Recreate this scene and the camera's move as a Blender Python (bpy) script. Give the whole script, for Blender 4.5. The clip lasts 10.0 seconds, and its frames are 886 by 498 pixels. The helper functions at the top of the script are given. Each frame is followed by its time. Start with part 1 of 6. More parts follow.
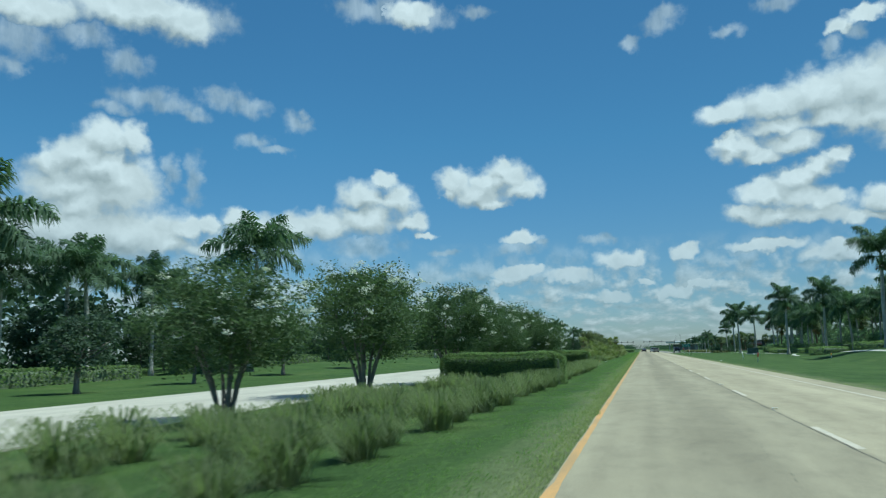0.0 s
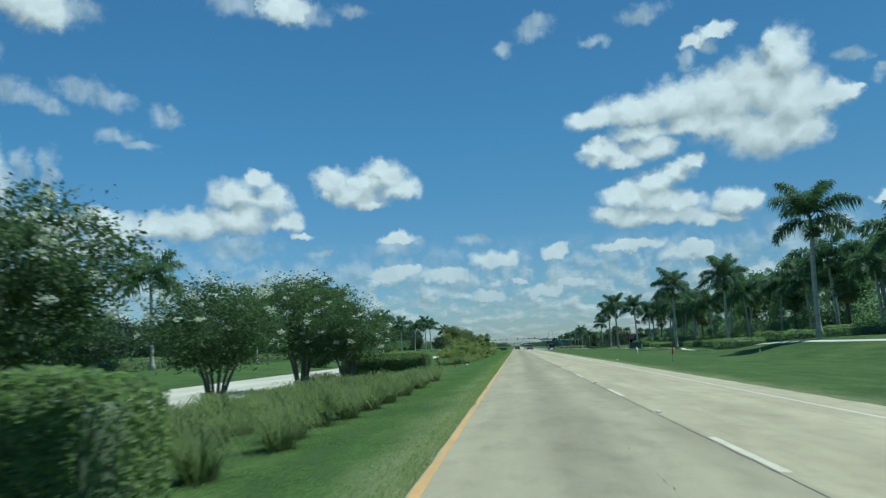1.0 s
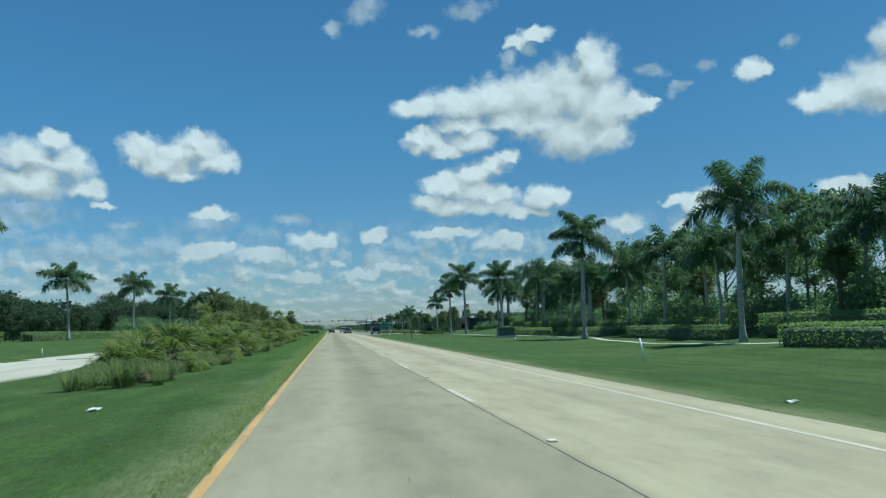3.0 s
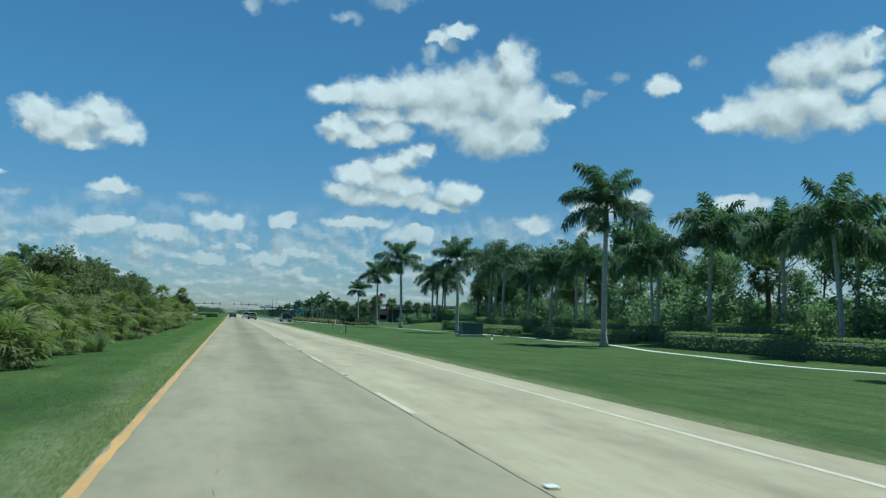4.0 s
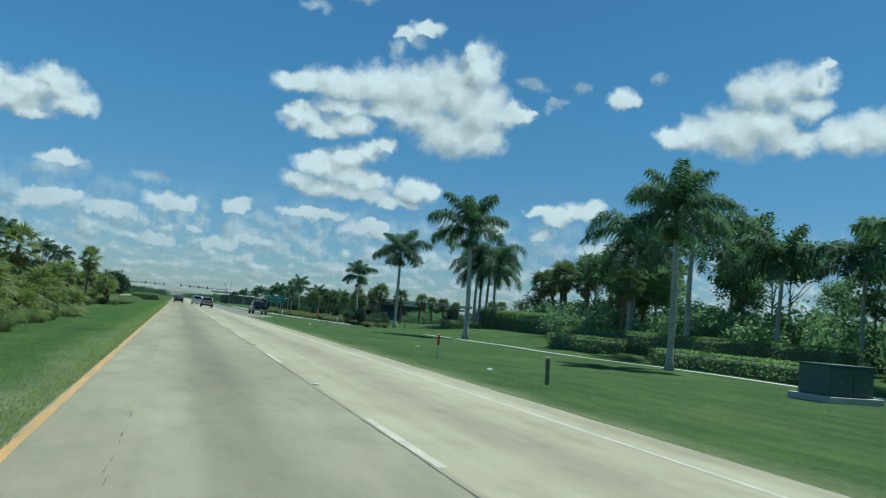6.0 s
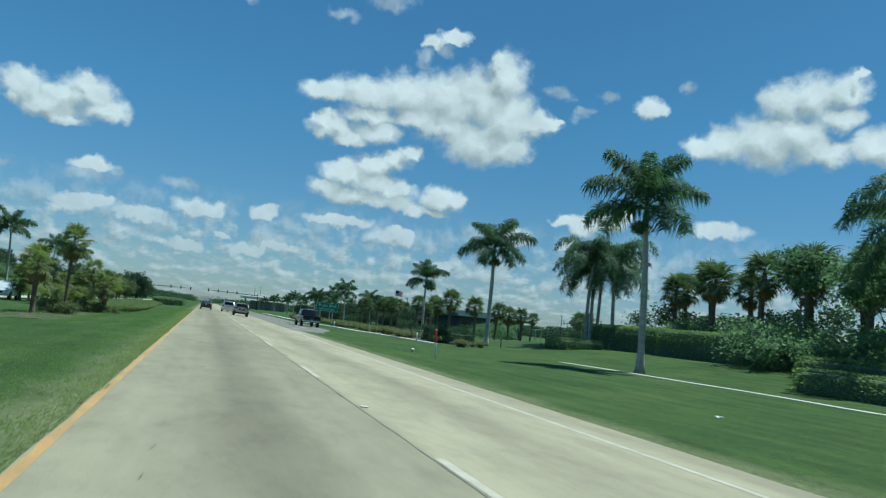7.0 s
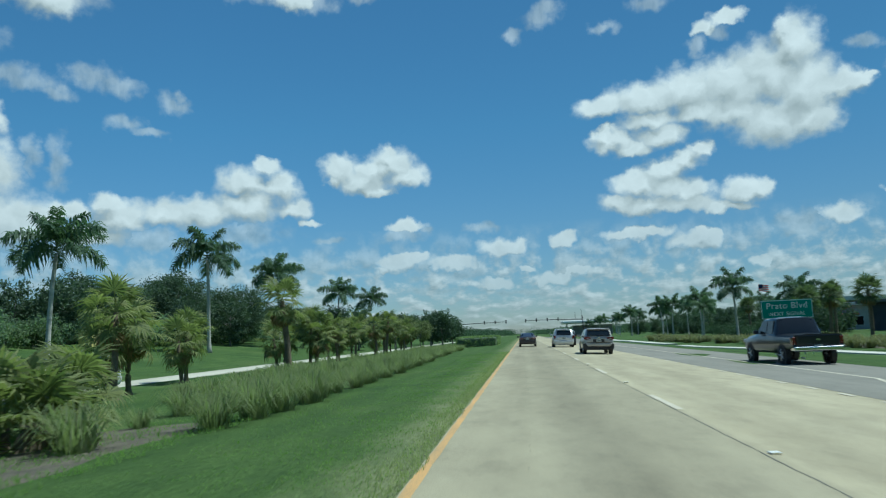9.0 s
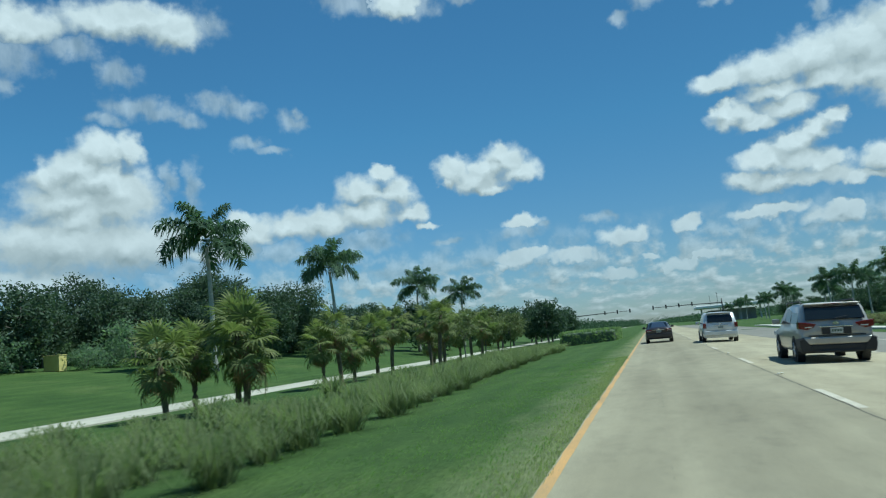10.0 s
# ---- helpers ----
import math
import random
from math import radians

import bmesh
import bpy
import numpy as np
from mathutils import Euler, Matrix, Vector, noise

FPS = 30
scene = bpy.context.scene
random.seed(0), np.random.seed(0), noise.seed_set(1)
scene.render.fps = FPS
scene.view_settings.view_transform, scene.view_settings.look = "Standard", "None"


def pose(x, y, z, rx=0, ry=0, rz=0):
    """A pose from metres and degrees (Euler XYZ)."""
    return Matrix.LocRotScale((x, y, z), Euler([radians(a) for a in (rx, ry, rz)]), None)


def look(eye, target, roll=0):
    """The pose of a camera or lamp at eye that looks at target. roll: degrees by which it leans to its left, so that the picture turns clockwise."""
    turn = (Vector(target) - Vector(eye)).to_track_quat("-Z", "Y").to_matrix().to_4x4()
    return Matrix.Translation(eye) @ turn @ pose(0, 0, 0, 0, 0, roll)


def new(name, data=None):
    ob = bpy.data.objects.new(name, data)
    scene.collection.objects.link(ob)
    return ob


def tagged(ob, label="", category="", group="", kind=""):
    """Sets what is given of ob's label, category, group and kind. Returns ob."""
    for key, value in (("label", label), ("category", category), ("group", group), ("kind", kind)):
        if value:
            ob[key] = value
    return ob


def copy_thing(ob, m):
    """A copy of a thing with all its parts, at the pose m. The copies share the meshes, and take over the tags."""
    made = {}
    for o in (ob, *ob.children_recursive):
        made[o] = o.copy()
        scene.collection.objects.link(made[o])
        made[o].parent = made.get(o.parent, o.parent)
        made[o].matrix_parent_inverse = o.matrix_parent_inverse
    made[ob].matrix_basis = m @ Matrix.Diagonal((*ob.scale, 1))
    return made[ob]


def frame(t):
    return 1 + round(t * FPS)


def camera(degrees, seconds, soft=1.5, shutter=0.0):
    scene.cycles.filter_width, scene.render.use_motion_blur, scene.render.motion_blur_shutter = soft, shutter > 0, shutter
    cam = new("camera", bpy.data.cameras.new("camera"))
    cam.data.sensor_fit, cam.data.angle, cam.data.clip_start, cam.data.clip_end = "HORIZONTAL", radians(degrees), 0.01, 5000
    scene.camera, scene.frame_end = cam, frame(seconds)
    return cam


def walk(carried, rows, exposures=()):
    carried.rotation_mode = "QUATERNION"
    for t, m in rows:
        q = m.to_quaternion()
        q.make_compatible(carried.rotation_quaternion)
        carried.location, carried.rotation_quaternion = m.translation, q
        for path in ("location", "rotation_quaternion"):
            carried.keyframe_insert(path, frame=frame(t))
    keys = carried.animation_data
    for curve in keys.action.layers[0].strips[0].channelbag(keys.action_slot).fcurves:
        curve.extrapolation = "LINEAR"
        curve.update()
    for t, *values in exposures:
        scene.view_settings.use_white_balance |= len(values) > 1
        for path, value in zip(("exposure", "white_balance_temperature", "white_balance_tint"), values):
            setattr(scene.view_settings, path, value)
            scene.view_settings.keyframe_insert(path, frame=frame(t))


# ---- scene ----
cam = camera(61.8, 10.0, soft=1.2, shutter=0.11)
PATH = [
    (0, pose(-2.820, 0.07, 1.44, 98.03, 1.38, 14.96)),
    (0.5, pose(-2.755, 13.61, 1.44, 98.09, 1.71, 11.03)),
    (1, pose(-2.711, 27.38, 1.44, 97.74, 2.82, 5.60)),
    (1.5, pose(-2.679, 40.88, 1.44, 96.55, 3.50, 1.66)),
    (2, pose(-2.628, 54.63, 1.44, 95.55, 2.96, -1.68)),
    (2.5, pose(-2.602, 68.23, 1.44, 95.69, 2.64, -4.46)),
    (3, pose(-2.628, 81.79, 1.44, 95.91, 1.55, -8.60)),
    (3.2, pose(-2.633, 87.26, 1.44, 95.84, 0.64, -10.40)),
    (4.3, pose(-2.720, 116.78, 1.44, 95.02, -1.94, -17.52)),
    (4.5, pose(-2.701, 122.24, 1.44, 94.85, -2.40, -18.46)),
    (5, pose(-2.723, 135.36, 1.44, 95.15, -4.34, -19.80)),
    (5.2, pose(-2.696, 140.58, 1.44, 95.36, -4.72, -19.86)),
    (6.3, pose(-2.587, 168.56, 1.44, 95.36, -5.02, -19.82)),
    (6.5, pose(-2.611, 173.95, 1.44, 95.41, -5.18, -19.81)),
    (7, pose(-2.605, 186.91, 1.44, 95.82, -5.70, -17.90)),
    (7.5, pose(-2.514, 199.45, 1.44, 96.16, -5.15, -15.20)),
    (8, pose(-2.578, 212.26, 1.44, 96.17, -3.34, -11.02)),
    (8.5, pose(-2.643, 225.17, 1.44, 96.43, -0.26, -1.84)),
    (9, pose(-2.650, 238.00, 1.44, 96.79, 2.55, 6.17)),
    (9.5, pose(-2.700, 250.90, 1.44, 97.12, 4.50, 11.70)),
    (10, pose(-2.677, 263.98, 1.44, 97.21, 5.36, 15.72)),
]
walk(cam, PATH, [(0, 0.06, 5450, -8), (10, 0.06, 5450, -8)])

# ---- sky, sun and exposure ----
SUN_AZ, SUN_EL = 75.0, 64.0          # degrees right of the road's direction, degrees up
sun = new("sun", bpy.data.lights.new("sun", "SUN"))
sun.data.energy, sun.data.angle, sun.data.color = 4.6, radians(0.6), (1.0, 0.95, 0.86)
sun.matrix_world = look((math.sin(radians(SUN_AZ)) * 50, math.cos(radians(SUN_AZ)) * 50, math.tan(radians(SUN_EL)) * 50), (0, 0, 0))

world = bpy.data.worlds.new("sky")
scene.world = world
world.use_nodes = True
wt = world.node_tree
wt.nodes.clear()


def wn(kind, *links, **values):
    """A node of the sky; links go to its inputs in order, None leaves one alone."""
    n = wt.nodes.new(kind)
    for key, value in values.items():
        if key == "op":
            n.operation = value
        elif key == "clamp":
            n.use_clamp = value
    for i, v in enumerate(links):
        if v is None:
            continue
        if isinstance(v, bpy.types.NodeSocket):
            wt.links.new(v, n.inputs[i])
        else:
            n.inputs[i].default_value = v
    return n


def wm(op, *links, clamp=False):
    return wn("ShaderNodeMath", *links, op=op, clamp=clamp).outputs[0]


def wv(op, *links):
    n = wn("ShaderNodeVectorMath", *links, op=op)
    return n.outputs["Value"] if op == "LENGTH" else n.outputs[0]


def wnoise(vector, scale, detail=5.0, rough=0.55):
    n = wn("ShaderNodeTexNoise", vector)
    n.inputs["Scale"].default_value, n.inputs["Detail"].default_value, n.inputs["Roughness"].default_value = scale, detail, rough
    return n


sky = wt.nodes.new("ShaderNodeTexSky")
sky.sky_type, sky.sun_disc = "NISHITA", False
sky.sun_elevation, sky.sun_rotation = radians(SUN_EL), radians(SUN_AZ)
sky.air_density, sky.dust_density, sky.ozone_density = 1.0, 0.3, 2.0

coord = wt.nodes.new("ShaderNodeTexCoord").outputs["Generated"]
axes = wn("ShaderNodeSeparateXYZ", coord).outputs
azimuth = wm("MULTIPLY", wm("ARCTAN2", axes[0], axes[1]), 180 / math.pi)
elevation = wm("MULTIPLY", wm("ARCSINE", axes[2]), 180 / math.pi)
flat = wn("ShaderNodeCombineXYZ", azimuth, elevation, 0.0).outputs[0]
coarse = wv("MULTIPLY", wv("SUBTRACT", wnoise(flat, 0.22, 2.0).outputs["Color"], (0.5, 0.5, 0.5)), (1.4, 0.9, 0.0))
fine = wv("MULTIPLY", wv("SUBTRACT", wnoise(flat, 0.85, 6.0, 0.5).outputs["Color"], (0.5, 0.5, 0.5)), (1.9, 1.5, 0.0))
warped = wv("ADD", flat, wv("ADD", coarse, fine))
group = bpy.data.node_groups.new("cloud field", "ShaderNodeTree")
group.interface.new_socket("Vector", in_out="INPUT", socket_type="NodeSocketVector")
group.interface.new_socket("Distance", in_out="OUTPUT", socket_type="NodeSocketFloat")
group.interface.new_socket("Thin", in_out="OUTPUT", socket_type="NodeSocketFloat")
group_in, group_out = group.nodes.new("NodeGroupInput"), group.nodes.new("NodeGroupOutput")
field = [None, None]


def puff(az, el, ra, rb, thin=0):
    """One rounded swelling of a cloud, in degrees: where, and its half axes."""
    at, far = group.nodes.new("ShaderNodeVectorMath"), group.nodes.new("ShaderNodeVectorMath")
    at.operation, far.operation = "MULTIPLY_ADD", "LENGTH"
    group.links.new(group_in.outputs[0], at.inputs[0])
    at.inputs[1].default_value, at.inputs[2].default_value = (1 / ra, 1 / rb, 0.0), (-az / ra, -el / rb, 0.0)
    group.links.new(at.outputs[0], far.inputs[0])
    if field[thin] is None:
        field[thin] = far.outputs["Value"]
        return
    least = group.nodes.new("ShaderNodeMath")
    least.operation = "SMOOTH_MIN"
    least.inputs[2].default_value = 0.42
    group.links.new(field[thin], least.inputs[0])
    group.links.new(far.outputs["Value"], least.inputs[1])
    field[thin] = least.outputs[0]


# long bright cumulus ahead
puff(7.30, 16.65, 2.01, 0.75)
puff(10.22, 16.88, 2.43, 1.09)
puff(13.33, 17.06, 2.61, 1.48)
puff(16.59, 16.88, 2.76, 1.87)
puff(19.18, 17.21, 2.49, 2.21)
puff(20.87, 18.90, 1.48, 1.77)
puff(20.27, 20.30, 0.58, 0.70)
puff(21.17, 15.74, 2.23, 2.21)
puff(19.16, 13.99, 2.68, 1.48)
puff(21.64, 13.84, 1.62, 1.22)
puff(23.51, 15.77, 1.50, 0.79)
puff(24.94, 16.13, 0.63, 0.31)
puff(16.46, 15.01, 2.54, 1.08)
puff(14.11, 15.57, 2.16, 0.91)
puff(25.23, 18.19, 0.98, 0.46, 1)
puff(10.40, 15.35, 2.00, 0.80)
# torn cloud hanging below its tip
puff(7.84, 14.19, 1.60, 0.85)
puff(9.35, 13.37, 1.68, 0.60)
puff(11.16, 14.11, 1.93, 0.84)
puff(7.30, 14.95, 0.71, 0.42)
# curled wisp above it
puff(16.64, 21.79, 0.95, 0.43)
puff(15.27, 21.10, 0.79, 0.52)
puff(14.41, 20.02, 0.61, 0.64, 1)
puff(16.00, 20.86, 0.87, 0.56, 1)
# heart shaped cumulus
puff(14.04, 13.03, 0.86, 0.64)
puff(12.89, 12.18, 1.30, 0.77)
puff(11.24, 11.61, 1.65, 0.86)
puff(9.43, 10.78, 1.88, 0.95)
puff(8.04, 9.51, 1.31, 0.74)
puff(10.00, 9.18, 2.61, 0.74)
puff(12.60, 8.84, 2.15, 0.56)
puff(14.96, 8.55, 1.49, 0.47)
puff(16.72, 9.40, 1.43, 0.93)
puff(17.88, 9.60, 0.58, 0.64)
puff(16.23, 8.33, 1.26, 0.38)
puff(11.40, 10.35, 1.70, 0.95)
puff(13.10, 9.75, 1.35, 0.80)
# lone puff
puff(-13.61, 13.03, 1.33, 0.94)
puff(-11.80, 12.24, 2.06, 0.91)
puff(-9.63, 13.52, 1.60, 1.08)
puff(-8.47, 12.48, 1.52, 0.92)
puff(-10.95, 13.05, 1.50, 0.85)
puff(-9.90, 14.34, 0.67, 0.50)
puff(-11.20, 11.50, 1.66, 0.42)
puff(-14.23, 12.20, 0.72, 0.49)
# small fair weather puffs
puff(32.36, 17.24, 0.97, 0.74)
puff(33.25, 17.25, 0.41, 0.40)
puff(26.88, 16.71, 0.60, 0.35, 1)
puff(29.11, 18.04, 0.60, 0.42, 1)
puff(27.22, 16.97, 0.68, 0.35, 1)
puff(34.98, 18.98, 0.54, 0.42, 1)
# row of small puffs over the road
puff(-8.56, 8.54, 1.09, 0.47)
puff(-1.13, 6.55, 1.66, 0.57)
puff(3.28, 6.99, 0.79, 0.52)
puff(9.09, 7.10, 2.40, 0.52)
puff(13.08, 5.99, 1.54, 0.82)
puff(13.77, 6.69, 0.68, 0.51)
puff(14.34, 6.22, 0.51, 0.60)
puff(0.19, 6.76, 0.53, 0.35)
puff(-8.79, 7.95, 1.68, 0.55, 1)
puff(-7.05, 8.31, 0.42, 0.38, 1)
puff(-2.81, 8.21, 1.13, 0.43, 1)
puff(7.67, 6.78, 1.53, 0.39, 1)
puff(-14.47, 7.75, 1.10, 0.33, 1)
puff(11.88, 5.50, 1.29, 0.39, 1)
puff(20.11, 7.00, 1.62, 0.84, 1)
# low puffs near the horizon
puff(-9.66, 5.67, 1.41, 0.59)
puff(-10.58, 5.14, 0.82, 0.34)
puff(-8.16, 5.97, 0.75, 0.43)
puff(-5.04, 5.54, 1.80, 0.52)
puff(-1.87, 3.96, 1.00, 0.39)
puff(0.56, 4.82, 0.65, 0.31)
puff(2.71, 3.99, 1.22, 0.48)
puff(4.31, 4.53, 0.79, 0.31)
puff(-3.69, 5.03, 1.29, 0.43, 1)
puff(6.08, 5.76, 0.79, 0.44, 1)
puff(-5.07, 4.64, 3.44, 0.43, 1)
puff(7.58, 4.99, 2.62, 0.52, 1)
puff(-6.79, 3.67, 2.54, 0.34, 1)
puff(0.93, 3.24, 3.05, 0.35, 1)
puff(-17.95, 5.19, 2.28, 0.57, 1)
puff(-14.50, 5.76, 1.59, 0.49, 1)
# tall cumulus beside
puff(-39.72, 15.46, 1.84, 1.13)
puff(-37.95, 15.66, 0.80, 1.04)
puff(-41.61, 14.22, 1.53, 1.05)
puff(-40.26, 13.54, 3.18, 1.43)
puff(-38.89, 11.66, 2.43, 1.47)
puff(-41.30, 10.85, 2.40, 1.06)
puff(-35.38, 13.69, 0.52, 1.34, 1)
puff(-40.30, 9.65, 3.33, 1.14, 1)
puff(-37.13, 10.51, 1.45, 0.95, 1)
# tall cumulus, far end
puff(-41.11, 14.52, 1.40, 1.08)
puff(-43.03, 13.60, 1.24, 0.96)
puff(-42.08, 12.02, 3.09, 1.62)
puff(-38.63, 12.66, 2.29, 1.79)
puff(-42.29, 8.69, 5.10, 2.14, 1)
puff(-38.68, 8.65, 4.20, 1.80, 1)
puff(-33.70, 12.94, 0.64, 1.85, 1)
puff(-43.90, 6.51, 3.83, 1.14, 1)
puff(-42.30, 9.08, 5.48, 2.14)
puff(-37.75, 8.89, 4.06, 1.93)
puff(-43.90, 6.31, 4.38, 1.34)
# broken streaks above it
puff(-37.35, 18.83, 1.60, 0.60, 1)
puff(-25.91, 17.60, 1.05, 0.65, 1)
puff(-29.38, 16.11, 1.10, 0.55, 1)
puff(-35.88, 18.35, 1.90, 0.54, 1)
puff(-39.17, 17.83, 1.44, 0.49, 1)
puff(-31.60, 19.14, 1.81, 0.71, 1)
puff(-29.61, 18.61, 1.65, 0.64, 1)
puff(-25.62, 18.34, 0.42, 0.41, 1)
puff(-27.88, 15.59, 1.33, 0.33, 1)
puff(-33.99, 17.86, 1.16, 0.43, 1)
puff(-36.98, 18.85, 2.25, 0.76, 1)
# long low cumulus
puff(-19.16, 13.33, 0.88, 0.51)
puff(-20.85, 12.16, 1.83, 0.98)
puff(-18.25, 11.74, 1.23, 1.11)
puff(-17.26, 10.16, 1.14, 0.78)
puff(-16.27, 9.10, 0.70, 0.31)
puff(-20.74, 10.35, 2.61, 1.20)
puff(-24.18, 9.86, 2.25, 1.10)
puff(-26.69, 9.74, 1.57, 0.92)
puff(-30.51, 10.26, 1.03, 0.74)
puff(-29.56, 9.20, 1.94, 1.04)
puff(-32.49, 9.68, 0.89, 0.65)
puff(-34.21, 9.50, 1.26, 0.73)
puff(-35.35, 8.52, 1.61, 0.60)
puff(-31.57, 8.02, 2.77, 0.90)
puff(-27.59, 7.88, 2.47, 0.84, 1)
puff(-36.46, 7.74, 1.65, 0.60, 1)
puff(-20.85, 8.42, 2.59, 1.07, 1)
puff(-33.52, 6.86, 3.08, 0.81, 1)
puff(-15.35, 5.89, 2.18, 0.53, 1)
puff(-18.42, 5.67, 2.60, 0.61, 1)
# grey based cloud overhead
puff(-37.71, 24.43, 4.88, 1.11)
puff(-34.46, 23.79, 2.07, 1.07)
puff(-44.77, 23.59, 2.87, 1.06)
puff(-17.03, 25.57, 1.94, 0.79)
puff(-32.82, 24.35, 2.12, 1.15, 1)
puff(-38.36, 20.92, 1.56, 0.84, 1)
puff(-45.71, 21.80, 2.26, 1.42, 1)
puff(-46.11, 19.74, 0.85, 0.72, 1)
puff(-18.64, 26.00, 2.77, 0.87, 1)
puff(-20.93, 26.13, 2.06, 0.78, 1)
puff(-41.46, 22.50, 2.26, 0.74, 1)
puff(-15.42, 25.27, 1.84, 0.71, 1)
# faint wisps overhead
puff(2.67, 23.67, 1.17, 0.70, 1)
puff(0.33, 22.59, 0.85, 0.55, 1)
puff(7.50, 22.36, 0.98, 0.45, 1)
puff(11.32, 23.62, 1.47, 0.65, 1)
puff(-11.71, 25.76, 1.15, 0.47, 1)
puff(3.34, 24.16, 1.24, 0.54, 1)
# cumulus over the woods
puff(36.29, 14.62, 1.54, 0.61)
puff(38.30, 14.78, 1.97, 1.09)
puff(40.65, 14.99, 2.29, 1.58)
puff(42.55, 15.54, 2.23, 1.67)
puff(41.70, 17.71, 1.45, 1.23)
puff(43.77, 17.99, 1.77, 1.45)
puff(45.59, 18.37, 1.08, 1.05)
puff(46.28, 19.40, 0.32, 0.37)
puff(45.47, 16.57, 1.18, 0.87)
puff(48.00, 14.44, 2.03, 1.12)
puff(49.52, 14.84, 1.65, 1.18)
puff(44.44, 14.42, 1.81, 1.01)
puff(42.03, 19.04, 1.44, 0.50, 1)
# clouds over the palms
puff(29.89, 8.95, 1.36, 0.64)
puff(27.99, 8.51, 1.41, 0.56)
puff(26.67, 8.74, 0.78, 0.34)
puff(30.59, 9.37, 0.64, 0.51)
puff(27.00, 7.02, 0.77, 0.44)
puff(37.70, 8.62, 1.50, 0.54)
puff(32.15, 6.45, 1.67, 0.64, 1)
# clouds over the shops
puff(22.72, 7.22, 1.22, 0.61)
puff(31.48, 5.76, 1.57, 0.76)
puff(17.47, 4.22, 0.69, 0.38)
puff(27.78, 8.08, 1.00, 0.47)
puff(19.95, 6.42, 1.96, 0.58, 1)
puff(27.14, 5.82, 1.42, 0.47, 1)

group.links.new(field[0], group_out.inputs[0])
group.links.new(field[1], group_out.inputs[1])


def cloud_field(vector):
    n = wt.nodes.new("ShaderNodeGroup")
    n.node_tree = group
    wt.links.new(vector, n.inputs[0])
    return n.outputs


def span(value, a, b, c, d, smooth=False):
    n = wn("ShaderNodeMapRange", value, a, b, c, d)
    n.interpolation_type = "SMOOTHSTEP" if smooth else "LINEAR"
    return n.outputs[0]


here = cloud_field(warped)
billow = wnoise(flat, 1.0, 6.0, 0.55).outputs["Fac"]
folds = wnoise(warped, 0.55, 4.0, 0.5).outputs["Fac"]
folds_lit = wnoise(wv("ADD", warped, (0.25, 0.7, 0.0)), 0.55, 4.0, 0.5).outputs["Fac"]
# the sun stands high and to the side: what rises towards it is lit, what lies under the swell is shaded
slope = wm("SUBTRACT", cloud_field(wv("ADD", warped, (0.35, 0.9, 0.0)))[0], here[0])
body = wm("ADD", wm("SUBTRACT", 1.45, here[0]), wm("ADD", wm("MULTIPLY", wm("SUBTRACT", billow, 0.5), 0.8), wm("MULTIPLY", slope, 0.22)))
cover = wm("MULTIPLY", span(body, 0.0, 0.86, 0.0, 1.0, True), span(elevation, 2.0, 9.0, 0.62, 1.0))
# broken layer low over the horizon, its heaps smaller towards the distance
deep = wm("MULTIPLY", wm("LOGARITHM", wm("MAXIMUM", wm("ADD", elevation, 1.2), 0.1), 2.718), 4.2)
layer = wv("ADD", wn("ShaderNodeCombineXYZ", wm("MULTIPLY", azimuth, 0.55), deep, 3.0).outputs[0], wv("MULTIPLY", coarse, (0.25, 0.1, 0.0)))
heap = wnoise(layer, 1.25, 5.0, 0.52).outputs["Fac"]
heap_lit = wnoise(wv("ADD", layer, (0.12, 0.30, 0.0)), 1.25, 5.0, 0.52).outputs["Fac"]
band = wm("MULTIPLY", span(elevation, 0.4, 2.2, 0.45, 1.0), span(elevation, 4.5, 8.5, 1.0, 0.0))
low = wm("MULTIPLY", wm("MULTIPLY", span(heap, 0.38, 0.62, 0.0, 1.0, True), band), 0.76)
veil = wm("ADD", wm("SUBTRACT", 1.45, here[1]), wm("MULTIPLY", wm("SUBTRACT", billow, 0.5), 1.6))
thin_cover = wm("MULTIPLY", span(veil, 0.0, 1.2, 0.0, 1.0, True), 0.5)
cover = wm("MAXIMUM", wm("MAXIMUM", cover, low), thin_cover)
bright = wm("ADD", 0.72, wm("MULTIPLY", span(slope, -0.5, 0.5, -0.27, 0.22), 1.0))
bright = wm("ADD", bright, wm("MULTIPLY", wm("SUBTRACT", folds, folds_lit), 0.5))
low_bright = wm("ADD", 0.70, wm("MULTIPLY", wm("SUBTRACT", heap, heap_lit), 1.6))
is_low = wm("GREATER_THAN", wm("MAXIMUM", low, thin_cover), span(body, 0.0, 0.86, 0.0, 1.0, True))
bright = wm("ADD", wm("MULTIPLY", bright, wm("SUBTRACT", 1.0, is_low)), wm("MULTIPLY", low_bright, is_low))
bright = wm("MULTIPLY", span(bright, 0.3, 1.05, 2.9, 6.5), span(elevation, 1.0, 11.0, 0.80, 1.0))
cloud_colour = wn("ShaderNodeCombineXYZ", wm("SUBTRACT", wm("MULTIPLY", bright, 1.07), 0.55), wm("SUBTRACT", wm("MULTIPLY", bright, 1.02), 0.10), bright).outputs[0]
tint = wn("ShaderNodeMix")
tint.data_type = "RGBA"
wt.links.new(cover, tint.inputs["Factor"])
hue = wn("ShaderNodeMix")
hue.data_type = "RGBA"
hue.inputs[6].default_value, hue.inputs[7].default_value = (0.442, 0.490, 0.590, 1), (0.398, 0.602, 0.672, 1)
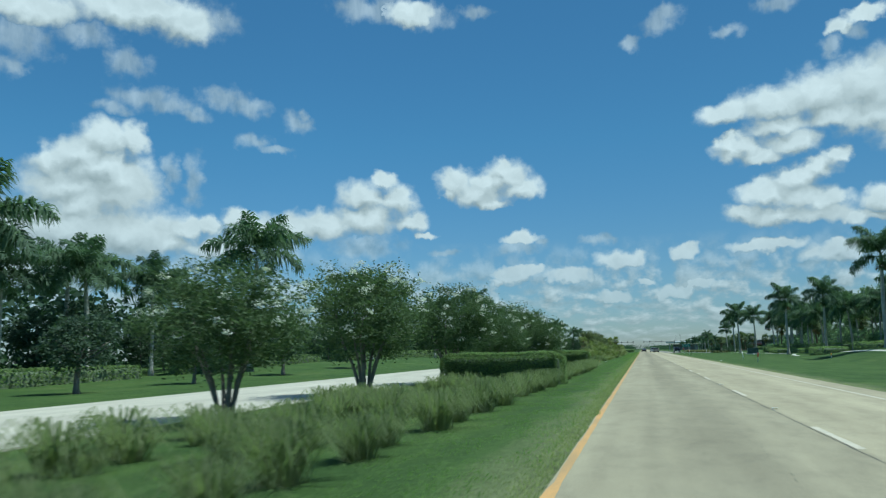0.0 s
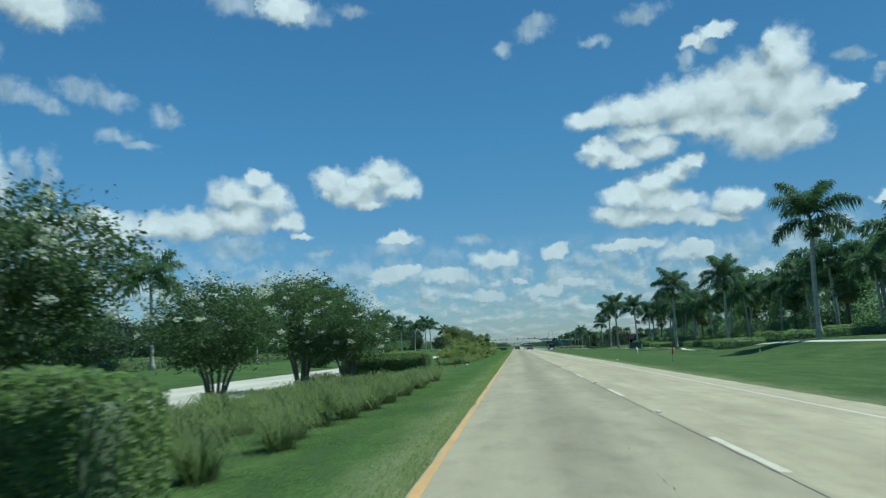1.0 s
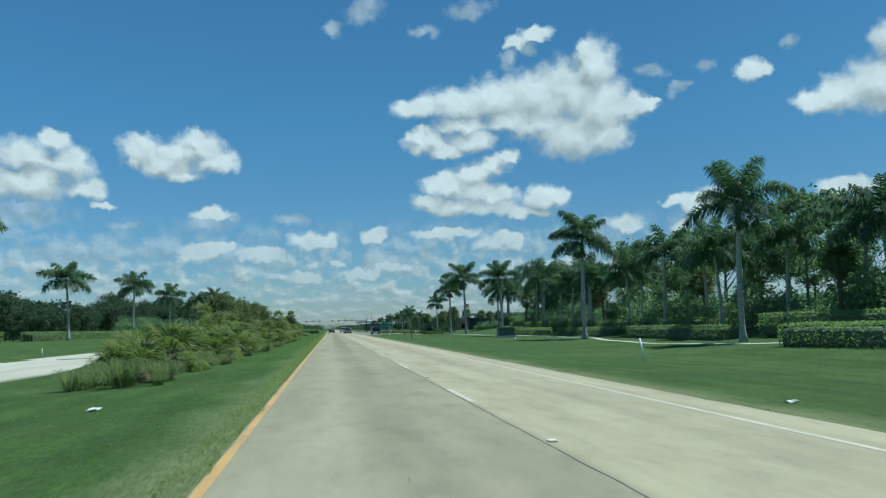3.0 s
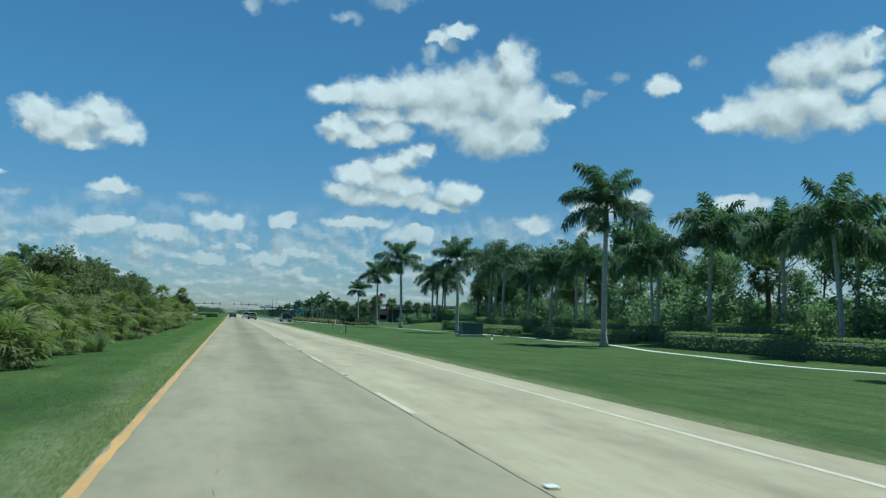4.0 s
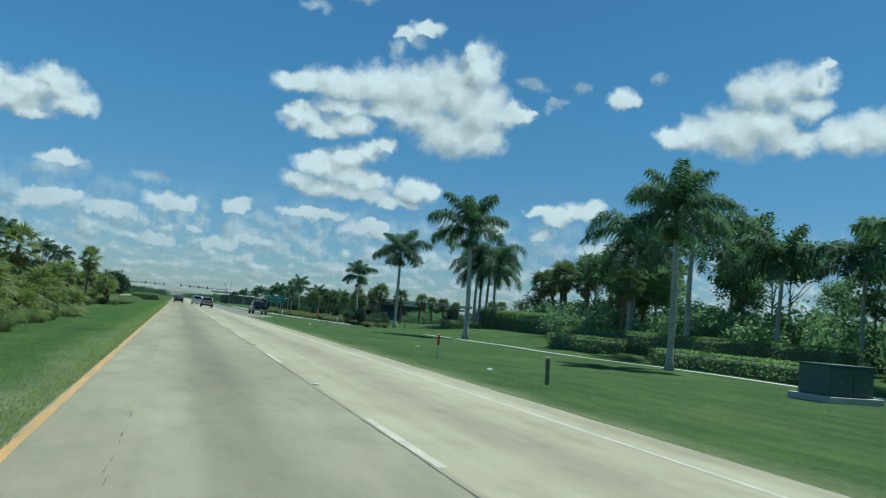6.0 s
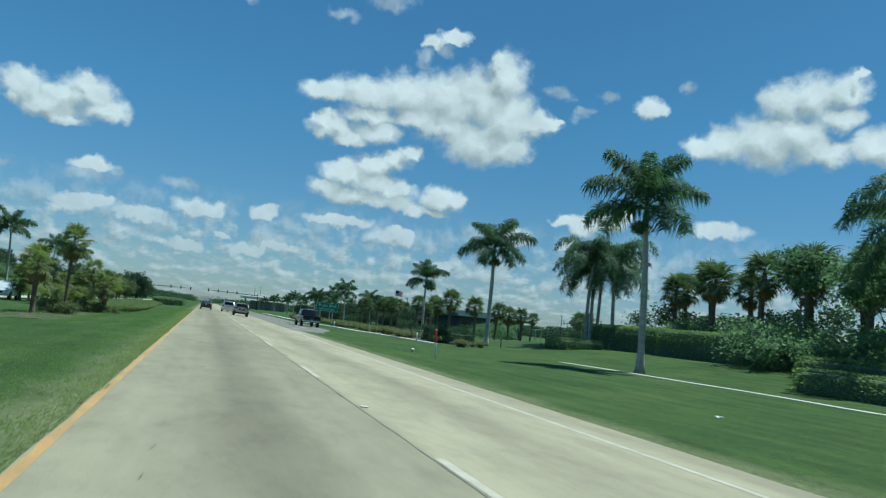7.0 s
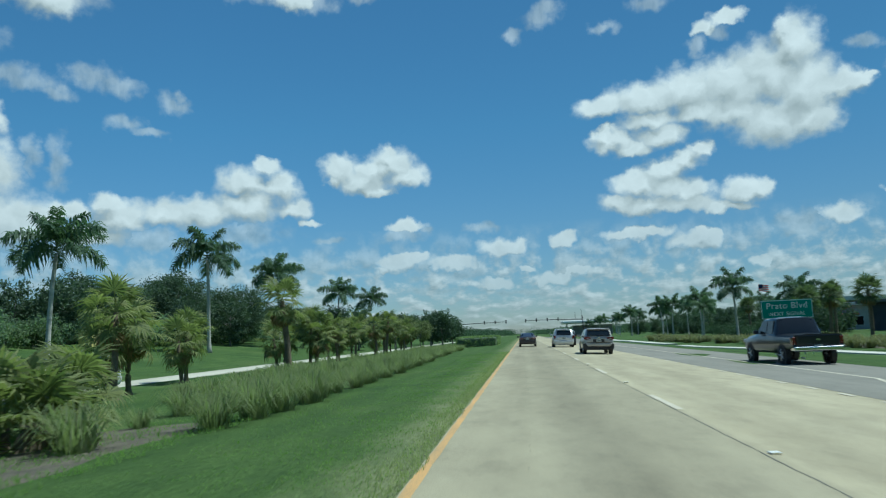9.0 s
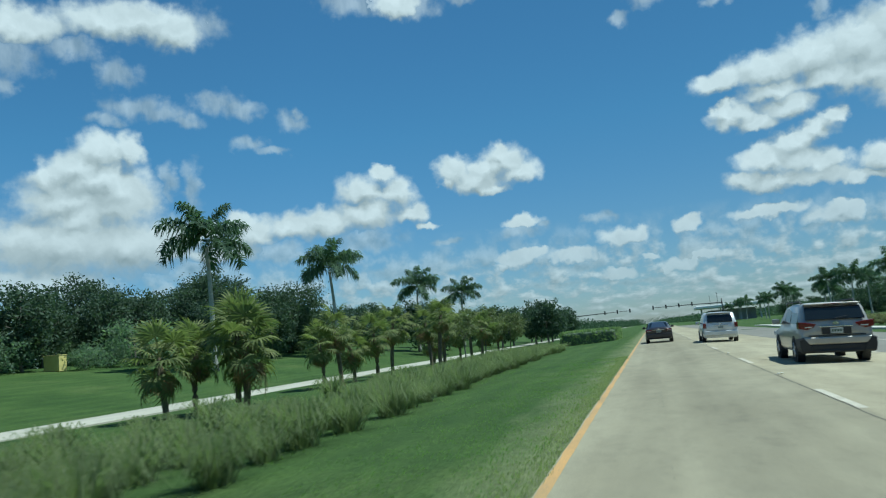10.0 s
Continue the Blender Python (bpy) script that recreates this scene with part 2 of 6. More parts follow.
wt.links.new(span(elevation, 0.0, 16.0, 0.0, 1.0), hue.inputs["Factor"])
side = span(azimuth, -25.0, 25.0, 1.18, 0.91)
wt.links.new(wv("MULTIPLY", wv("MULTIPLY", sky.outputs[0], hue.outputs[2]), wn("ShaderNodeCombineXYZ", side, side, side).outputs[0]), tint.inputs[6])
wt.links.new(cloud_colour, tint.inputs[7])
background = wn("ShaderNodeBackground", tint.outputs[2], 0.113)
wt.links.new(background.outputs[0], wt.nodes.new("ShaderNodeOutputWorld").inputs[0])


# ---- materials ----
def tree_of(name):
    m = bpy.data.materials.new(name)
    m.use_nodes = True
    t = m.node_tree
    return m, t, t.nodes["Principled BSDF"]


def noise_node(t, vector, scale, detail=4.0, rough=0.55):
    n = t.nodes.new("ShaderNodeTexNoise")
    n.inputs["Scale"].default_value, n.inputs["Detail"].default_value, n.inputs["Roughness"].default_value = scale, detail, rough
    t.links.new(vector, n.inputs["Vector"])
    return n.outputs["Fac"]


def ramp(t, fac, stops):
    n = t.nodes.new("ShaderNodeValToRGB")
    while len(n.color_ramp.elements) < len(stops):
        n.color_ramp.elements.new(0.5)
    for e, (p, c) in zip(n.color_ramp.elements, stops):
        e.position, e.color = p, (*c, 1)
    t.links.new(fac, n.inputs[0])
    return n.outputs[0]


def mixed(t, kind, fac, a, b):
    n = t.nodes.new("ShaderNodeMix")
    n.data_type, n.blend_type = "RGBA", kind
    for v, s in ((fac, n.inputs[0]), (a, n.inputs[6]), (b, n.inputs[7])):
        if isinstance(v, bpy.types.NodeSocket):
            t.links.new(v, s)
        else:
            s.default_value = v if isinstance(v, float) else (*v, 1)
    return n.outputs[2]


def place(t, scale=(1, 1, 1)):
    """World position, stretched."""
    n = t.nodes.new("ShaderNodeMapping")
    n.inputs["Scale"].default_value = scale
    t.links.new(t.nodes.new("ShaderNodeNewGeometry").outputs["Position"], n.inputs["Vector"])
    return n.outputs[0]


def bumped(t, p, height, strength, distance=0.02):
    n = t.nodes.new("ShaderNodeBump")
    n.inputs["Strength"].default_value, n.inputs["Distance"].default_value = strength, distance
    t.links.new(height, n.inputs["Height"])
    t.links.new(n.outputs[0], p.inputs["Normal"])


def surface(name, dark, light, scale=2.0, grain=40.0, rough=0.7, metal=0.0, bump=0.2, spec=0.5, stretch=(1, 1, 1)):
    """A surface with broad stains and fine grain between two colours."""
    m, t, p = tree_of(name)
    at = place(t, stretch)
    broad, fine_grain = noise_node(t, at, scale), noise_node(t, at, grain, 3.0)
    add = t.nodes.new("ShaderNodeMath")
    add.operation = "MULTIPLY_ADD"
    add.inputs[1].default_value = 0.4
    t.links.new(fine_grain, add.inputs[0])
    half = t.nodes.new("ShaderNodeMath")
    half.operation = "MULTIPLY"
    half.inputs[1].default_value = 0.6
    t.links.new(broad, half.inputs[0])
    t.links.new(half.outputs[0], add.inputs[2])
    t.links.new(ramp(t, add.outputs[0], [(0.3, dark), (0.7, light)]), p.inputs["Base Color"])
    p.inputs["Roughness"].default_value, p.inputs["Metallic"].default_value = rough, metal
    p.inputs["Specular IOR Level"].default_value = spec
    if bump:
        bumped(t, p, fine_grain, bump)
    return m


def foliage(name, dark, light, through_light=0.3, rough=0.55):
    """Leaves: colour varies from leaf to leaf and from plant to plant, some light shines through."""
    m, t, p = tree_of(name)
    isl = t.nodes.new("ShaderNodeNewGeometry").outputs["Random Per Island"]
    each = t.nodes.new("ShaderNodeObjectInfo").outputs["Random"]
    mean = t.nodes.new("ShaderNodeMath")
    mean.operation = "MULTIPLY_ADD"
    mean.inputs[1].default_value = 0.35
    t.links.new(each, mean.inputs[0])
    clump = noise_node(t, place(t), 0.55, 3.0)
    k = t.nodes.new("ShaderNodeMath")
    k.operation = "MULTIPLY_ADD"
    k.inputs[1].default_value = 0.45
    t.links.new(isl, k.inputs[0])
    k2 = t.nodes.new("ShaderNodeMath")
    k2.operation = "MULTIPLY"
    k2.inputs[1].default_value = 0.4
    t.links.new(clump, k2.inputs[0])
    t.links.new(k2.outputs[0], k.inputs[2])
    t.links.new(k.outputs[0], mean.inputs[2])
    colour = ramp(t, mean.outputs[0], [(0.15, dark), (0.85, light)])
    t.links.new(colour, p.inputs["Base Color"])
    p.inputs["Roughness"].default_value = rough
    p.inputs["Specular IOR Level"].default_value = 0.2
    glow = t.nodes.new("ShaderNodeBsdfTranslucent")
    t.links.new(mixed(t, "MULTIPLY", 1.0, colour, (1.18, 1.42, 0.85)), glow.inputs[0])
    mix = t.nodes.new("ShaderNodeMixShader")
    mix.inputs[0].default_value = through_light
    t.links.new(p.outputs[0], mix.inputs[1])
    t.links.new(glow.outputs[0], mix.inputs[2])
    t.links.new(mix.outputs[0], t.nodes["Material Output"].inputs[0])
    return m


def plain(name, colour, rough=0.5, metal=0.0, spec=0.5, coat=0.0):
    m, t, p = tree_of(name)
    dust = noise_node(t, place(t), 3.0, 5.0)
    low_c = tuple(c * 0.86 for c in colour)
    t.links.new(ramp(t, dust, [(0.35, low_c), (0.65, colour)]), p.inputs["Base Color"])
    p.inputs["Roughness"].default_value, p.inputs["Metallic"].default_value = rough, metal
    p.inputs["Specular IOR Level"].default_value, p.inputs["Coat Weight"].default_value = spec, coat
    return m


def lawn_material():
    m, t, p = tree_of("mown lawn")
    at = place(t)
    patches, tufts = noise_node(t, at, 0.16, 5.0, 0.6), noise_node(t, place(t, (1, 0.55, 1)), 9.0, 5.0, 0.7)
    stripes = t.nodes.new("ShaderNodeTexWave")
    stripes.inputs["Scale"].default_value, stripes.inputs["Distortion"].default_value = 0.22, 2.2
    stripes.inputs["Detail"].default_value, stripes.inputs["Detail Scale"].default_value = 2.0, 0.6
    t.links.new(at, stripes.inputs["Vector"])
    base = ramp(t, patches, [(0.3, (0.048, 0.089, 0.026)), (0.55, (0.069, 0.116, 0.034)), (0.75, (0.098, 0.134, 0.048))])
    middle = noise_node(t, place(t, (1, 0.45, 1)), 0.8, 6.0, 0.65)
    base = mixed(t, "MULTIPLY", 0.55, base, ramp(t, middle, [(0.32, (0.62, 0.68, 0.62)), (0.68, (1.38, 1.30, 1.20))]))
    base = mixed(t, "MULTIPLY", 0.65, base, ramp(t, tufts, [(0.3, (0.45, 0.5, 0.4)), (0.7, (1.35, 1.3, 1.2))]))
    base = mixed(t, "MULTIPLY", 0.3, base, ramp(t, stripes.outputs["Fac"], [(0.2, (0.7, 0.75, 0.7)), (0.8, (1.1, 1.1, 1.0))]))
    # sandy thin grass beside the pavement, with a ragged edge
    xyz = t.nodes.new("ShaderNodeSeparateXYZ")
    t.links.new(at, xyz.inputs[0])
    off = t.nodes.new("ShaderNodeMath")
    off.operation = "SUBTRACT"
    t.links.new(xyz.outputs[0], off.inputs[0])
    off.inputs[1].default_value = 0.5
    far_off = t.nodes.new("ShaderNodeMath")
    far_off.operation = "ABSOLUTE"
    t.links.new(off.outputs[0], far_off.inputs[0])
    ragged = t.nodes.new("ShaderNodeMath")
    ragged.operation = "MULTIPLY_ADD"
    ragged.inputs[1].default_value = 2.2
    t.links.new(noise_node(t, place(t, (1, 0.3, 1)), 1.1, 5.0, 0.65), ragged.inputs[0])
    t.links.new(far_off.outputs[0], ragged.inputs[2])
    dry = t.nodes.new("ShaderNodeMapRange")
    for i, v in enumerate((5.1, 6.7, 0.92, 0.0)):
        dry.inputs[i + 1].default_value = v
    t.links.new(ragged.outputs[0], dry.inputs[0])
    base = mixed(t, "MIX", dry.outputs[0], base, mixed(t, "MULTIPLY", 0.6, (0.250, 0.262, 0.145), ramp(t, tufts, [(0.3, (0.5, 0.55, 0.45)), (0.7, (1.3, 1.25, 1.2))])))
    t.links.new(base, p.inputs["Base Color"])
    p.inputs["Roughness"].default_value, p.inputs["Specular IOR Level"].default_value = 0.9, 0.15
    bumped(t, p, tufts, 0.9, 0.08)
    return m


def pavement_material(name, dark, light, wear, lifts=False):
    """Old sun-bleached asphalt: aggregate, long wheel tracks, patches and thin cracks."""
    m, t, p = tree_of(name)
    at = place(t)
    stones, blotch = noise_node(t, at, 70.0, 3.0, 0.7), noise_node(t, place(t, (1, 0.2, 1)), 0.55, 6.0, 0.65)
    tracks = noise_node(t, place(t, (1, 0.012, 1)), 0.62, 3.0, 0.6)
    base = ramp(t, blotch, [(0.3, dark), (0.7, light)])
    if lifts:
        xyz = t.nodes.new("ShaderNodeSeparateXYZ")
        t.links.new(at, xyz.inputs[0])
        step = t.nodes.new("ShaderNodeMapRange")
        step.inputs[1].default_value, step.inputs[2].default_value = -0.08, 0.04
        t.links.new(xyz.outputs[0], step.inputs[0])
        base = mixed(t, "MULTIPLY", 1.0, base, ramp(t, step.outputs[0], [(0.0, (0.83, 0.83, 0.82)), (1.0, (1.02, 1.01, 0.985))]))
        # oil and rubber down the middle of each lane
        for centre, depth in ((-1.75, 0.80), (1.95, 0.93)):
            away = t.nodes.new("ShaderNodeMath")
            away.operation = "SUBTRACT"
            away.inputs[1].default_value = centre
            t.links.new(xyz.outputs[0], away.inputs[0])
            far_off = t.nodes.new("ShaderNodeMath")
            far_off.operation = "ABSOLUTE"
            t.links.new(away.outputs[0], far_off.inputs[0])
            streak = t.nodes.new("ShaderNodeMapRange")
            streak.interpolation_type = "SMOOTHSTEP"
            streak.inputs[1].default_value, streak.inputs[2].default_value = 0.1, 0.85
            t.links.new(far_off.outputs[0], streak.inputs[0])
            base = mixed(t, "MULTIPLY", 1.0, base, ramp(t, streak.outputs[0], [(0.0, (depth, depth, depth)), (1.0, (1.0, 1.0, 1.0))]))
    base = mixed(t, "MULTIPLY", wear, base, ramp(t, tracks, [(0.36, (0.68, 0.68, 0.68)), (0.6, (1.1, 1.1, 1.1))]))
    # bleached and stained patches, small dark pocks where stones have gone
    stains = noise_node(t, place(t, (1, 0.45, 1)), 1.7, 7.0, 0.7)
    base = mixed(t, "MULTIPLY", wear, base, ramp(t, stains, [(0.34, (0.66, 0.66, 0.67)), (0.5, (1.0, 1.0, 1.0)), (0.68, (1.16, 1.15, 1.13))]))
    pocks = noise_node(t, place(t, (1, 0.7, 1)), 9.0, 4.0, 0.75)
    base = mixed(t, "MULTIPLY", wear, base, ramp(t, pocks, [(0.27, (0.35, 0.35, 0.36)), (0.36, (1.0, 1.0, 1.0))]))
    base = mixed(t, "MULTIPLY", 0.4, base, ramp(t, stones, [(0.3, (0.6, 0.6, 0.6)), (0.7, (1.3, 1.3, 1.3))]))
    t.links.new(base, p.inputs["Base Color"])
    p.inputs["Roughness"].default_value, p.inputs["Specular IOR Level"].default_value = 0.85, 0.3
    bumped(t, p, stones, 0.35, 0.006)
    return m


LAWN = lawn_material()
ROAD = pavement_material("bleached asphalt", (0.322, 0.284, 0.192), (0.440, 0.392, 0.270), 0.42, True)
ROAD_PALE = pavement_material("pale concrete road", (0.42, 0.395, 0.315), (0.55, 0.515, 0.42), 0.25)
ROAD_DARK = pavement_material("newer asphalt", (0.190, 0.178, 0.148), (0.245, 0.230, 0.194), 0.3)
CONCRETE = surface("pale concrete", (0.44, 0.42, 0.36), (0.60, 0.58, 0.51), 0.8, 30, 0.85)
WHITE_PAINT = surface("worn white road paint", (0.40, 0.365, 0.285), (0.62, 0.565, 0.455), 2.2, 25, 0.95, spec=0.1)
YELLOW_PAINT = surface("worn yellow road paint", (0.30, 0.225, 0.115), (0.66, 0.36, 0.11), 1.6, 60, 0.8, stretch=(1, 0.35, 1))
SEAL = surface("dark joint sealant", (0.070, 0.066, 0.056), (0.190, 0.178, 0.150), 3.0, 40, 0.9, spec=0.15)
SOIL = surface("brown mulch", (0.050, 0.044, 0.030), (0.145, 0.126, 0.088), 1.6, 14, 0.95, bump=0.8)
BARK = surface("grey bark", (0.11, 0.10, 0.085), (0.27, 0.25, 0.21), 3.0, 30, 0.9, bump=0.6, stretch=(1, 1, 0.3))
PALM_BARK = surface("ringed pale palm bark", (0.28, 0.27, 0.24), (0.54, 0.52, 0.46), 2.0, 12, 0.85, bump=0.5, stretch=(0.4, 0.4, 2.0))
FIBRE = surface("old leaf boots", (0.09, 0.07, 0.045), (0.22, 0.175, 0.11), 5.0, 30, 0.95, bump=0.6)
SHAFT = surface("green crownshaft", (0.07, 0.13, 0.035), (0.12, 0.19, 0.05), 2.0, 20, 0.45)
FROND = foliage("palm fronds", (0.060, 0.098, 0.068), (0.130, 0.190, 0.110), 0.40, 0.62)
FAN = foliage("fan palm leaves", (0.088, 0.120, 0.046), (0.245, 0.262, 0.104), 0.42, 0.6)
FAN_DEEP = foliage("cabbage palm leaves", (0.058, 0.088, 0.046), (0.150, 0.182, 0.088), 0.34, 0.65)
DEAD = foliage("dry leaves", (0.14, 0.10, 0.05), (0.30, 0.22, 0.11), 0.2, 0.8)
LEAF_MYRTLE = foliage("crape myrtle leaves", (0.050, 0.084, 0.044), (0.132, 0.180, 0.084), 0.36, 0.7)
LEAF_DARK = foliage("dark broad leaves", (0.130, 0.184, 0.138), (0.222, 0.288, 0.188), 0.56, 0.85)
LEAF_OLIVE = foliage("olive green leaves", (0.092, 0.118, 0.056), (0.215, 0.235, 0.118), 0.38, 0.8)
LEAF_BELT = foliage("deep green belt leaves", (0.052, 0.080, 0.058), (0.090, 0.128, 0.080), 0.3, 0.8)
LEAF_HEDGE = foliage("clipped hedge leaves", (0.135, 0.184, 0.096), (0.258, 0.318, 0.142), 0.52, 0.8)
# darker than the hedge leaves: the shade inside is put into the colour
LEAF_CORE = surface("hedge inside with its shade in the colour", (0.085, 0.115, 0.070), (0.145, 0.185, 0.105), 4.0, 30, 0.95)
BLOSSOM = foliage("white blossom", (0.55, 0.54, 0.50), (0.75, 0.73, 0.70), 0.3, 0.7)
GRASS_TUFT = foliage("fountain grass", (0.104, 0.136, 0.064), (0.232, 0.264, 0.134), 0.48, 0.85)
BLADE = foliage("verge grass", (0.130, 0.168, 0.064), (0.265, 0.295, 0.135), 0.5, 0.85)
LAWN_BLADE = foliage("mown grass blades", (0.108, 0.185, 0.048), (0.205, 0.295, 0.092), 0.5, 0.85)
LEAF_FAR = foliage("distant foliage", (0.040, 0.070, 0.048), (0.095, 0.142, 0.086), 0.3, 0.85)
NEEDLE = foliage("pine needles", (0.100, 0.146, 0.108), (0.190, 0.248, 0.156), 0.46, 0.85)


# ---- mesh helpers ----
def mesh_of(name, verts, faces, material, smooth=False):
    me = bpy.data.meshes.new(name)
    me.from_pydata([tuple(v) for v in verts], [], [tuple(q) for q in faces])
    me.materials.append(material)
    if smooth:
        me.shade_smooth()
    me.update()
    return me


def quads_mesh(name, corners, material):
    """Loose quads from an array (n, 4, 3)."""
    n = len(corners)
    me = bpy.data.meshes.new(name)
    me.vertices.add(n * 4)
    me.vertices.foreach_set("co", np.asarray(corners, dtype=np.float32).ravel())
    me.loops.add(n * 4)
    me.loops.foreach_set("vertex_index", np.arange(n * 4, dtype=np.int32))
    me.polygons.add(n)
    me.polygons.foreach_set("loop_start", np.arange(0, n * 4, 4, dtype=np.int32))
    me.materials.append(material)
    me.update(calc_edges=True)
    return me


def part(name, data, parent, label="", at=None):
    ob = new(name, data)
    ob.parent = parent
    if at is not None:
        ob.matrix_basis = at
    if label:
        ob["label"] = label
    return ob


def thing(name, label, category, group="", at=None, data=None, kind=""):
    ob = new(name, data)
    if at is not None:
        ob.matrix_basis = at
    return tagged(ob, label, category, group, kind)


def tube(points, radii, sides=8, cap=True):
    """Vertices and faces of a tapered tube along points."""
    verts, faces, n = [], [], len(points)
    for i, (p, r) in enumerate(zip(points, radii)):
        d = (Vector(points[min(i + 1, n - 1)]) - Vector(points[max(i - 1, 0)])).normalized()
        q = d.to_track_quat("Z", "Y")
        for k in range(sides):
            a = 2 * math.pi * k / sides
            verts.append(Vector(p) + q @ Vector((math.cos(a) * r, math.sin(a) * r, 0)))
    for i in range(n - 1):
        for k in range(sides):
            a, b = i * sides + k, i * sides + (k + 1) % sides
            faces.append((a, b, b + sides, a + sides))
    if cap:
        faces.append(tuple(range(sides))[::-1])
        faces.append(tuple(range((n - 1) * sides, n * sides)))
    return verts, faces


def joined(*pieces):
    verts, faces = [], []
    for v, q in pieces:
        o = len(verts)
        verts += list(v)
        faces += [tuple(i + o for i in p) for p in q]
    return verts, faces


def box(x0, y0, z0, x1, y1, z1):
    v = [(x, y, z) for z in (z0, z1) for y in (y0, y1) for x in (x0, x1)]
    return v, [(0, 2, 3, 1), (4, 5, 7, 6), (0, 1, 5, 4), (2, 6, 7, 3), (0, 4, 6, 2), (1, 3, 7, 5)]


def soft_box(name, x0, y0, z0, x1, y1, z1, material, r=0.02, segments=2):
    bm = bmesh.new()
    v, q = box(x0, y0, z0, x1, y1, z1)
    vs = [bm.verts.new(p) for p in v]
    for p in q:
        bm.faces.new([vs[i] for i in p])
    bmesh.ops.bevel(bm, geom=bm.edges[:], offset=r, segments=segments, affect="EDGES", profile=0.6)
    me = bpy.data.meshes.new(name)
    bm.to_mesh(me)
    bm.free()
    me.materials.append(material)
    return me


def smooth_step(v, a, b):
    v = min(1.0, max(0.0, (v - a) / (b - a)))
    return v * v * (3 - 2 * v)


# ---- the lie of the land ----
def road_z(x):
    return -0.005 * x if x < 0 else -0.04 * x


def land(x, y):
    """Height of the ground at a place."""
    if x < -4.0:
        z = 0.0 - 0.30 * smooth_step(-x, 4.0, 13.0) + 1.1 * smooth_step(-x, 27.0, 40.0) * smooth_step(y, 40, 110) + 1.8 * smooth_step(-x, 34.0, 58.0) * smooth_step(y, 230, 300)
    elif x > 4.9:
        z = -0.215 - 0.2 * smooth_step(x, 5, 13)
        z += 1.3 * smooth_step(x, 15, 26) * (1 - smooth_step(y, 95, 140))
        z += 0.9 * smooth_step(x, 27, 38) * smooth_step(y, 80, 130) * (1 - smooth_step(y, 268, 300))
    else:
        z = road_z(x) - 0.09
    far = smooth_step(abs(x), 80, 200)
    z = z * (1 - far) - 0.2 * far
    if abs(x) > 5.5:
        z += 0.07 * noise.noise((x * 0.11, y * 0.09, 0.0)) * smooth_step(abs(x), 5.5, 9)
    return z


xs = sorted(set([-3000, -1200, -600, -300, -200, -140, -100, -80, -65] + list(np.arange(-55, -26, 3.0)) + list(np.arange(-26, -4.2, 1.0)) + [-4.3, -4.0, -2, 0, 2, 4.75, 5.0]
                + list(np.arange(6, 30, 1.0)) + list(np.arange(30, 60, 3.0)) + [65, 80, 100, 140, 200, 300, 600, 1200, 3000]))
ys = [-600, -200, -100, -60] + list(np.arange(-40, 420, 4.0)) + list(np.arange(420, 900, 40.0)) + [1000, 1300, 2000, 4500]
verts = [(x, y, land(x, y)) for y in ys for x in xs]
nx = len(xs)
faces = [(j * nx + i, j * nx + i + 1, (j + 1) * nx + i + 1, (j + 1) * nx + i) for j in range(len(ys) - 1) for i in range(nx - 1)]
thing("ground", "mown green roadside lawn with pale dry patches", "lawn", data=mesh_of("ground", verts, faces, LAWN, True), kind="structure")


def strip(name, rows, material, lift=0.0, thick=0.1):
    """A slab along the road from rows of (y, [(x, z), ...]) with the sides closed."""
    n = len(rows[0][1])
    v = [(x, y, z + lift) for y, line in rows for x, z in line] + [(x, y, z + lift - thick) for y, line in rows for x, z in line]
    o, q = n * len(rows), []
    for j in range(len(rows) - 1):
        for i in range(n - 1):
            a = j * n + i
            q += [(a, a + 1, a + n + 1, a + n), (a + o, a + n + o, a + n + 1 + o, a + 1 + o)]
        a, b = j * n, j * n + n - 1
        q += [(a, a + n, a + n + o, a + o), (b, b + o, b + n + o, b + n)]
    for j in (0, len(rows) - 1):
        for i in range(n - 1):
            a = j * n + i
            q.append((a, a + o, a + 1 + o, a + 1) if j == 0 else (a, a + 1, a + 1 + o, a + o))
    return mesh_of(name, v, q, material)


def edge_wobble(y, seed, size=0.05):
    return size * noise.noise((y * 0.9, seed, 0.0)) + size * 0.7 * noise.noise((y * 3.1, seed + 7.0, 0.0))


# carriageway with its crown, ragged where the lawn creeps over the edge
rows = []
for y in list(np.arange(-60, 330, 1.0)) + list(np.arange(330, 1501, 30.0)):
    l, r = -3.875 + edge_wobble(y, 1.0, 0.025), 4.92 + edge_wobble(y, 2.0, 0.09)
    rows.append((y, [(l, road_z(l)), (-2, road_z(-2)), (0, 0), (2.5, road_z(2.5)), (r, road_z(r))]))
road = thing("road", "sun-bleached pale grey two-lane asphalt carriageway", "road", data=strip("road", rows, ROAD), kind="structure")
rows = []
for y in list(np.arange(-80, 400, 2.0)) + list(np.arange(400, 1501, 50.0)):
    near = -15.4 - 4.4 * smooth_step(y, 118, 146) - 2.3 * smooth_step(y, 244, 272) + edge_wobble(y, 3.0, 0.12)
    rows.append((y, [(-25.5, -0.3), (-23.4, -0.27), (near, -0.29)]))
thing("road_opposite", "pale oncoming carriageway beyond the planted median", "road", data=strip("road_opposite", rows, ROAD_PALE, 0.03), kind="structure")
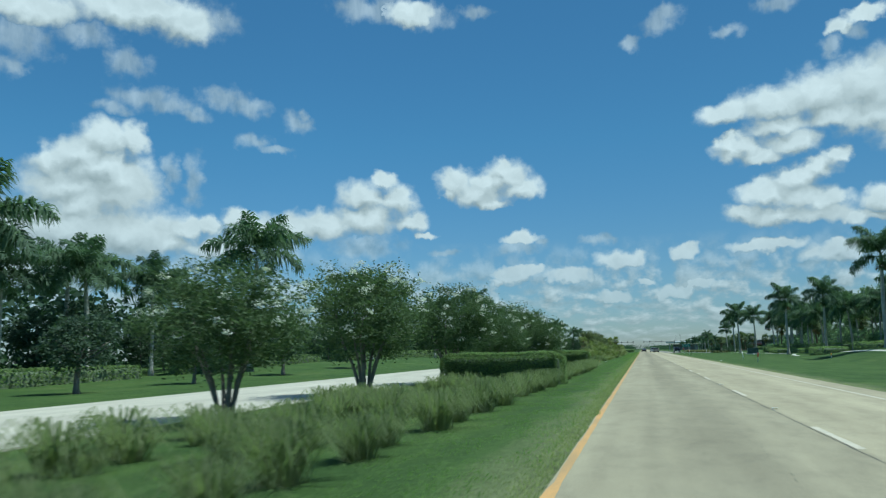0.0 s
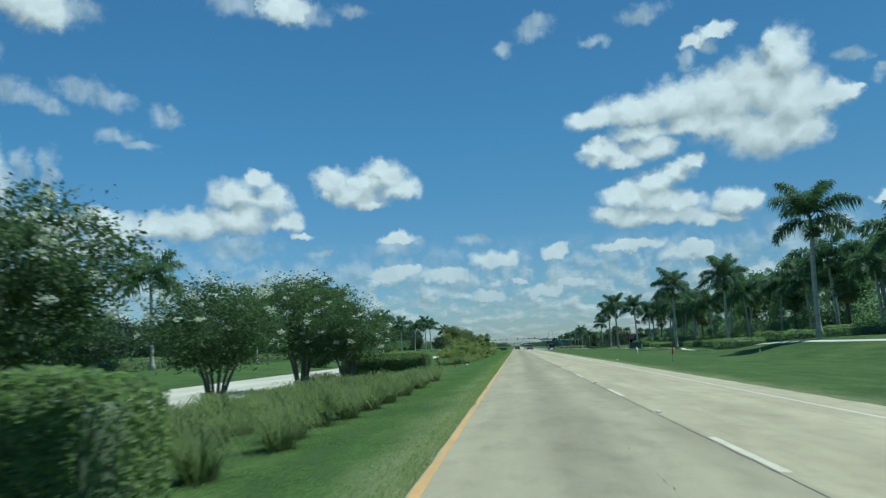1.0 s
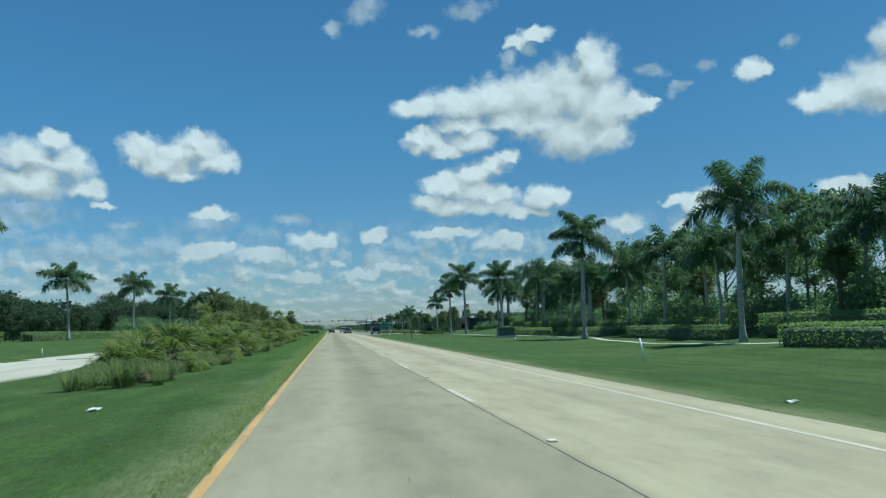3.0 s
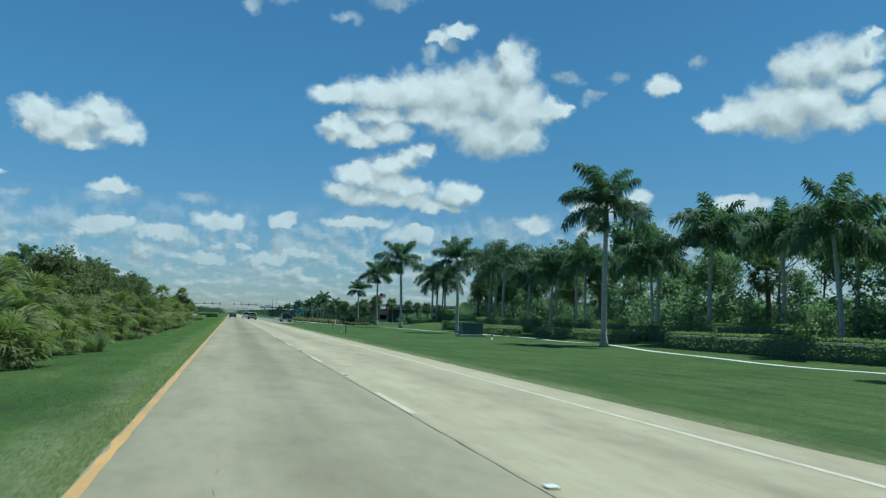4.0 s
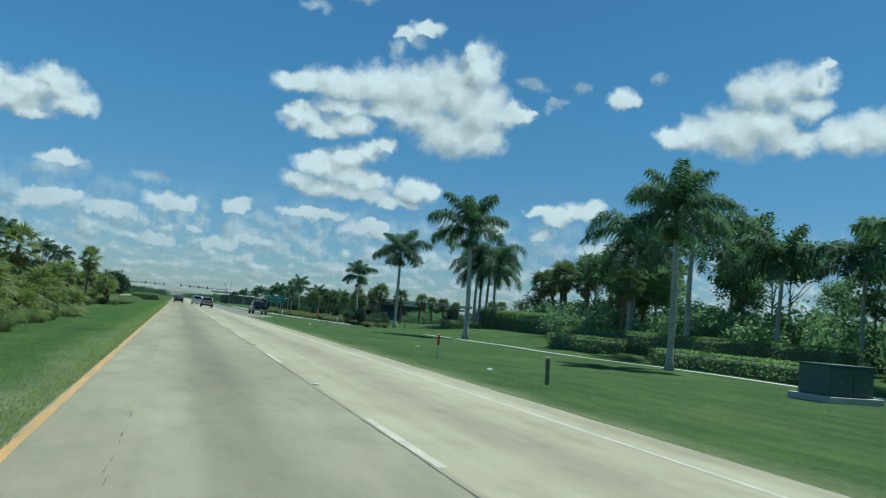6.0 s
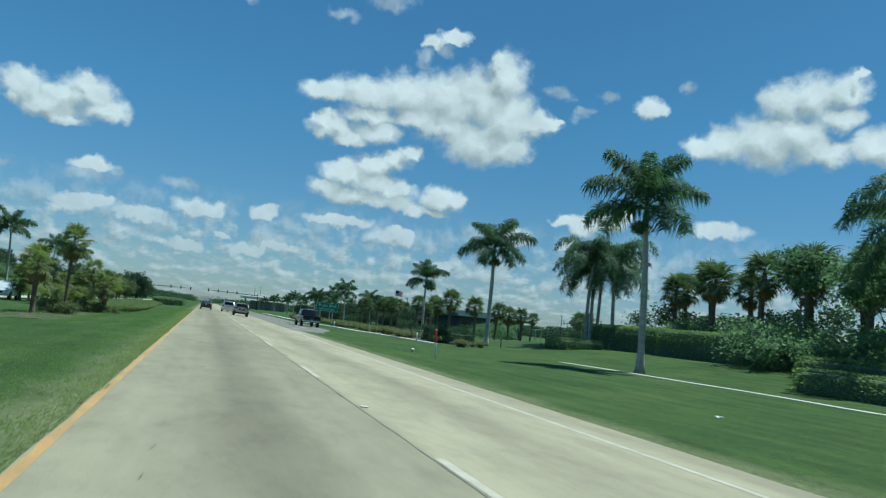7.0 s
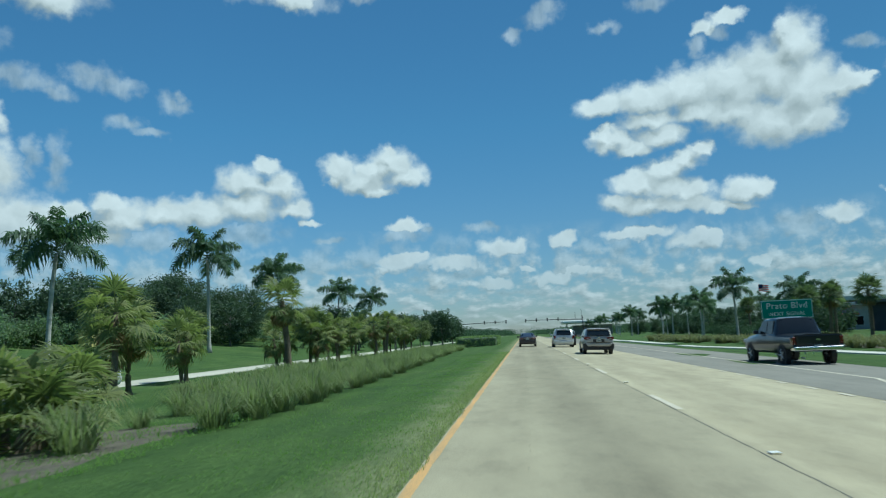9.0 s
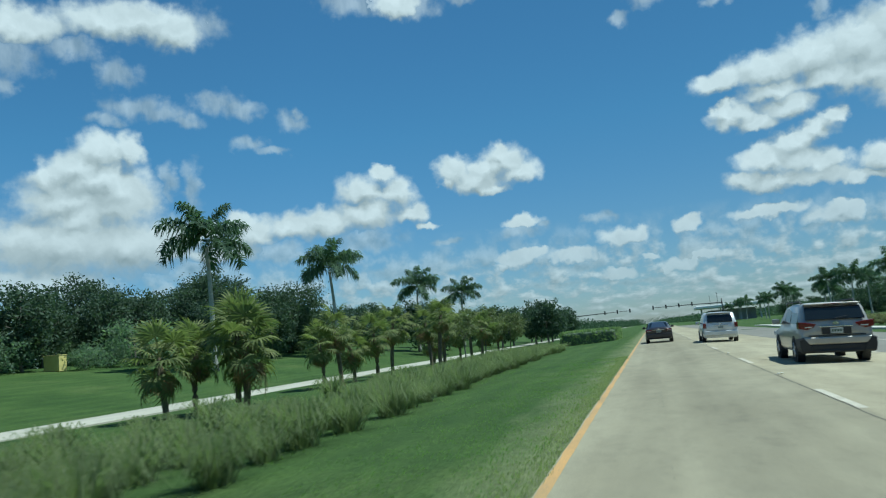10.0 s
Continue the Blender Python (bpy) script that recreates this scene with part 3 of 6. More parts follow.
# deceleration lane of darker asphalt
rows = []
for y in [246.6] + list(np.arange(247, 340, 2.0)) + [360, 420, 500]:
    r = 6.9 + 2.9 * smooth_step(y, 246, 264)
    rows.append((y, [(4.3, road_z(4.3)), (4.9, road_z(4.9)), (r, -0.2 - 0.02 * (r - 4.9))]))
thing("road_turn_lane", "darker asphalt turn lane beside the carriageway", "road", data=strip("road_turn_lane", rows, ROAD_DARK, 0.004), kind="structure")


def painted(name, line, width, material, label, lift=0.006, worn=0.0):
    """A painted line through (x, y) points; follows the pavement."""
    v, q = [], []
    for i, (x, y) in enumerate(line):
        w = width / 2
        e = edge_wobble(y * 2.0, x, worn)
        for s in (-1, 1):
            px = x + s * (w + e * (1 if s < 0 else 0.4))
            pz = road_z(px) if px < 4.9 else -0.2 - 0.02 * (px - 4.9)
            v.append((px, y, pz + lift))
        if i:
            a = 2 * (i - 1)
            q.append((a, a + 1, a + 3, a + 2))
    ob = thing(name, label, "road marking", data=mesh_of(name, v, q, material), kind="structure")
    return ob


painted("trim_yellow_line", [(-3.8, y) for y in np.arange(-60, 330, 0.5)] + [(-3.8, y) for y in np.arange(330, 1200, 30)], 0.11, YELLOW_PAINT, "worn orange-yellow edge line along the median grass", lift=0.003, worn=0.035)
painted("trim_white_line", [(3.74, y) for y in np.arange(-60, 249, 1.0)], 0.14, WHITE_PAINT, "solid white edge line of the carriageway", lift=0.003, worn=0.02)
painted("trim_white_line_turn", [(3.74 + 3.3 * min(1, max(0, (y - 248) / 12)), y) for y in np.arange(248, 330, 1.0)], 0.14, WHITE_PAINT, "solid white edge line swinging out round the turn lane", lift=0.012, worn=0.012)
for i in range(-4, 40):
    y0 = 11.62 + 12.0 * i
    painted("lane_dash", [(0.01, y0 + k * 3.05 / 4) for k in range(5)], 0.13, WHITE_PAINT, "white dash between the lanes", lift=0.004, worn=0.02)
for i in range(26):
    painted("turn_lane_dash", [(4.12, 250.5 + 2.0 * i), (4.12, 251.2 + 2.0 * i)], 0.14, WHITE_PAINT, "short white dash beside the turn lane", lift=0.01)
# sealed construction joint beside the dashes and a crack down the left lane
painted("joint", [(-0.085 + edge_wobble(y, 5.0, 0.02), y) for y in np.arange(-60, 330, 0.25)], 0.016, SEAL, "dark sealed joint between the two lanes", lift=0.003, worn=0.016)
cv, cq = [], []
for y0 in np.arange(-50, 330, 0.40):
    if noise.noise((y0 * 0.21, 4.0, 0.0)) > -0.15 + 0.5 * smooth_step(y0, 30, 60) * (1 - smooth_step(y0, 100, 125)) and noise.noise((y0 * 1.7, 8.0, 0.0)) > -0.05:
        for k, y in enumerate((y0, y0 + 0.12, y0 + 0.22 + 0.1 * noise.noise((y0, 1.0, 0)))):
            cx, w = -1.3 - 1.65 * smooth_step(y, 60, 130) + 0.3 * smooth_step(y, 185, 225) + edge_wobble(y, 9.0, 0.05) + 0.03 * noise.noise((y0 * 5.1, 2.0, 0)), 0.001 + 0.006 * abs(noise.noise((y * 2.3, 3.0, 0)))
            cv += [(cx - w, y, road_z(cx) + 0.007), (cx + w, y, road_z(cx) + 0.007)]
            if k:
                a = len(cv) - 4
                cq.append((a, a + 1, a + 3, a + 2))
thing("trim_crack", "broken dark crack down the lane", "crack", data=mesh_of("trim_crack", cv, cq, SEAL), kind="structure")

# ---- plants ----
def rng(seed):
    return np.random.default_rng(seed)


def leaf_quads(r, centres, size, normal_bias=None, narrow=0.55):
    """Small four-cornered leaves at random slants round the given points."""
    n = len(centres)
    d = r.normal(size=(n, 3))
    d /= np.linalg.norm(d, axis=1)[:, None]
    if normal_bias is not None:
        d = d * 0.9 + normal_bias * 0.8
        d /= np.linalg.norm(d, axis=1)[:, None]
    a = np.cross(d, r.normal(size=(n, 3)))
    a /= np.linalg.norm(a, axis=1)[:, None] + 1e-9
    b = np.cross(d, a)
    s = size * r.uniform(0.6, 1.3, size=(n, 1))
    a, b = a * s, b * s * narrow
    return np.stack([centres - a, centres - b * 0.9, centres + a, centres + b], axis=1)


def clumps(r, n_clump, n_leaf, half, centre, clump_size, hollow=0.35):
    """Points of a leafy crown: clumps spread through an uneven ellipsoid, denser to the outside."""
    pts = []
    for _ in range(n_clump):
        d = r.normal(size=3)
        d /= np.linalg.norm(d)
        u = r.uniform(hollow, 1.0) ** 0.5
        c = np.array(centre) + d * np.array(half) * u * r.uniform(0.8, 1.12)
        s = clump_size * r.uniform(0.6, 1.3)
        pts.append(c + np.clip(r.normal(size=(n_leaf, 3)), -2, 2) * np.array([s, s, s * 0.6]) * 0.55)
    return np.concatenate(pts)


def frond_mesh(name, length, lift, droop, leaflet, pairs, seed, material, broad=1.0):
    """A feather leaf along +x: a curved stalk and two rows of hanging leaflets."""
    r = rng(seed)
    pts, ang, p = [], radians(lift), np.array([0.0, 0.0, 0.0])
    n = 12
    for i in range(n + 1):
        pts.append(p.copy())
        p = p + length / n * np.array([math.cos(ang), 0, math.sin(ang)])
        ang -= radians(droop) / n * (0.5 + 1.0 * i / n)
    pts = np.array(pts)
    v, q = tube([tuple(x) for x in pts], [0.045 * (1 - 0.85 * i / n) for i in range(n + 1)], 4)
    verts, faces = [tuple(x) for x in v], list(q)
    for i in range(pairs):
        u = 0.12 + 0.88 * (i + r.uniform(0, 0.8)) / pairs
        k = min(int(u * n), n - 1)
        base = pts[k] + (pts[k + 1] - pts[k]) * (u * n - k)
        fwd = pts[k + 1] - pts[k]
        fwd = fwd / np.linalg.norm(fwd)
        up = np.array([-fwd[2], 0, fwd[0]])
        size = leaflet * (0.55 + 0.75 * math.sin(math.pi * min(1, u * 0.9 + 0.08))) * r.uniform(0.8, 1.15)
        for s in (-1, 1):
            d = np.array([0, s, 0]) * r.uniform(0.75, 1.0) + fwd * r.uniform(0.35, 0.75) + up * r.uniform(-0.95, 0.85)
            d /= np.linalg.norm(d)
            mid = base + d * size * 0.5
            tip = base + d * size * 0.9 + np.array([0, 0, -size * r.uniform(0.3, 0.65)])
            w = fwd * (0.021 + 0.010 * r.random()) * broad
            o = len(verts)
            verts += [tuple(base - w), tuple(base + w), tuple(mid + w * 1.3), tuple(mid - w * 1.3), tuple(tip)]
            faces += [(o, o + 1, o + 2, o + 3), (o + 3, o + 2, o + 4)]
    return mesh_of(name, verts, faces, material)


FRONDS_UP = [frond_mesh("frond", 3.6, 76, 74, 0.85, 100, 11 + i, FROND) for i in range(2)]
FRONDS_MID = [frond_mesh("frond", 4.1, 46, 98, 0.95, 125, 21 + i, FROND) for i in range(3)]
FRONDS_LOW = [frond_mesh("frond", 3.8, 14, 96, 0.9, 115, 31 + i, FROND) for i in range(3)]


def palm_trunk(height, lean, r0, r1, bulge=0.0, seed=0):
    pts, rad = [], []
    for i in range(13):
        u = i / 12
        pts.append((lean * u * u, 0.12 * math.sin(u * 3 + seed) * u, -0.15 + (height + 0.15) * u))
        rad.append(r0 + (r1 - r0) * u + bulge * math.sin(math.pi * u) + (0.16 if i == 0 else 0.05 if i == 1 else 0))
    return tube(pts, rad, 12), pts[-1]


def royal_palm(name, height, seed, label, fronds=14, group="", wind=0.0):
    """Trunk, green crownshaft, and every frond a part."""
    r = rng(seed)
    palm = thing(name, label, "palm", group)
    (v, q), top = palm_trunk(height, r.uniform(-0.3, 0.3), 0.19, 0.14, 0.025, seed)
    part("trunk", mesh_of("trunk", v, q, PALM_BARK, True), palm)
    v, q = tube([(top[0], top[1], top[2] + z) for z in (-0.05, 0.25, 0.8, 1.3)], [0.18, 0.2, 0.15, 0.09], 10)
    part("crownshaft", mesh_of("crownshaft", v, q, SHAFT, True), palm, "smooth green crownshaft")
    for i in range(fronds):
        u = i / (fronds - 1)
        pool = FRONDS_UP if u < 0.34 else FRONDS_MID if u < 0.68 else FRONDS_LOW
        m = pose(top[0], top[1], top[2] + 1.25 - 0.5 * u, 0, r.uniform(-9, 9), 137.5 * i + r.uniform(-14, 14) + wind) @ Matrix.Scale(r.uniform(0.85, 1.1), 4)
        part("frond", pool[i % len(pool)], palm, at=m)
    # flower bunches below the crownshaft, an unopened spike, dry seed stalks
    for i in range(2):
        a = r.uniform(0, 6.28)
        c = clumps(r, 9, 60, (0.42, 0.42, 0.42), (top[0] + 0.34 * math.cos(a), top[1] + 0.34 * math.sin(a), top[2] - 0.22), 0.24, 0.2)
        part("flower_head", quads_mesh("flower_head", leaf_quads(r, c, 0.10, narrow=0.3), NEEDLE), palm, "dense dark hanging flower head")
    a = r.uniform(0, 6.28)
    v, q = tube([(top[0] + d * math.cos(a), top[1] + d * math.sin(a), top[2] + z) for d, z in ((0.12, 0.05), (0.42, 0.45), (0.62, 1.05))], [0.05, 0.07, 0.015], 7)
    part("spathe", mesh_of("spathe", v, q, SHAFT, True), palm, "upright pointed flower spike")
    for i in range(2):
        a = r.uniform(0, 360)
        part("seed_stalk", frond_mesh("seed_stalk", 0.9, -10, 60, 0.3, 12, seed + i, DEAD), palm, "drooping tan flower stalk", at=pose(top[0], top[1], top[2] - 0.05, 0, 0, a))
    return palm


FRONDS_DROOP = [frond_mesh("frond", 5.3 - 0.3 * i, 66 - 36 * i, 172 - 46 * i, 0.8, 84, 36 + i, FROND) for i in range(3)]


FAR_UP = [frond_mesh("frond", 3.3, 74, 62, 0.85, 50, 61 + i, FROND, 1.7) for i in range(2)]
FAR_MID = [frond_mesh("frond", 3.9, 44, 92, 0.95, 60, 63 + i, FROND, 1.7) for i in range(2)]
FAR_LOW = [frond_mesh("frond", 3.7, 8, 84, 0.9, 54, 65 + i, FROND, 1.7) for i in range(2)]


def far_palm(name, height, seed, label, group="", fronds=15, droop=False):
    """The same palm where it stays far off: trunk and one crown."""
    r = rng(seed)
    palm = thing(name, label, "palm", group)
    (v, q), top = palm_trunk(height, r.uniform(-0.5, 0.5), 0.19, 0.13, 0.02, seed)
    part("trunk", mesh_of("trunk", v, q, PALM_BARK, True), palm)
    verts, faces = [], []
    for i in range(fronds):
        u = i / (fronds - 1)
        me = FRONDS_DROOP[min(2, int(u * 3))] if droop else ( FAR_UP if u < 0.2 else FAR_MID if u < 0.6 else FAR_LOW)[i % 2]
        m = pose(top[0], top[1], top[2] + 0.9 - 0.5 * u, 0, r.uniform(-10, 10), 137.5 * i + r.uniform(-15, 15)) @ Matrix.Scale(r.uniform(0.95, 1.15), 4)
        o = len(verts)
        verts += [m @ w.co for w in me.vertices]
        faces += [tuple(k + o for k in p.vertices) for p in me.polygons]
    part("crown", mesh_of("crown", verts, faces, FROND), palm)
    return palm


def fan_leaf(name, size, seed, material, stalk=0.7, spread=250):
    """A fan leaf along +x: a stalk and folded segments that part and droop at their tips."""
    r = rng(seed)
    v, q = tube([(0, 0, 0), (stalk * 0.5, 0, 0.06), (stalk, 0, 0.0)], [0.02, 0.016, 0.012], 4)
    verts, faces = [tuple(x) for x in v], list(q)
    n = 21
    for i in range(n):
        a = radians(-spread / 2 + spread * (i + 0.5) / n + r.uniform(-2.5, 2.5))
        d = np.array([math.cos(a), math.sin(a), 0.0])
        w = np.array([-math.sin(a), math.cos(a), 0.35 * (-1) ** i]) * size * 0.052
        s = size * (0.78 + 0.24 * math.cos(a / 2)) * r.uniform(0.85, 1.12)
        sag = np.array([0, 0, -s * r.uniform(0.18, 0.5)])
        base = np.array([stalk, 0, 0.0])
        mid, late, tip = base + d * s * 0.5 + np.array([0, 0, 0.03]), base + d * s * 0.78 + sag * 0.3, base + d * s * 0.98 + sag
        o = len(verts)
        verts += [tuple(base), tuple(mid - w), tuple(mid + w), tuple(late - w * 0.55), tuple(late + w * 0.55), tuple(tip)]
        faces += [(o, o + 1, o + 2), (o + 1, o + 3, o + 4, o + 2), (o + 3, o + 5, o + 4)]
    return mesh_of(name, verts, faces, material)


FANS = [fan_leaf("fan_leaf", 0.66, 41 + i, FAN) for i in range(3)]
FANS_DEEP = [fan_leaf("fan_leaf", 0.66, 45 + i, FAN_DEEP) for i in range(3)]
FANS_DEAD = [fan_leaf("dry_fan_leaf", 0.6, 51, DEAD, 0.5, 150)]


def fan_palm(name, height, seed, label, leaves=22, group="", dry=3, size=1.0, radius=0.17, hang=45, fans=None):
    """Short-trunked fan palm with boots on the trunk and dry leaves hanging under the crown."""
    r = rng(seed)
    palm = thing(name, label, "palm", group)
    (v, q), top = palm_trunk(height, r.uniform(-0.35, 0.35), radius, radius * 0.88, 0.02, seed)
    part("trunk", mesh_of("trunk", v, q, FIBRE), palm)
    for i in range(leaves):
        u = (i + 0.5) / leaves
        tilt = -80 + (80 + hang) * u
        m = pose(top[0], top[1], top[2] - 0.15 * u, r.uniform(-25, 25), tilt, 137.5 * i + r.uniform(-12, 12)) @ Matrix.Scale(size * r.uniform(0.85, 1.15), 4)
        part("fan_leaf", (fans or FANS)[i % 3], palm, at=m)
    for i in range(dry):
        part("dry_leaf", FANS_DEAD[0], palm, "dry brown hanging leaf", at=pose(top[0], top[1], top[2] - 0.2, r.uniform(-30, 30), r.uniform(55, 80), 120 * i + r.uniform(0, 60)) @ Matrix.Scale(size, 4))
    return palm


def myrtle(name, height, seed, label, group=""):
    """Vase-shaped tree: several bare leaning stems, a loose round crown, some white blossom."""
    r = rng(seed)
    tree = thing(name, label, "tree", group)
    for k in range(7):
        a = 2 * math.pi * k / 7 + r.uniform(-0.4, 0.4)
        out = r.uniform(0.5, 1.0)
        pts = [(0.14 * math.cos(a), 0.14 * math.sin(a), -0.1), (0.25 * math.cos(a), 0.25 * math.sin(a), 0.5),
               (0.55 * out * math.cos(a), 0.55 * out * math.sin(a), 1.3), (1.0 * out * math.cos(a), 1.0 * out * math.sin(a), 2.2), (1.35 * out * math.cos(a + 0.2), 1.35 * out * math.sin(a + 0.2), 0.72 * height)]
        v, q = tube(pts, [0.085, 0.075, 0.06, 0.04, 0.015], 7)
        part("stem", mesh_of("stem", v, q, BARK, True), tree)
    pts = clumps(r, 175, 140, (2.65, 2.65, height * 0.36), (0, 0, height * 0.66), 0.62, 0.12)
    part("crown", quads_mesh("crown", leaf_quads(r, pts, 0.062), LEAF_MYRTLE), tree)
    top = clumps(r, 46, 36, (2.75, 2.75, height * 0.34), (0, 0, height * 0.70), 0.18, 0.9)
    part("blossom", quads_mesh("blossom", leaf_quads(r, top[top[:, 2] > height * 0.45], 0.05), BLOSSOM), tree, "sparse white flower clusters")
    return tree


def broadleaf(name, height, spread, seed, label, material=None, clump=90, leaf=0.16, bole=0.35, group="", radius=0.16, n_leaf=70):
    """Tree with a tapered trunk, limbs into the crown and clumped leaves with gaps."""
    r = rng(seed)
    material = material or LEAF_DARK
    tree = thing(name, label, "tree", group)
    lean = r.uniform(-0.5, 0.5)
    line = [(lean * u * u, 0.25 * math.sin(3 * u + seed) * u, -0.2 + height * 0.82 * u) for u in (0, 0.15, 0.35, 0.6, 0.8, 1.0)]
    pieces = [tube(line, [radius * 1.35, radius, radius * 0.85, radius * 0.6, radius * 0.35, 0.03], 8)]
    for k in range(6):
        a, u = r.uniform(0, 6.28), r.uniform(0.45, 0.8)
        b = np.array(line[3]) * (1 - u) + np.array(line[4]) * u - np.array([0, 0, height * 0.18 * r.random()])
        e = b + np.array([math.cos(a) * spread * 0.7, math.sin(a) * spread * 0.7, height * r.uniform(0.08, 0.22)])
        pieces.append(tube([tuple(b), tuple(b * 0.5 + e * 0.5 + np.array([0, 0, -0.1])), tuple(e)], [radius * 0.45, radius * 0.28, 0.02], 5))
    v, q = joined(*pieces)
    part("trunk", mesh_of("trunk", v, q, BARK, True), tree)
    half = height * (1 - bole) / 2
    pts = clumps(r, clump, n_leaf, (spread, spread, half), (lean, 0, height - half), 0.22 * spread + 0.25, 0.25)
    part("crown", quads_mesh("crown", leaf_quads(r, pts, leaf), material), tree)
    return tree


def shell_points(r, n, x0, x1, y0, y1, z0, z1):
    """Points over the top and sides of a rounded block, with their outward directions."""
    sx, sy, sz = x1 - x0, y1 - y0, z1 - z0
    weights = np.array([sx * sy, sx * sz, sx * sz, sy * sz, sy * sz])
    face = r.choice(5, size=n, p=weights / weights.sum())
    u, w = r.random(n), r.random(n)
    p, d = np.zeros((n, 3)), np.zeros((n, 3))
    for k, (fx, fy, fz, dd) in enumerate((("u", "w", 1, (0, 0, 1)), ("u", 0, "w", (0, -1, 0)), ("u", 1, "w", (0, 1, 0)), (0, "u", "w", (-1, 0, 0)), (1, "u", "w", (1, 0, 0)))):
        s = face == k
        for axis, src in enumerate((fx, fy, fz)):
            p[s, axis] = u[s] if src == "u" else w[s] if src == "w" else src
        d[s] = dd
    p = np.array([x0, y0, z0]) + p * np.array([sx, sy, sz])
    return p, d


def hedge(name, x0, x1, y0, y1, z0, height, seed, label, density=170, leaf=0.055, material=None, rough_top=0.05, group=""):
    """A clipped hedge: a solid block coloured as the shaded inside, and a skin of small leaves."""
    r = rng(seed)
    h = thing(name, label, "hedge", group)
    # solid block without twigs; gaps in the leaf skin show its painted shade
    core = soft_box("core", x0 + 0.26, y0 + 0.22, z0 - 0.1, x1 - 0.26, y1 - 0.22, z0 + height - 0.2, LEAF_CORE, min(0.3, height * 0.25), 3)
    part("core", core, h, "solid block coloured like the shaded inside")
    area = (x1 - x0) * (y1 - y0) + 2 * height * (x1 - x0 + y1 - y0)
    n = int(min(area * density, 38000))
    p, d = shell_points(r, n, x0, x1, y0, y1, z0, z0 + height)
    c = np.array([(x0 + x1) / 2, (y0 + y1) / 2, z0 + height / 2])
    rel = (p - c) / np.array([(x1 - x0) / 2, (y1 - y0) / 2, height / 2])
    rel[:, 2] = np.maximum(rel[:, 2], 0)
    near_edge = np.sort(np.abs(rel), axis=1)[:, 1]
    inward = (c - p) * 0.17
    inward *= np.minimum(1, 0.32 / (np.linalg.norm(inward, axis=1) + 1e-6))[:, None]
    p = p + inward * (np.clip((near_edge - 0.6) / 0.4, 0, 1) ** 2)[:, None]
    wave = np.array([noise.noise((a[0] * 0.9, a[1] * 0.9, a[2] * 1.3)) for a in p])
    p = p + d * (wave[:, None] * rough_top + r.normal(size=(n, 1)) * 0.03)
    part("leaves", quads_mesh("leaves", leaf_quads(r, p, leaf, d), material or LEAF_HEDGE), h)
    return h


def shrub(name, radius, height, seed, label, material, leaf=0.07, n=2600, group="", category="shrub"):
    r = rng(seed)
    s = thing(name, label, category, group)
    pts = clumps(r, 22, n // 22, (radius, radius, height * 0.5), (0, 0, height * 0.5), radius * 0.42, 0.15)
    pts = pts[pts[:, 2] > -0.05]
    part("foliage", quads_mesh("foliage", leaf_quads(r, pts, leaf), material), s)
    stems = [tube([(0.05 * math.cos(k), 0.05 * math.sin(k), -0.1), (0.3 * radius * math.cos(k), 0.3 * radius * math.sin(k), height * 0.6)], [0.025, 0.01], 5) for k in range(0, 6)]
    v, q = joined(*stems)
    part("branching_stem", mesh_of("branching_stem", v, q, BARK), s)
    return s


def tuft_mesh(name, height, spread, blades, seed, material, width=0.008):
    """A fountain of arching grass blades."""
    r = rng(seed)
    quads = []
    for _ in range(blades):
        a, out, h = r.uniform(0, 6.283), spread * r.uniform(0.15, 1.0), height * r.uniform(0.6, 1.08)
        d, w = np.array([math.cos(a), math.sin(a), 0]), np.array([-math.sin(a), math.cos(a), 0]) * width
        b = d * r.uniform(0, 0.3) * spread
        p = [b, b + d * out * 0.25 + np.array([0, 0, h * 0.55]), b + d * out * 0.62 + np.array([0, 0, h * 0.92]), b + d * out + np.array([0, 0, h * (0.98 - 0.62 * out / max(spread, 0.01))])]
        ws = [w, w, w * 0.7, w * 0.15]
        for i in range(3):
            quads.append([p[i] - ws[i], p[i] + ws[i], p[i + 1] + ws[i + 1], p[i + 1] - ws[i + 1]])
    return quads_mesh(name, np.array(quads), material)


def set_down(proto, spots, seed, scale=(0.85, 1.15), sink=0.05):
    """Stand copies of prototype things at (x, y) spots on the land; the prototypes take the first spots."""
    r = rng(seed)
    for i, (x, y) in enumerate(spots):
        k = i % len(proto)
        s = r.uniform(*scale)
        m = pose(x, y, land(x, y) - sink, 0, 0, r.uniform(0, 360)) @ Matrix.Scale(s, 4)
        if i < len(proto):
            proto[k].matrix_basis = m
        else:
            copy_thing(proto[k], m)

# ---- right verge: the row of royal palms beside the path ----
r_ = rng(5)
protos = [royal_palm("royal_palm", 8.3, 101 + i, "tall royal palm with pale smooth trunk on the lawn", 12 + i, "palms along the path") for i in range(3)]
palm_row = [(25.3, 99.4, 1.2), (25.2, 129.0, 1.0), (25.1, 160.7, 1.15), (24.1, 196.4, 0.80), (24.2, 228.4, 1.17), (26.4, 261.2, 0.98), (27.0, 288.0, 0.72)]
for i, (x, y, s2) in enumerate(palm_row):
    m = pose(x, y, land(x, y) - 0.05, 0, 0, 77 * i) @ Matrix.Scale(s2, 4)
    if i < 3:
        protos[i].matrix_basis = m
    else:
        copy_thing(protos[i % 3], m)
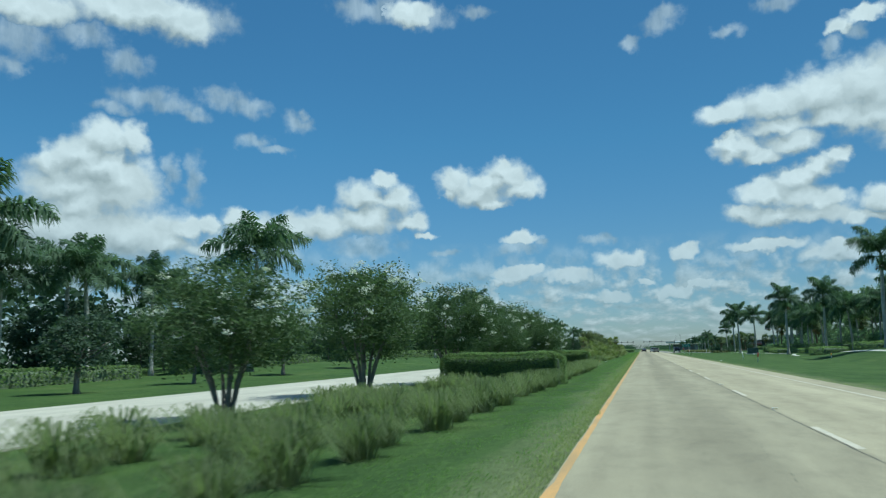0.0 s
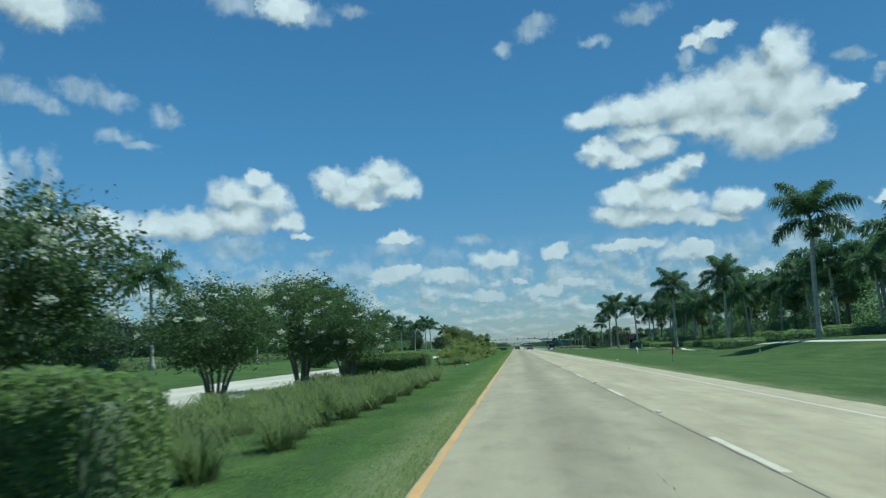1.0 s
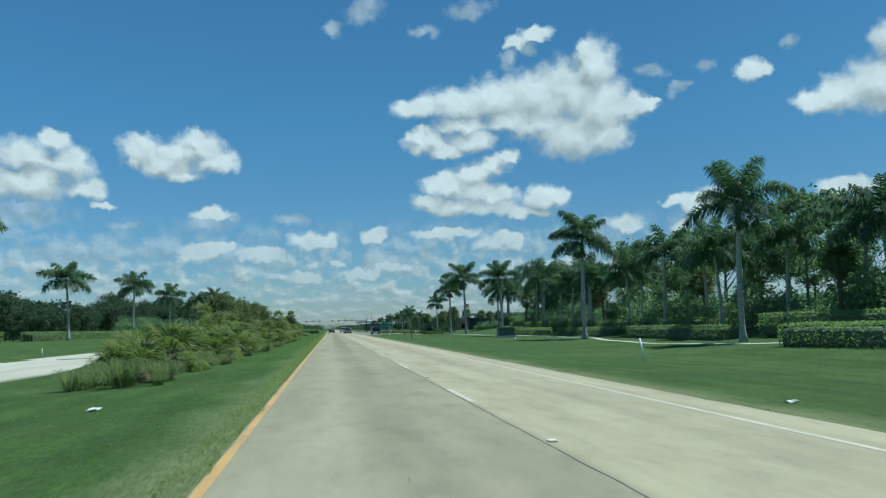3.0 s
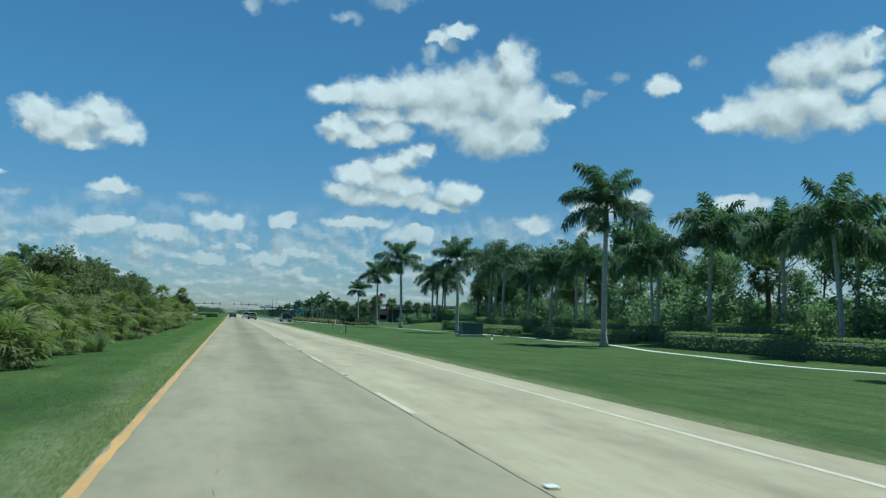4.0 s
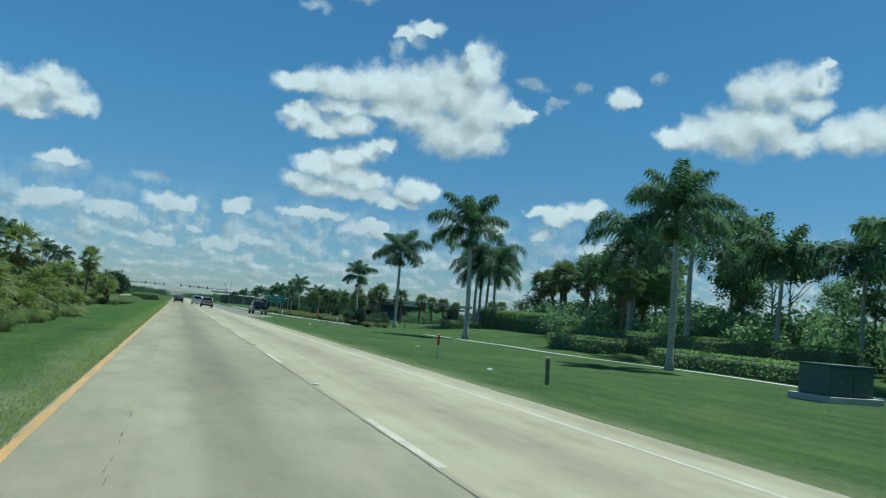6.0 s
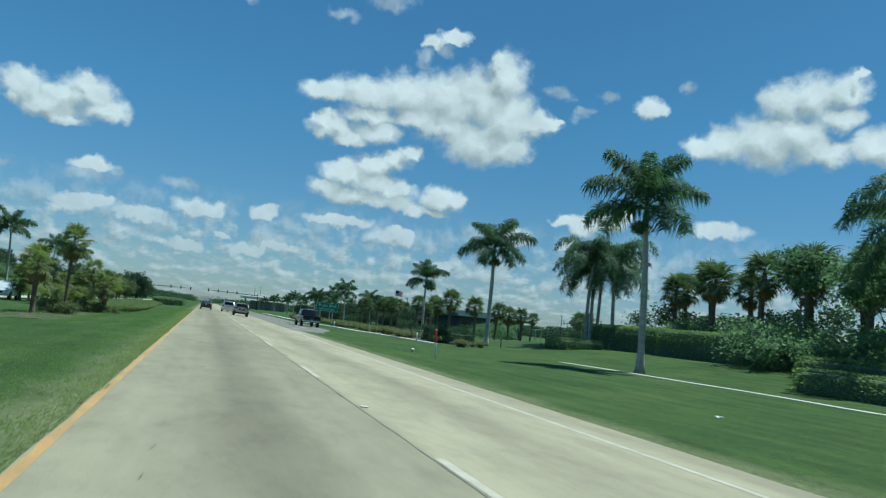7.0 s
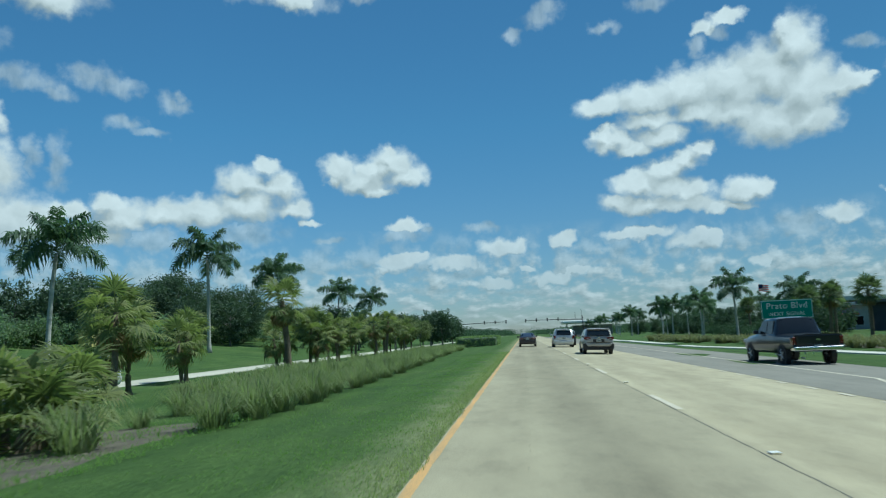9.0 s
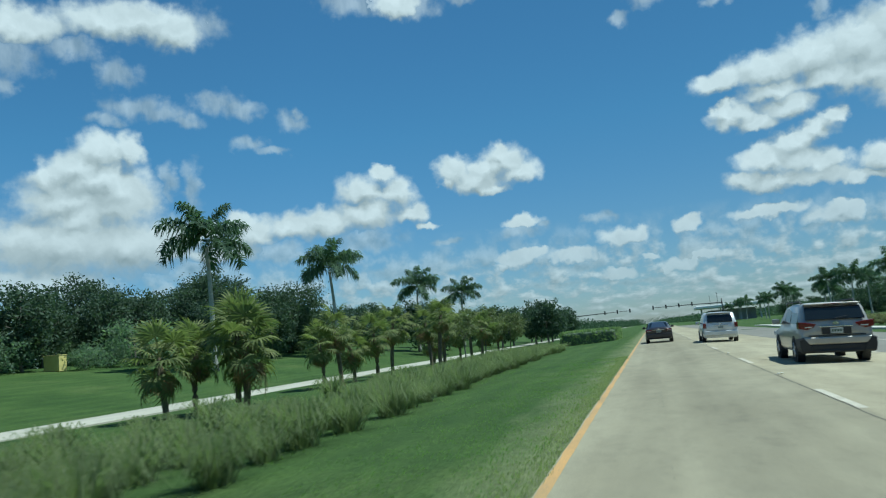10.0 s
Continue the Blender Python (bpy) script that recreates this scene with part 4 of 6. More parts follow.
# looser ranks behind it and the rank further up the road
more = [far_palm("royal_palm", 7.8, 111 + i, "royal palm with feathery dark crown among other trees", group="palms in the planting") for i in range(4)]
spots = [(31.5 + 6.5 * r_.random(), y + 3 * r_.random()) for y in np.arange(70, 200, 5.6)]
spots += [(25.4, 316), (24.4, 336), (24, 352), (27, 366), (31.2, 396), (29, 412), (33, 428), (37.5, 457), (31.2, 464), (28, 480), (30, 500), (25, 380), (26, 440), (27, 520), (24, 545), (29, 560), (44, 380), (48, 400), (41, 420)]
set_down(more, [q for q in spots if q[1] < 300], 4, (0.78, 1.02))
for i, (x, y) in enumerate([q for q in spots if q[1] >= 300]):
    copy_thing(more[i % 4], pose(x, y, land(x, y) - 0.05, 0, 0, 67 * i) @ Matrix.Scale(0.58 + 0.2 * r_.random(), 4))
weeping = [far_palm("weeping_palm", 8.2, 116 + i, "slender palm with a drooping windblown crown by the hedge", "drooping palms", 14, True) for i in range(2)]
set_down(weeping, [(36.0, 218.5), (38.0, 221.0), (34.6, 208.5), (38.6, 262.0), (40.0, 263.6), (41.6, 265.0), (41.0, 260.4)], 14, (0.98, 1.08))

# woods behind the right planting
woods = [broadleaf("tree", 9.5, 2.6, 121 + i, "slender dark-leaved tree in the roadside woods", clump=60, leaf=0.15, bole=0.5, group="roadside woods", n_leaf=85) for i in range(2)]
woods += [broadleaf("tree", 10.5, 2.5, 131 + i, "pine with a flat tufted crown in the roadside woods", NEEDLE, 46, 0.2, 0.66, "roadside woods", 0.13) for i in range(2)]
spots = []
for y in np.arange(58, 236, 5.0):
    for x in (42, 49):
        spots.append((x + r_.uniform(-3, 3), y + r_.uniform(-2, 2)))
set_down(woods, spots, 6, (0.72, 1.1))
cabbage = [fan_palm("fan_palm", 4.6 + 0.7 * i, 136 + i, "tall cabbage palm with a round head of fan leaves", 26, "cabbage palms", 4, 1.25, fans=FANS_DEEP) for i in range(2)]
set_down(cabbage, [(33.5, 112), (35, 132), (38, 158), (34, 178), (37, 190), (33, 215), (40, 222), (52, 306), (58, 300), (61, 303), (33, 300), (31, 306), (36, 312), (34, 330), (29, 326), (38, 340), (40, 352), (33, 360), (36, 372)], 15, (0.85, 1.15))
for x, y, s2 in ((32.0, 291, 1.12), (36.3, 292, 1.0), (40.5, 294, 0.95), (44.0, 297, 0.9), (47.5, 300, 0.92), (29.5, 296, 0.8), (26.0, 303, 0.85), (23.5, 309, 0.8), (27.5, 315, 0.9),
                 (45.6, 231, 1.7), (48.5, 234, 1.55), (45.9, 237.5, 1.8), (49, 240, 1.6), (46.2, 243.4, 1.75), (48.4, 247, 1.5), (46.5, 250.6, 1.65), (49.2, 254, 1.75), (46.9, 257.5, 1.5), (51, 261, 1.6)):
    copy_thing(cabbage[1 if s2 > 1.3 else 0], pose(x, y, land(x, y) - 0.05, 0, 0, 31 * x) @ Matrix.Scale(s2 * (0.96 if s2 > 1.3 else 1), 4))
under = [shrub("shrub", 1.7, 2.4, 141 + i, "dense dark undergrowth shrub beneath the woods", LEAF_DARK, 0.10, 2100, "undergrowth") for i in range(3)]
spots = [(x + r_.uniform(-1.5, 1.5), y + r_.uniform(-1, 1)) for y in np.arange(60, 238, 4.0) for x in (38.5, 45)]
spots += [(x + r_.uniform(-1, 1), y) for y in np.arange(236, 256, 3.2) for x in (46, 51)]
spots += [(48, 312), (51, 314), (44, 309)]
spots += [(-51 + r_.uniform(-3, 3), y) for y in np.arange(262, 420, 3.6)] + [(-59 + r_.uniform(-2, 2), y) for y in np.arange(258, 420, 6.5)]
set_down(under, spots, 7, (0.8, 1.5))

dim = [shrub("shrub", 1.25, 1.75, 355 + i, "dark rounded shrub beside the new path", LEAF_FAR, 0.075, 2000, "shrubs by the path") for i in range(2)]
set_down(dim, [(19.9, 258.6), (21.2, 260.2), (20.4, 262.2), (24.6, 275.0), (25.8, 272.0), (24.2, 266.4), (25.6, 267.6), (27.6, 270.5), (28, 300), (30, 304), (26.5, 295), (29, 298)] + [(x, y) for x, y in zip(np.linspace(24, 40, 10), np.linspace(326, 420, 10))], 27, (0.85, 1.15))
clump = [shrub("tree", 2.9, 4.9, 365 + i, "dense dark low tree standing behind the clipped hedge", LEAF_BELT, 0.16, 4600, "low trees behind the hedge", "tree") for i in range(2)]
set_down(clump, [(53.0, 290), (56.5, 292), (60.0, 289), (63.5, 291.5), (67.5, 289.5), (72, 291), (76, 288)], 28, (0.78, 0.95))
for i, (x, y) in enumerate([(37 + r_.uniform(-4, 7), y) for y in np.arange(338, 490, 8.5)] + [(50, 266), (54, 262), (57.5, 269), (53, 257), (61, 262), (65, 268), (49.5, 259), (56, 250), (52, 244), (55, 236), (52, 228), (57, 231), (50.5, 251), (59, 256), (58, 240), (54, 222)]):
    copy_thing(clump[i % 2], pose(x, y, land(x, y) - 0.05, 0, 0, 71 * i) @ Matrix.Scale(0.95 + 0.45 * r_.random(), 4))
# hedges on the right, low clipped rows at the foot of the woods
for i, (x0, x1, y0, y1, h) in enumerate([(30, 33, 66, 84, 1.3), (27, 30, 95, 104, 1.0), (20.1, 23.2, 107.5, 117.5, 0.9), (26.2, 29.4, 107, 117, 1.1), (30.5, 32.5, 112, 136, 1.4), (28.5, 31, 138, 158, 1.1), (32, 34, 150, 186, 1.5), (29.5, 31.5, 165, 186, 0.9), (27.8, 30.5, 190, 204, 1.0), (32, 34, 192, 224, 1.6), (29, 31.8, 212, 221, 1.2), (39.5, 44.0, 233, 250, 2.6), (40.5, 45.0, 250.1, 267, 2.8), (32.6, 37.4, 255.4, 260.4, 1.0), (45.2, 62, 262, 268, 2.6)]):
    zb = land((x0 + x1) / 2, (y0 + y1) / 2)
    hedge("hedge", x0, x1, y0, y1, zb - 0.25, h + 0.25, 200 + i, "low clipped green hedge at the foot of the trees", 60, 0.085, group="right hedges")

# ---- median: crape myrtles, clipped hedges, fountain grass, palmettos ----
myrtles = [myrtle("crape_myrtle", 5.1, 151 + i, "multi-stemmed crape myrtle with sparse white blossom", "median trees") for i in range(3)]
for i, (x, y, s2) in enumerate(((-14.0, 18.6, 0.86), (-14.4, 30.3, 1.08), (-13.4, 41.5, 1.06), (-12.9, 51.9, 1.0), (-14.0, 65.8, 1.06), (-11.0, 63.5, 0.8))):
    m = pose(x, y, land(x, y) - 0.05, 0, 0, 83 * i) @ Matrix.Scale(s2, 4)
    if i < 3:
        myrtles[i].matrix_basis = m
    else:
        copy_thing(myrtles[i % 3], m)
hedge("hedge", -12.0, -6.25, 33.6, 34.9, -0.25, 1.62, 221, "long clipped boxy hedge across the median", 950, 0.042, group="median hedges")
hedge("hedge", -12.2, -7.35, 67.1, 68.8, -0.25, 1.6, 222, "long clipped boxy hedge across the median", 950, 0.045, group="median hedges")
hedge("hedge", -12.6, -6.4, 346, 362, -0.3, 1.6, 223, "dark clipped hedge at the nose of the median", 30, 0.14, group="median hedges")

tuft_shapes = [tuft_mesh("tuft", 0.72, 0.85, 300, 161 + i, GRASS_TUFT, 0.007) for i in range(3)]
tuft_coords = []
for me in [tuft_mesh("tuft", 0.70, 0.85, 150, 164 + i, GRASS_TUFT, 0.011) for i in range(3)]:
    co = np.zeros(len(me.vertices) * 3, dtype=np.float32)
    me.vertices.foreach_get("co", co)
    tuft_coords.append(co.reshape(-1, 4, 3))
k, rest = 0, []
mounds = [(-6.9 + r_.uniform(-0.25, 0.25), y + r_.uniform(-0.5, 0.5)) for y in list(np.arange(-2, 33, 2.1)) + list(np.arange(37, 66, 2.1))]
mounds += [(-8.6 - 0.05 * max(0, y - 275) + r_.uniform(-0.3, 0.3), y + r_.uniform(-0.5, 0.5)) for y in np.arange(252, 330, 1.9)]
for x, y in mounds:
    thing("grass_tuft", "rounded mound of ornamental fountain grass at the lawn's edge", "grass clump", "median grasses", pose(x, y, land(x, y) - 0.03, 0, 0, r_.uniform(0, 360)) @ Matrix.Scale(r_.uniform(0.95, 1.35), 4), tuft_shapes[k % 3])
    k += 1
for y0, y1, xa, xb, step in ((-3, 33.0, -12.2, -7.6, 1.35), (37.6, 66.6, -12.2, -7.8, 1.35), (106, 131, -10.6, -7.8, 1.2), (131, 205, -7.9, -6.9, 1.0), (250, 262, -11.6, -9.2, 1.2), (262, 330, -14.2, -9.2, 1.2)):
    for y in np.arange(y0, y1, step):
        for x in np.arange(xa, xb, 1.25):
            x2, y2 = x + r_.uniform(-0.55, 0.55), y + r_.uniform(-0.6, 0.6)
            if noise.noise((x2 * 0.35, y2 * 0.3, 5.0)) < -0.14:
                continue
            s2, turn = r_.uniform(0.6, 1.4) * (0.8 if x2 > -8.6 else 1.0), r_.uniform(0, 360)
            if x2 > -9.4 and k < 280:
                thing("grass_tuft", "soft arching clump of ornamental fountain grass", "grass clump", "median grasses", pose(x2, y2, land(x2, y2) - 0.03, 0, 0, turn) @ Matrix.Scale(s2, 4), tuft_shapes[k % 3])
                k += 1
            else:
                c, sn = math.cos(radians(turn)) * s2, math.sin(radians(turn)) * s2
                rest.append(tuft_coords[len(rest) % 3] @ np.array([[c, sn, 0], [-sn, c, 0], [0, 0, s2]]) + np.array([x2, y2, land(x2, y2) - 0.03]))
thing("grass_bed", "drift of soft grey-green ornamental grass in the median", "grass", data=quads_mesh("grass_bed", np.concatenate(rest), GRASS_TUFT), kind="stuff")
# palmetto belt
fans = [fan_palm("fan_palm", 0.5 + 0.35 * i, 171 + i, "young fan palm with yellow-green leaves in the median", 18, "median fan palms", 2, 0.85) for i in range(4)]
spots = [(x + r_.uniform(-0.7, 0.7), y + r_.uniform(-0.9, 0.9)) for y in np.arange(131, 205, 2.6) for x in (-8.6, -10.9)]
set_down(fans, spots, 9, (0.8, 1.15))
low_fans = [fan_palm("fan_palm", 0.3 + 0.2 * i, 181 + i, "low yellow-green palmetto at the tip of the belt", 16, "median fan palms", 1, 0.8) for i in range(2)]
set_down(low_fans, [(-9.6 + r_.uniform(-1.6, 1.2), y + r_.uniform(-0.8, 0.8)) for y in np.arange(109, 131, 1.5)] + [(-12.4, 251.0), (-13.4, 253.5), (-14.6, 256.5), (-11.6, 250.6), (-12.5, 241.5), (-16.0, 258.0)], 22, (1.05, 1.45))
young = [fan_palm("fan_palm", 2.05 + 0.4 * i, 176 + i, "slim young fan palm with a brown-skirted trunk in the median", 18, "median fan palms", 5, 1.02, 0.09, 74) for i in range(3)]
set_down(young, [(-19.0, 286.3), (-19.1, 288.2), (-17.3, 288.1), (-16.8, 287.8), (-18.9, 298.8), (-18.4, 299.9), (-19.2, 303.6), (-18.4, 305.2), (-19.0, 309.5), (-19.2, 266.0), (-18.6, 266.8), (-17.6, 264.0), (-19.6, 273.6), (-20.4, 275.8), (-18.0, 315), (-19, 319), (-18.2, 324), (-17.4, 329), (-18.6, 334), (-18, 339)], 16, (0.95, 1.15))
bush = [shrub("shrub", 1.2, 2.1, 181 + i, "rounded olive-green shrub in the median belt", LEAF_OLIVE, 0.125, 1350, "median shrubs") for i in range(3)]
set_down(bush, [(-12.6 + r_.uniform(-1, 0.6), y + r_.uniform(-0.8, 0.8)) for y in np.arange(139, 208, 2.0)] + [(-10.4 + r_.uniform(-0.8, 0.8), y + r_.uniform(-0.8, 0.8)) for y in np.arange(143, 206, 3.2)], 10, (0.75, 1.2))
skirt = [shrub("shrub", 0.95, 1.15, 371 + i, "low grey-green bush round the foot of a median palm", LEAF_OLIVE, 0.075, 1800, "palm foot bushes") for i in range(2)]
set_down(skirt, [(-10.3, 236.0), (-11.3, 236.9), (-9.3, 244.1), (-9.8, 245.0), (-8.7, 245.2), (-10.6, 244.6), (-10.9, 246.2)], 29, (0.7, 0.95))
set_down([fan_palm("fan_palm", 2.0, 339, "spreading yellow-green fan palm over a dark bush in the median", 15, "median fan palms", 3, 1.0, 0.14, 30)], [(-9.3, 244.6)], 26, (0.95, 1.05))
# taller trees at the back of the belt
belt = [broadleaf("tree", 5.6, 1.7, 186 + i, "small olive-leaved tree at the back of the median belt", LEAF_OLIVE, 44, 0.13, 0.3, "median belt trees", 0.08) for i in range(2)]
set_down(belt, [(-14.0 + r_.uniform(-0.8, 0.8), y + r_.uniform(-1.5, 1.5)) for y in np.arange(164, 212, 3.6)], 17, (0.75, 1.1))

tall_fans = [fan_palm("fan_palm", 3.2 + 0.6 * i, 331 + i, "tall fan palm with drooping dry skirt in the median", 17, "median fan palms", 8, 1.0, 0.13, 60) for i in range(2)]
set_down(tall_fans, [(-11.9, 234.6), (-14.0, 153.0), (-13.2, 158.5), (-16.8, 209), (-15.0, 203), (-11.4, 208), (-13.0, 211.5), (-16.2, 311), (-17.6, 317), (-18.4, 329)], 19, (0.85, 1.1))
copy_thing(tall_fans[1], pose(-13.8, 272.6, land(-13.8, 272.6) - 0.05, 0, 0, 47) @ Matrix.Scale(1.1, 4))
set_down([broadleaf("tree", 6.0, 1.9, 336, "loose olive-leaved tree in the median belt", LEAF_OLIVE, 50, 0.13, 0.3, "median belt trees", 0.08)], [(-16.5, 209), (-17.2, 322), (-18.0, 333), (-16.9, 340)], 20, (0.8, 1.1))

set_down([fan_palm("fan_palm", 4.5, 341, "tall leaning fan palm with a thick brown skirt of dry leaves", 30, "median fan palms", 18, 0.9, 0.085, 80)], [(-10.6, 236.8)], 30, (1.0, 1.02))
# ---- beyond the oncoming road ----
left = [far_palm("royal_palm", 8.2, 191 + i, "royal palm on the lawn beyond the oncoming road", "palms across the road") for i in range(3)]
copy_thing(left[0], pose(-38.5, 291, land(-38.5, 291) - 0.05, 0, 0, 40) @ Matrix.Scale(1.0, 4))
copy_thing(left[2], pose(-48.3, 42.0, land(-48.3, 42.0) - 0.05, 0, 0, 70) @ Matrix.Scale(1.36, 4))
copy_thing(left[1], pose(-36.7, 153.8, land(-36.7, 153.8) - 0.05, 0, 0, 10) @ Matrix.Scale(1.24, 4))
copy_thing(left[0], pose(-42.0, 69.5, land(-42, 69.5) - 0.05, 0, 0, 15) @ Matrix.Scale(1.4, 4))
set_down(left, [(-39.5, 194.6), (-37.8, 222.7), (-37, 250), (-38.2, 127), (-41.5, 104), (-50, 27), (-52, 33.5), (-48.5, 40), (-51, 47), (-47, 52), (-53, 56), (-49, 63), (-52, 71)], 11, (0.95, 1.1))
tall = [far_palm("royal_palm", 9.6, 194 + i, "tall royal palm on the rising lawn beyond the oncoming road", "palms across the road") for i in range(2)]
set_down(tall, [(-38, 319), (-39, 347)], 18, (1.05, 1.15))
for x, y in ((-35.5, 368), (-34.5, 391)):
    copy_thing(tall[0], pose(x, y, land(x, y) - 0.05, 0, 0, y) @ Matrix.Scale(0.86, 4))
dome = [broadleaf("tree", 10.0, 5.4, 248 + i, "big round dark tree behind the far lawn", LEAF_BELT, clump=170, leaf=0.17, bole=0.06, group="belt across the road", n_leaf=105) for i in range(2)]
set_down(dome, [(-53, 343), (-48, 352), (-60, 350), (-56, 362), (-62, 300), (-64, 312), (-60, 330)], 23, (0.9, 1.05))
nearer = [broadleaf("tree", 7.2, 3.0, 251 + i, "dense dark tree beyond the hedge", LEAF_BELT, clump=80, leaf=0.24, bole=0.12, group="trees beyond the hedge", n_leaf=46) for i in range(2)]
set_down(nearer, [(-17.5, 374), (-21, 385), (-24, 372), (-20, 398), (-26, 392), (-24, 412), (-28, 425), (-30, 360), (-33, 375), (-32, 400), (-20, 420), (-22, 440)], 24, (0.8, 1.1))
leftw = [broadleaf("tree", 9.6, 3.4, 241 + i, "broad dark tree in the belt across the road", LEAF_BELT, clump=84, leaf=0.23, bole=0.14, group="belt across the road", n_leaf=46) for i in range(3)]
spots = [(x + r_.uniform(-3, 3), y + r_.uniform(-2.5, 2.5)) for y in np.arange(0, 430, 5.6) for x in (-54,)] + [(-57.5 + r_.uniform(-2, 2), y) for y in np.arange(262, 430, 5.0)]
spots += [(-37, 352), (-35, 366), (-38.5, 380), (-34, 394), (-36, 410), (-44, 340), (-46, 330)]
set_down(leftw, spots, 12, (0.72, 1.05))
set_down([broadleaf("tree", 7.4, 4.6, 255, "round dark tree behind the open lawn", clump=90, leaf=0.24, bole=0.05, group="trees behind the lawn", n_leaf=70)], [(114, 378), (122, 371), (131, 380), (139, 372), (150, 378), (128, 366), (160, 370)], 25, (0.8, 1.0))
spots = [(-30 + r_.uniform(-2, 4) * 0.5 - 4, y + r_.uniform(-2, 2)) for y in np.arange(20, 78, 14.0)]
small = [broadleaf("tree", 4.2, 1.8, 246 + i, "small round tree on the far lawn", LEAF_BELT, clump=46, leaf=0.12, bole=0.25, group="far lawn trees", n_leaf=70) for i in range(2)]
set_down(small, spots, 13, (0.8, 1.15))
for i, (y0, y1) in enumerate(((10, 58), (64, 96), (104, 190), (200, 262))):
    hedge("hedge", -48, -46, y0, y1, land(-47, (y0 + y1) / 2) - 0.4, 1.7, 231 + i, "long low hedge below the trees across the road", 26, 0.16, group="hedges across the road")


set_down([shrub("shrub", 1.6, 2.0, 351, "light green flowering shrub on the far lawn", LEAF_MYRTLE, 0.13, 1800, "far lawn shrubs")], [(-49, 300), (-50, 306), (-48, 326), (-49, 331), (-47, 344), (-48, 352), (-30, 128), (-31, 133), (-45, 270)], 21, (0.8, 1.3))


# far woods that close the view, past counting
def far_woods(name, line, depth, height, seed, n, label, material=None):
    r = rng(seed)
    pts = []
    for (xa, ya), (xb, yb) in zip(line, line[1:]):
        m = int(n * math.hypot(xb - xa, yb - ya) / 1000)
        u = r.random(m)
        x, y = xa + (xb - xa) * u + r.normal(size=m) * depth, ya + (yb - ya) * u + r.normal(size=m) * depth
        crest = np.array([0.62 + 0.38 * noise.noise((a * 0.035, b * 0.035, seed)) + 0.2 * noise.noise((a * 0.13, b * 0.13, seed)) for a, b in zip(x, y)])
        pts.append(np.stack([x, y, -0.5 + height * crest * r.random(m) ** 0.75], axis=1))
    return thing(name, label, "trees", data=quads_mesh(name, leaf_quads(r, np.concatenate(pts), 0.5), material or LEAF_FAR), kind="stuff")


far_woods("far_trees", [(-70, 420), (-40, 700), (-26, 1300)], 6, 9, 301, 40000, "distant dark tree line beside the road")
far_woods("far_trees", [(75, 470), (40, 760), (16, 1300)], 6, 7, 302, 50000, "distant dark tree line beside the road")
far_woods("far_trees", [(150, 180), (190, 380), (150, 560)], 7, 8, 303, 130000, "distant dark trees behind the shops")
far_woods("far_trees", [(-70, -120), (-67, 100), (-66, 260), (-68, 440)], 2.5, 12.5, 304, 110000, "dark woods behind the belt of trees")
far_woods("far_trees", [(60, 40), (58, 236)], 2.5, 6.6, 305, 110000, "dark woods behind the roadside trees", LEAF_DARK)
far_woods("far_trees", [(-60, 1350), (60, 1350)], 12, 12, 306, 30000, "trees closing the far end of the road")
far_woods("far_trees", [(-80, -110), (80, -120), (90, 30)], 6, 9, 307, 12000, "trees far behind on the road")

# verge grass creeping over the pavement edges, past counting
quads = []
for x0, side, n in ((-4.0, -1, 80000), (4.95, 1, 16000)):
    y, off = r_.uniform(-2, 300, n), np.abs(r_.normal(size=n))
    fringe = np.array([noise.noise((a * 0.55, x0, 0.0)) for a in y])
    x = x0 + side * (off * (0.3 + 0.25 * fringe) - (0.10 + 0.16 * np.maximum(fringe, 0) if side < 0 else 0.06))
    keep = (side < 0) | (y < 246)
    x, y, off, fringe = x[keep], y[keep], off[keep], fringe[keep]
    z = np.array([land(a, b) if abs(a) > 4.0 else road_z(a) for a, b in zip(x, y)]) - 0.008
    h = r_.uniform(0.014, 0.042, len(x)) * (1 + np.maximum(fringe, 0) * 1.3)
    a = r_.uniform(0, 6.28, len(x))
    base = np.stack([x, y, z], axis=1)
    tip = base + np.stack([np.cos(a) * h * 0.9, np.sin(a) * h * 0.9, h], axis=1)
    w = np.stack([-np.sin(a), np.cos(a), 0 * a], axis=1) * 0.007
    quads.append(np.stack([base - w, base + w, tip + w * 0.3, tip - w * 0.3], axis=1))
quads = np.concatenate(quads)
n, weeds = 135000, 16000
x, y = -4.15 - np.abs(r_.normal(size=n)) * 2.0, r_.uniform(-2, 300, n)
x, y = np.append(x, r_.uniform(-13.6, -8.4, weeds)), np.append(y, r_.uniform(226, 255, weeds))
clumped = np.array([noise.noise((a * 1.3, b * 0.9, 2.0)) for a, b in zip(x, y)]) > -0.12
x, y = x[clumped], y[clumped]
h, a = r_.uniform(0.012, 0.036, len(x)) * np.where(x < -8.4, 2.6, 1.0), r_.uniform(0, 6.28, len(x))
base = np.stack([x, y, np.array([land(p, q) for p, q in zip(x, y)]) + np.where(x < -8.4, 0.02, -0.006)], axis=1)
tip = base + np.stack([np.cos(a) * h * 0.8, np.sin(a) * h * 0.8, h], axis=1)
w = np.stack([-np.sin(a), np.cos(a), 0 * a], axis=1) * 0.009
thing("lawn_blades", "short uneven blades standing in the mown median lawn", "grass", data=quads_mesh("lawn_blades", np.stack([base - w, base + w, tip + w * 0.3, tip - w * 0.3], axis=1), LAWN_BLADE), kind="stuff")
thing("verge_grass", "ragged green grass blades along the pavement edge", "grass", data=quads_mesh("verge_grass", quads, BLADE), kind="stuff")

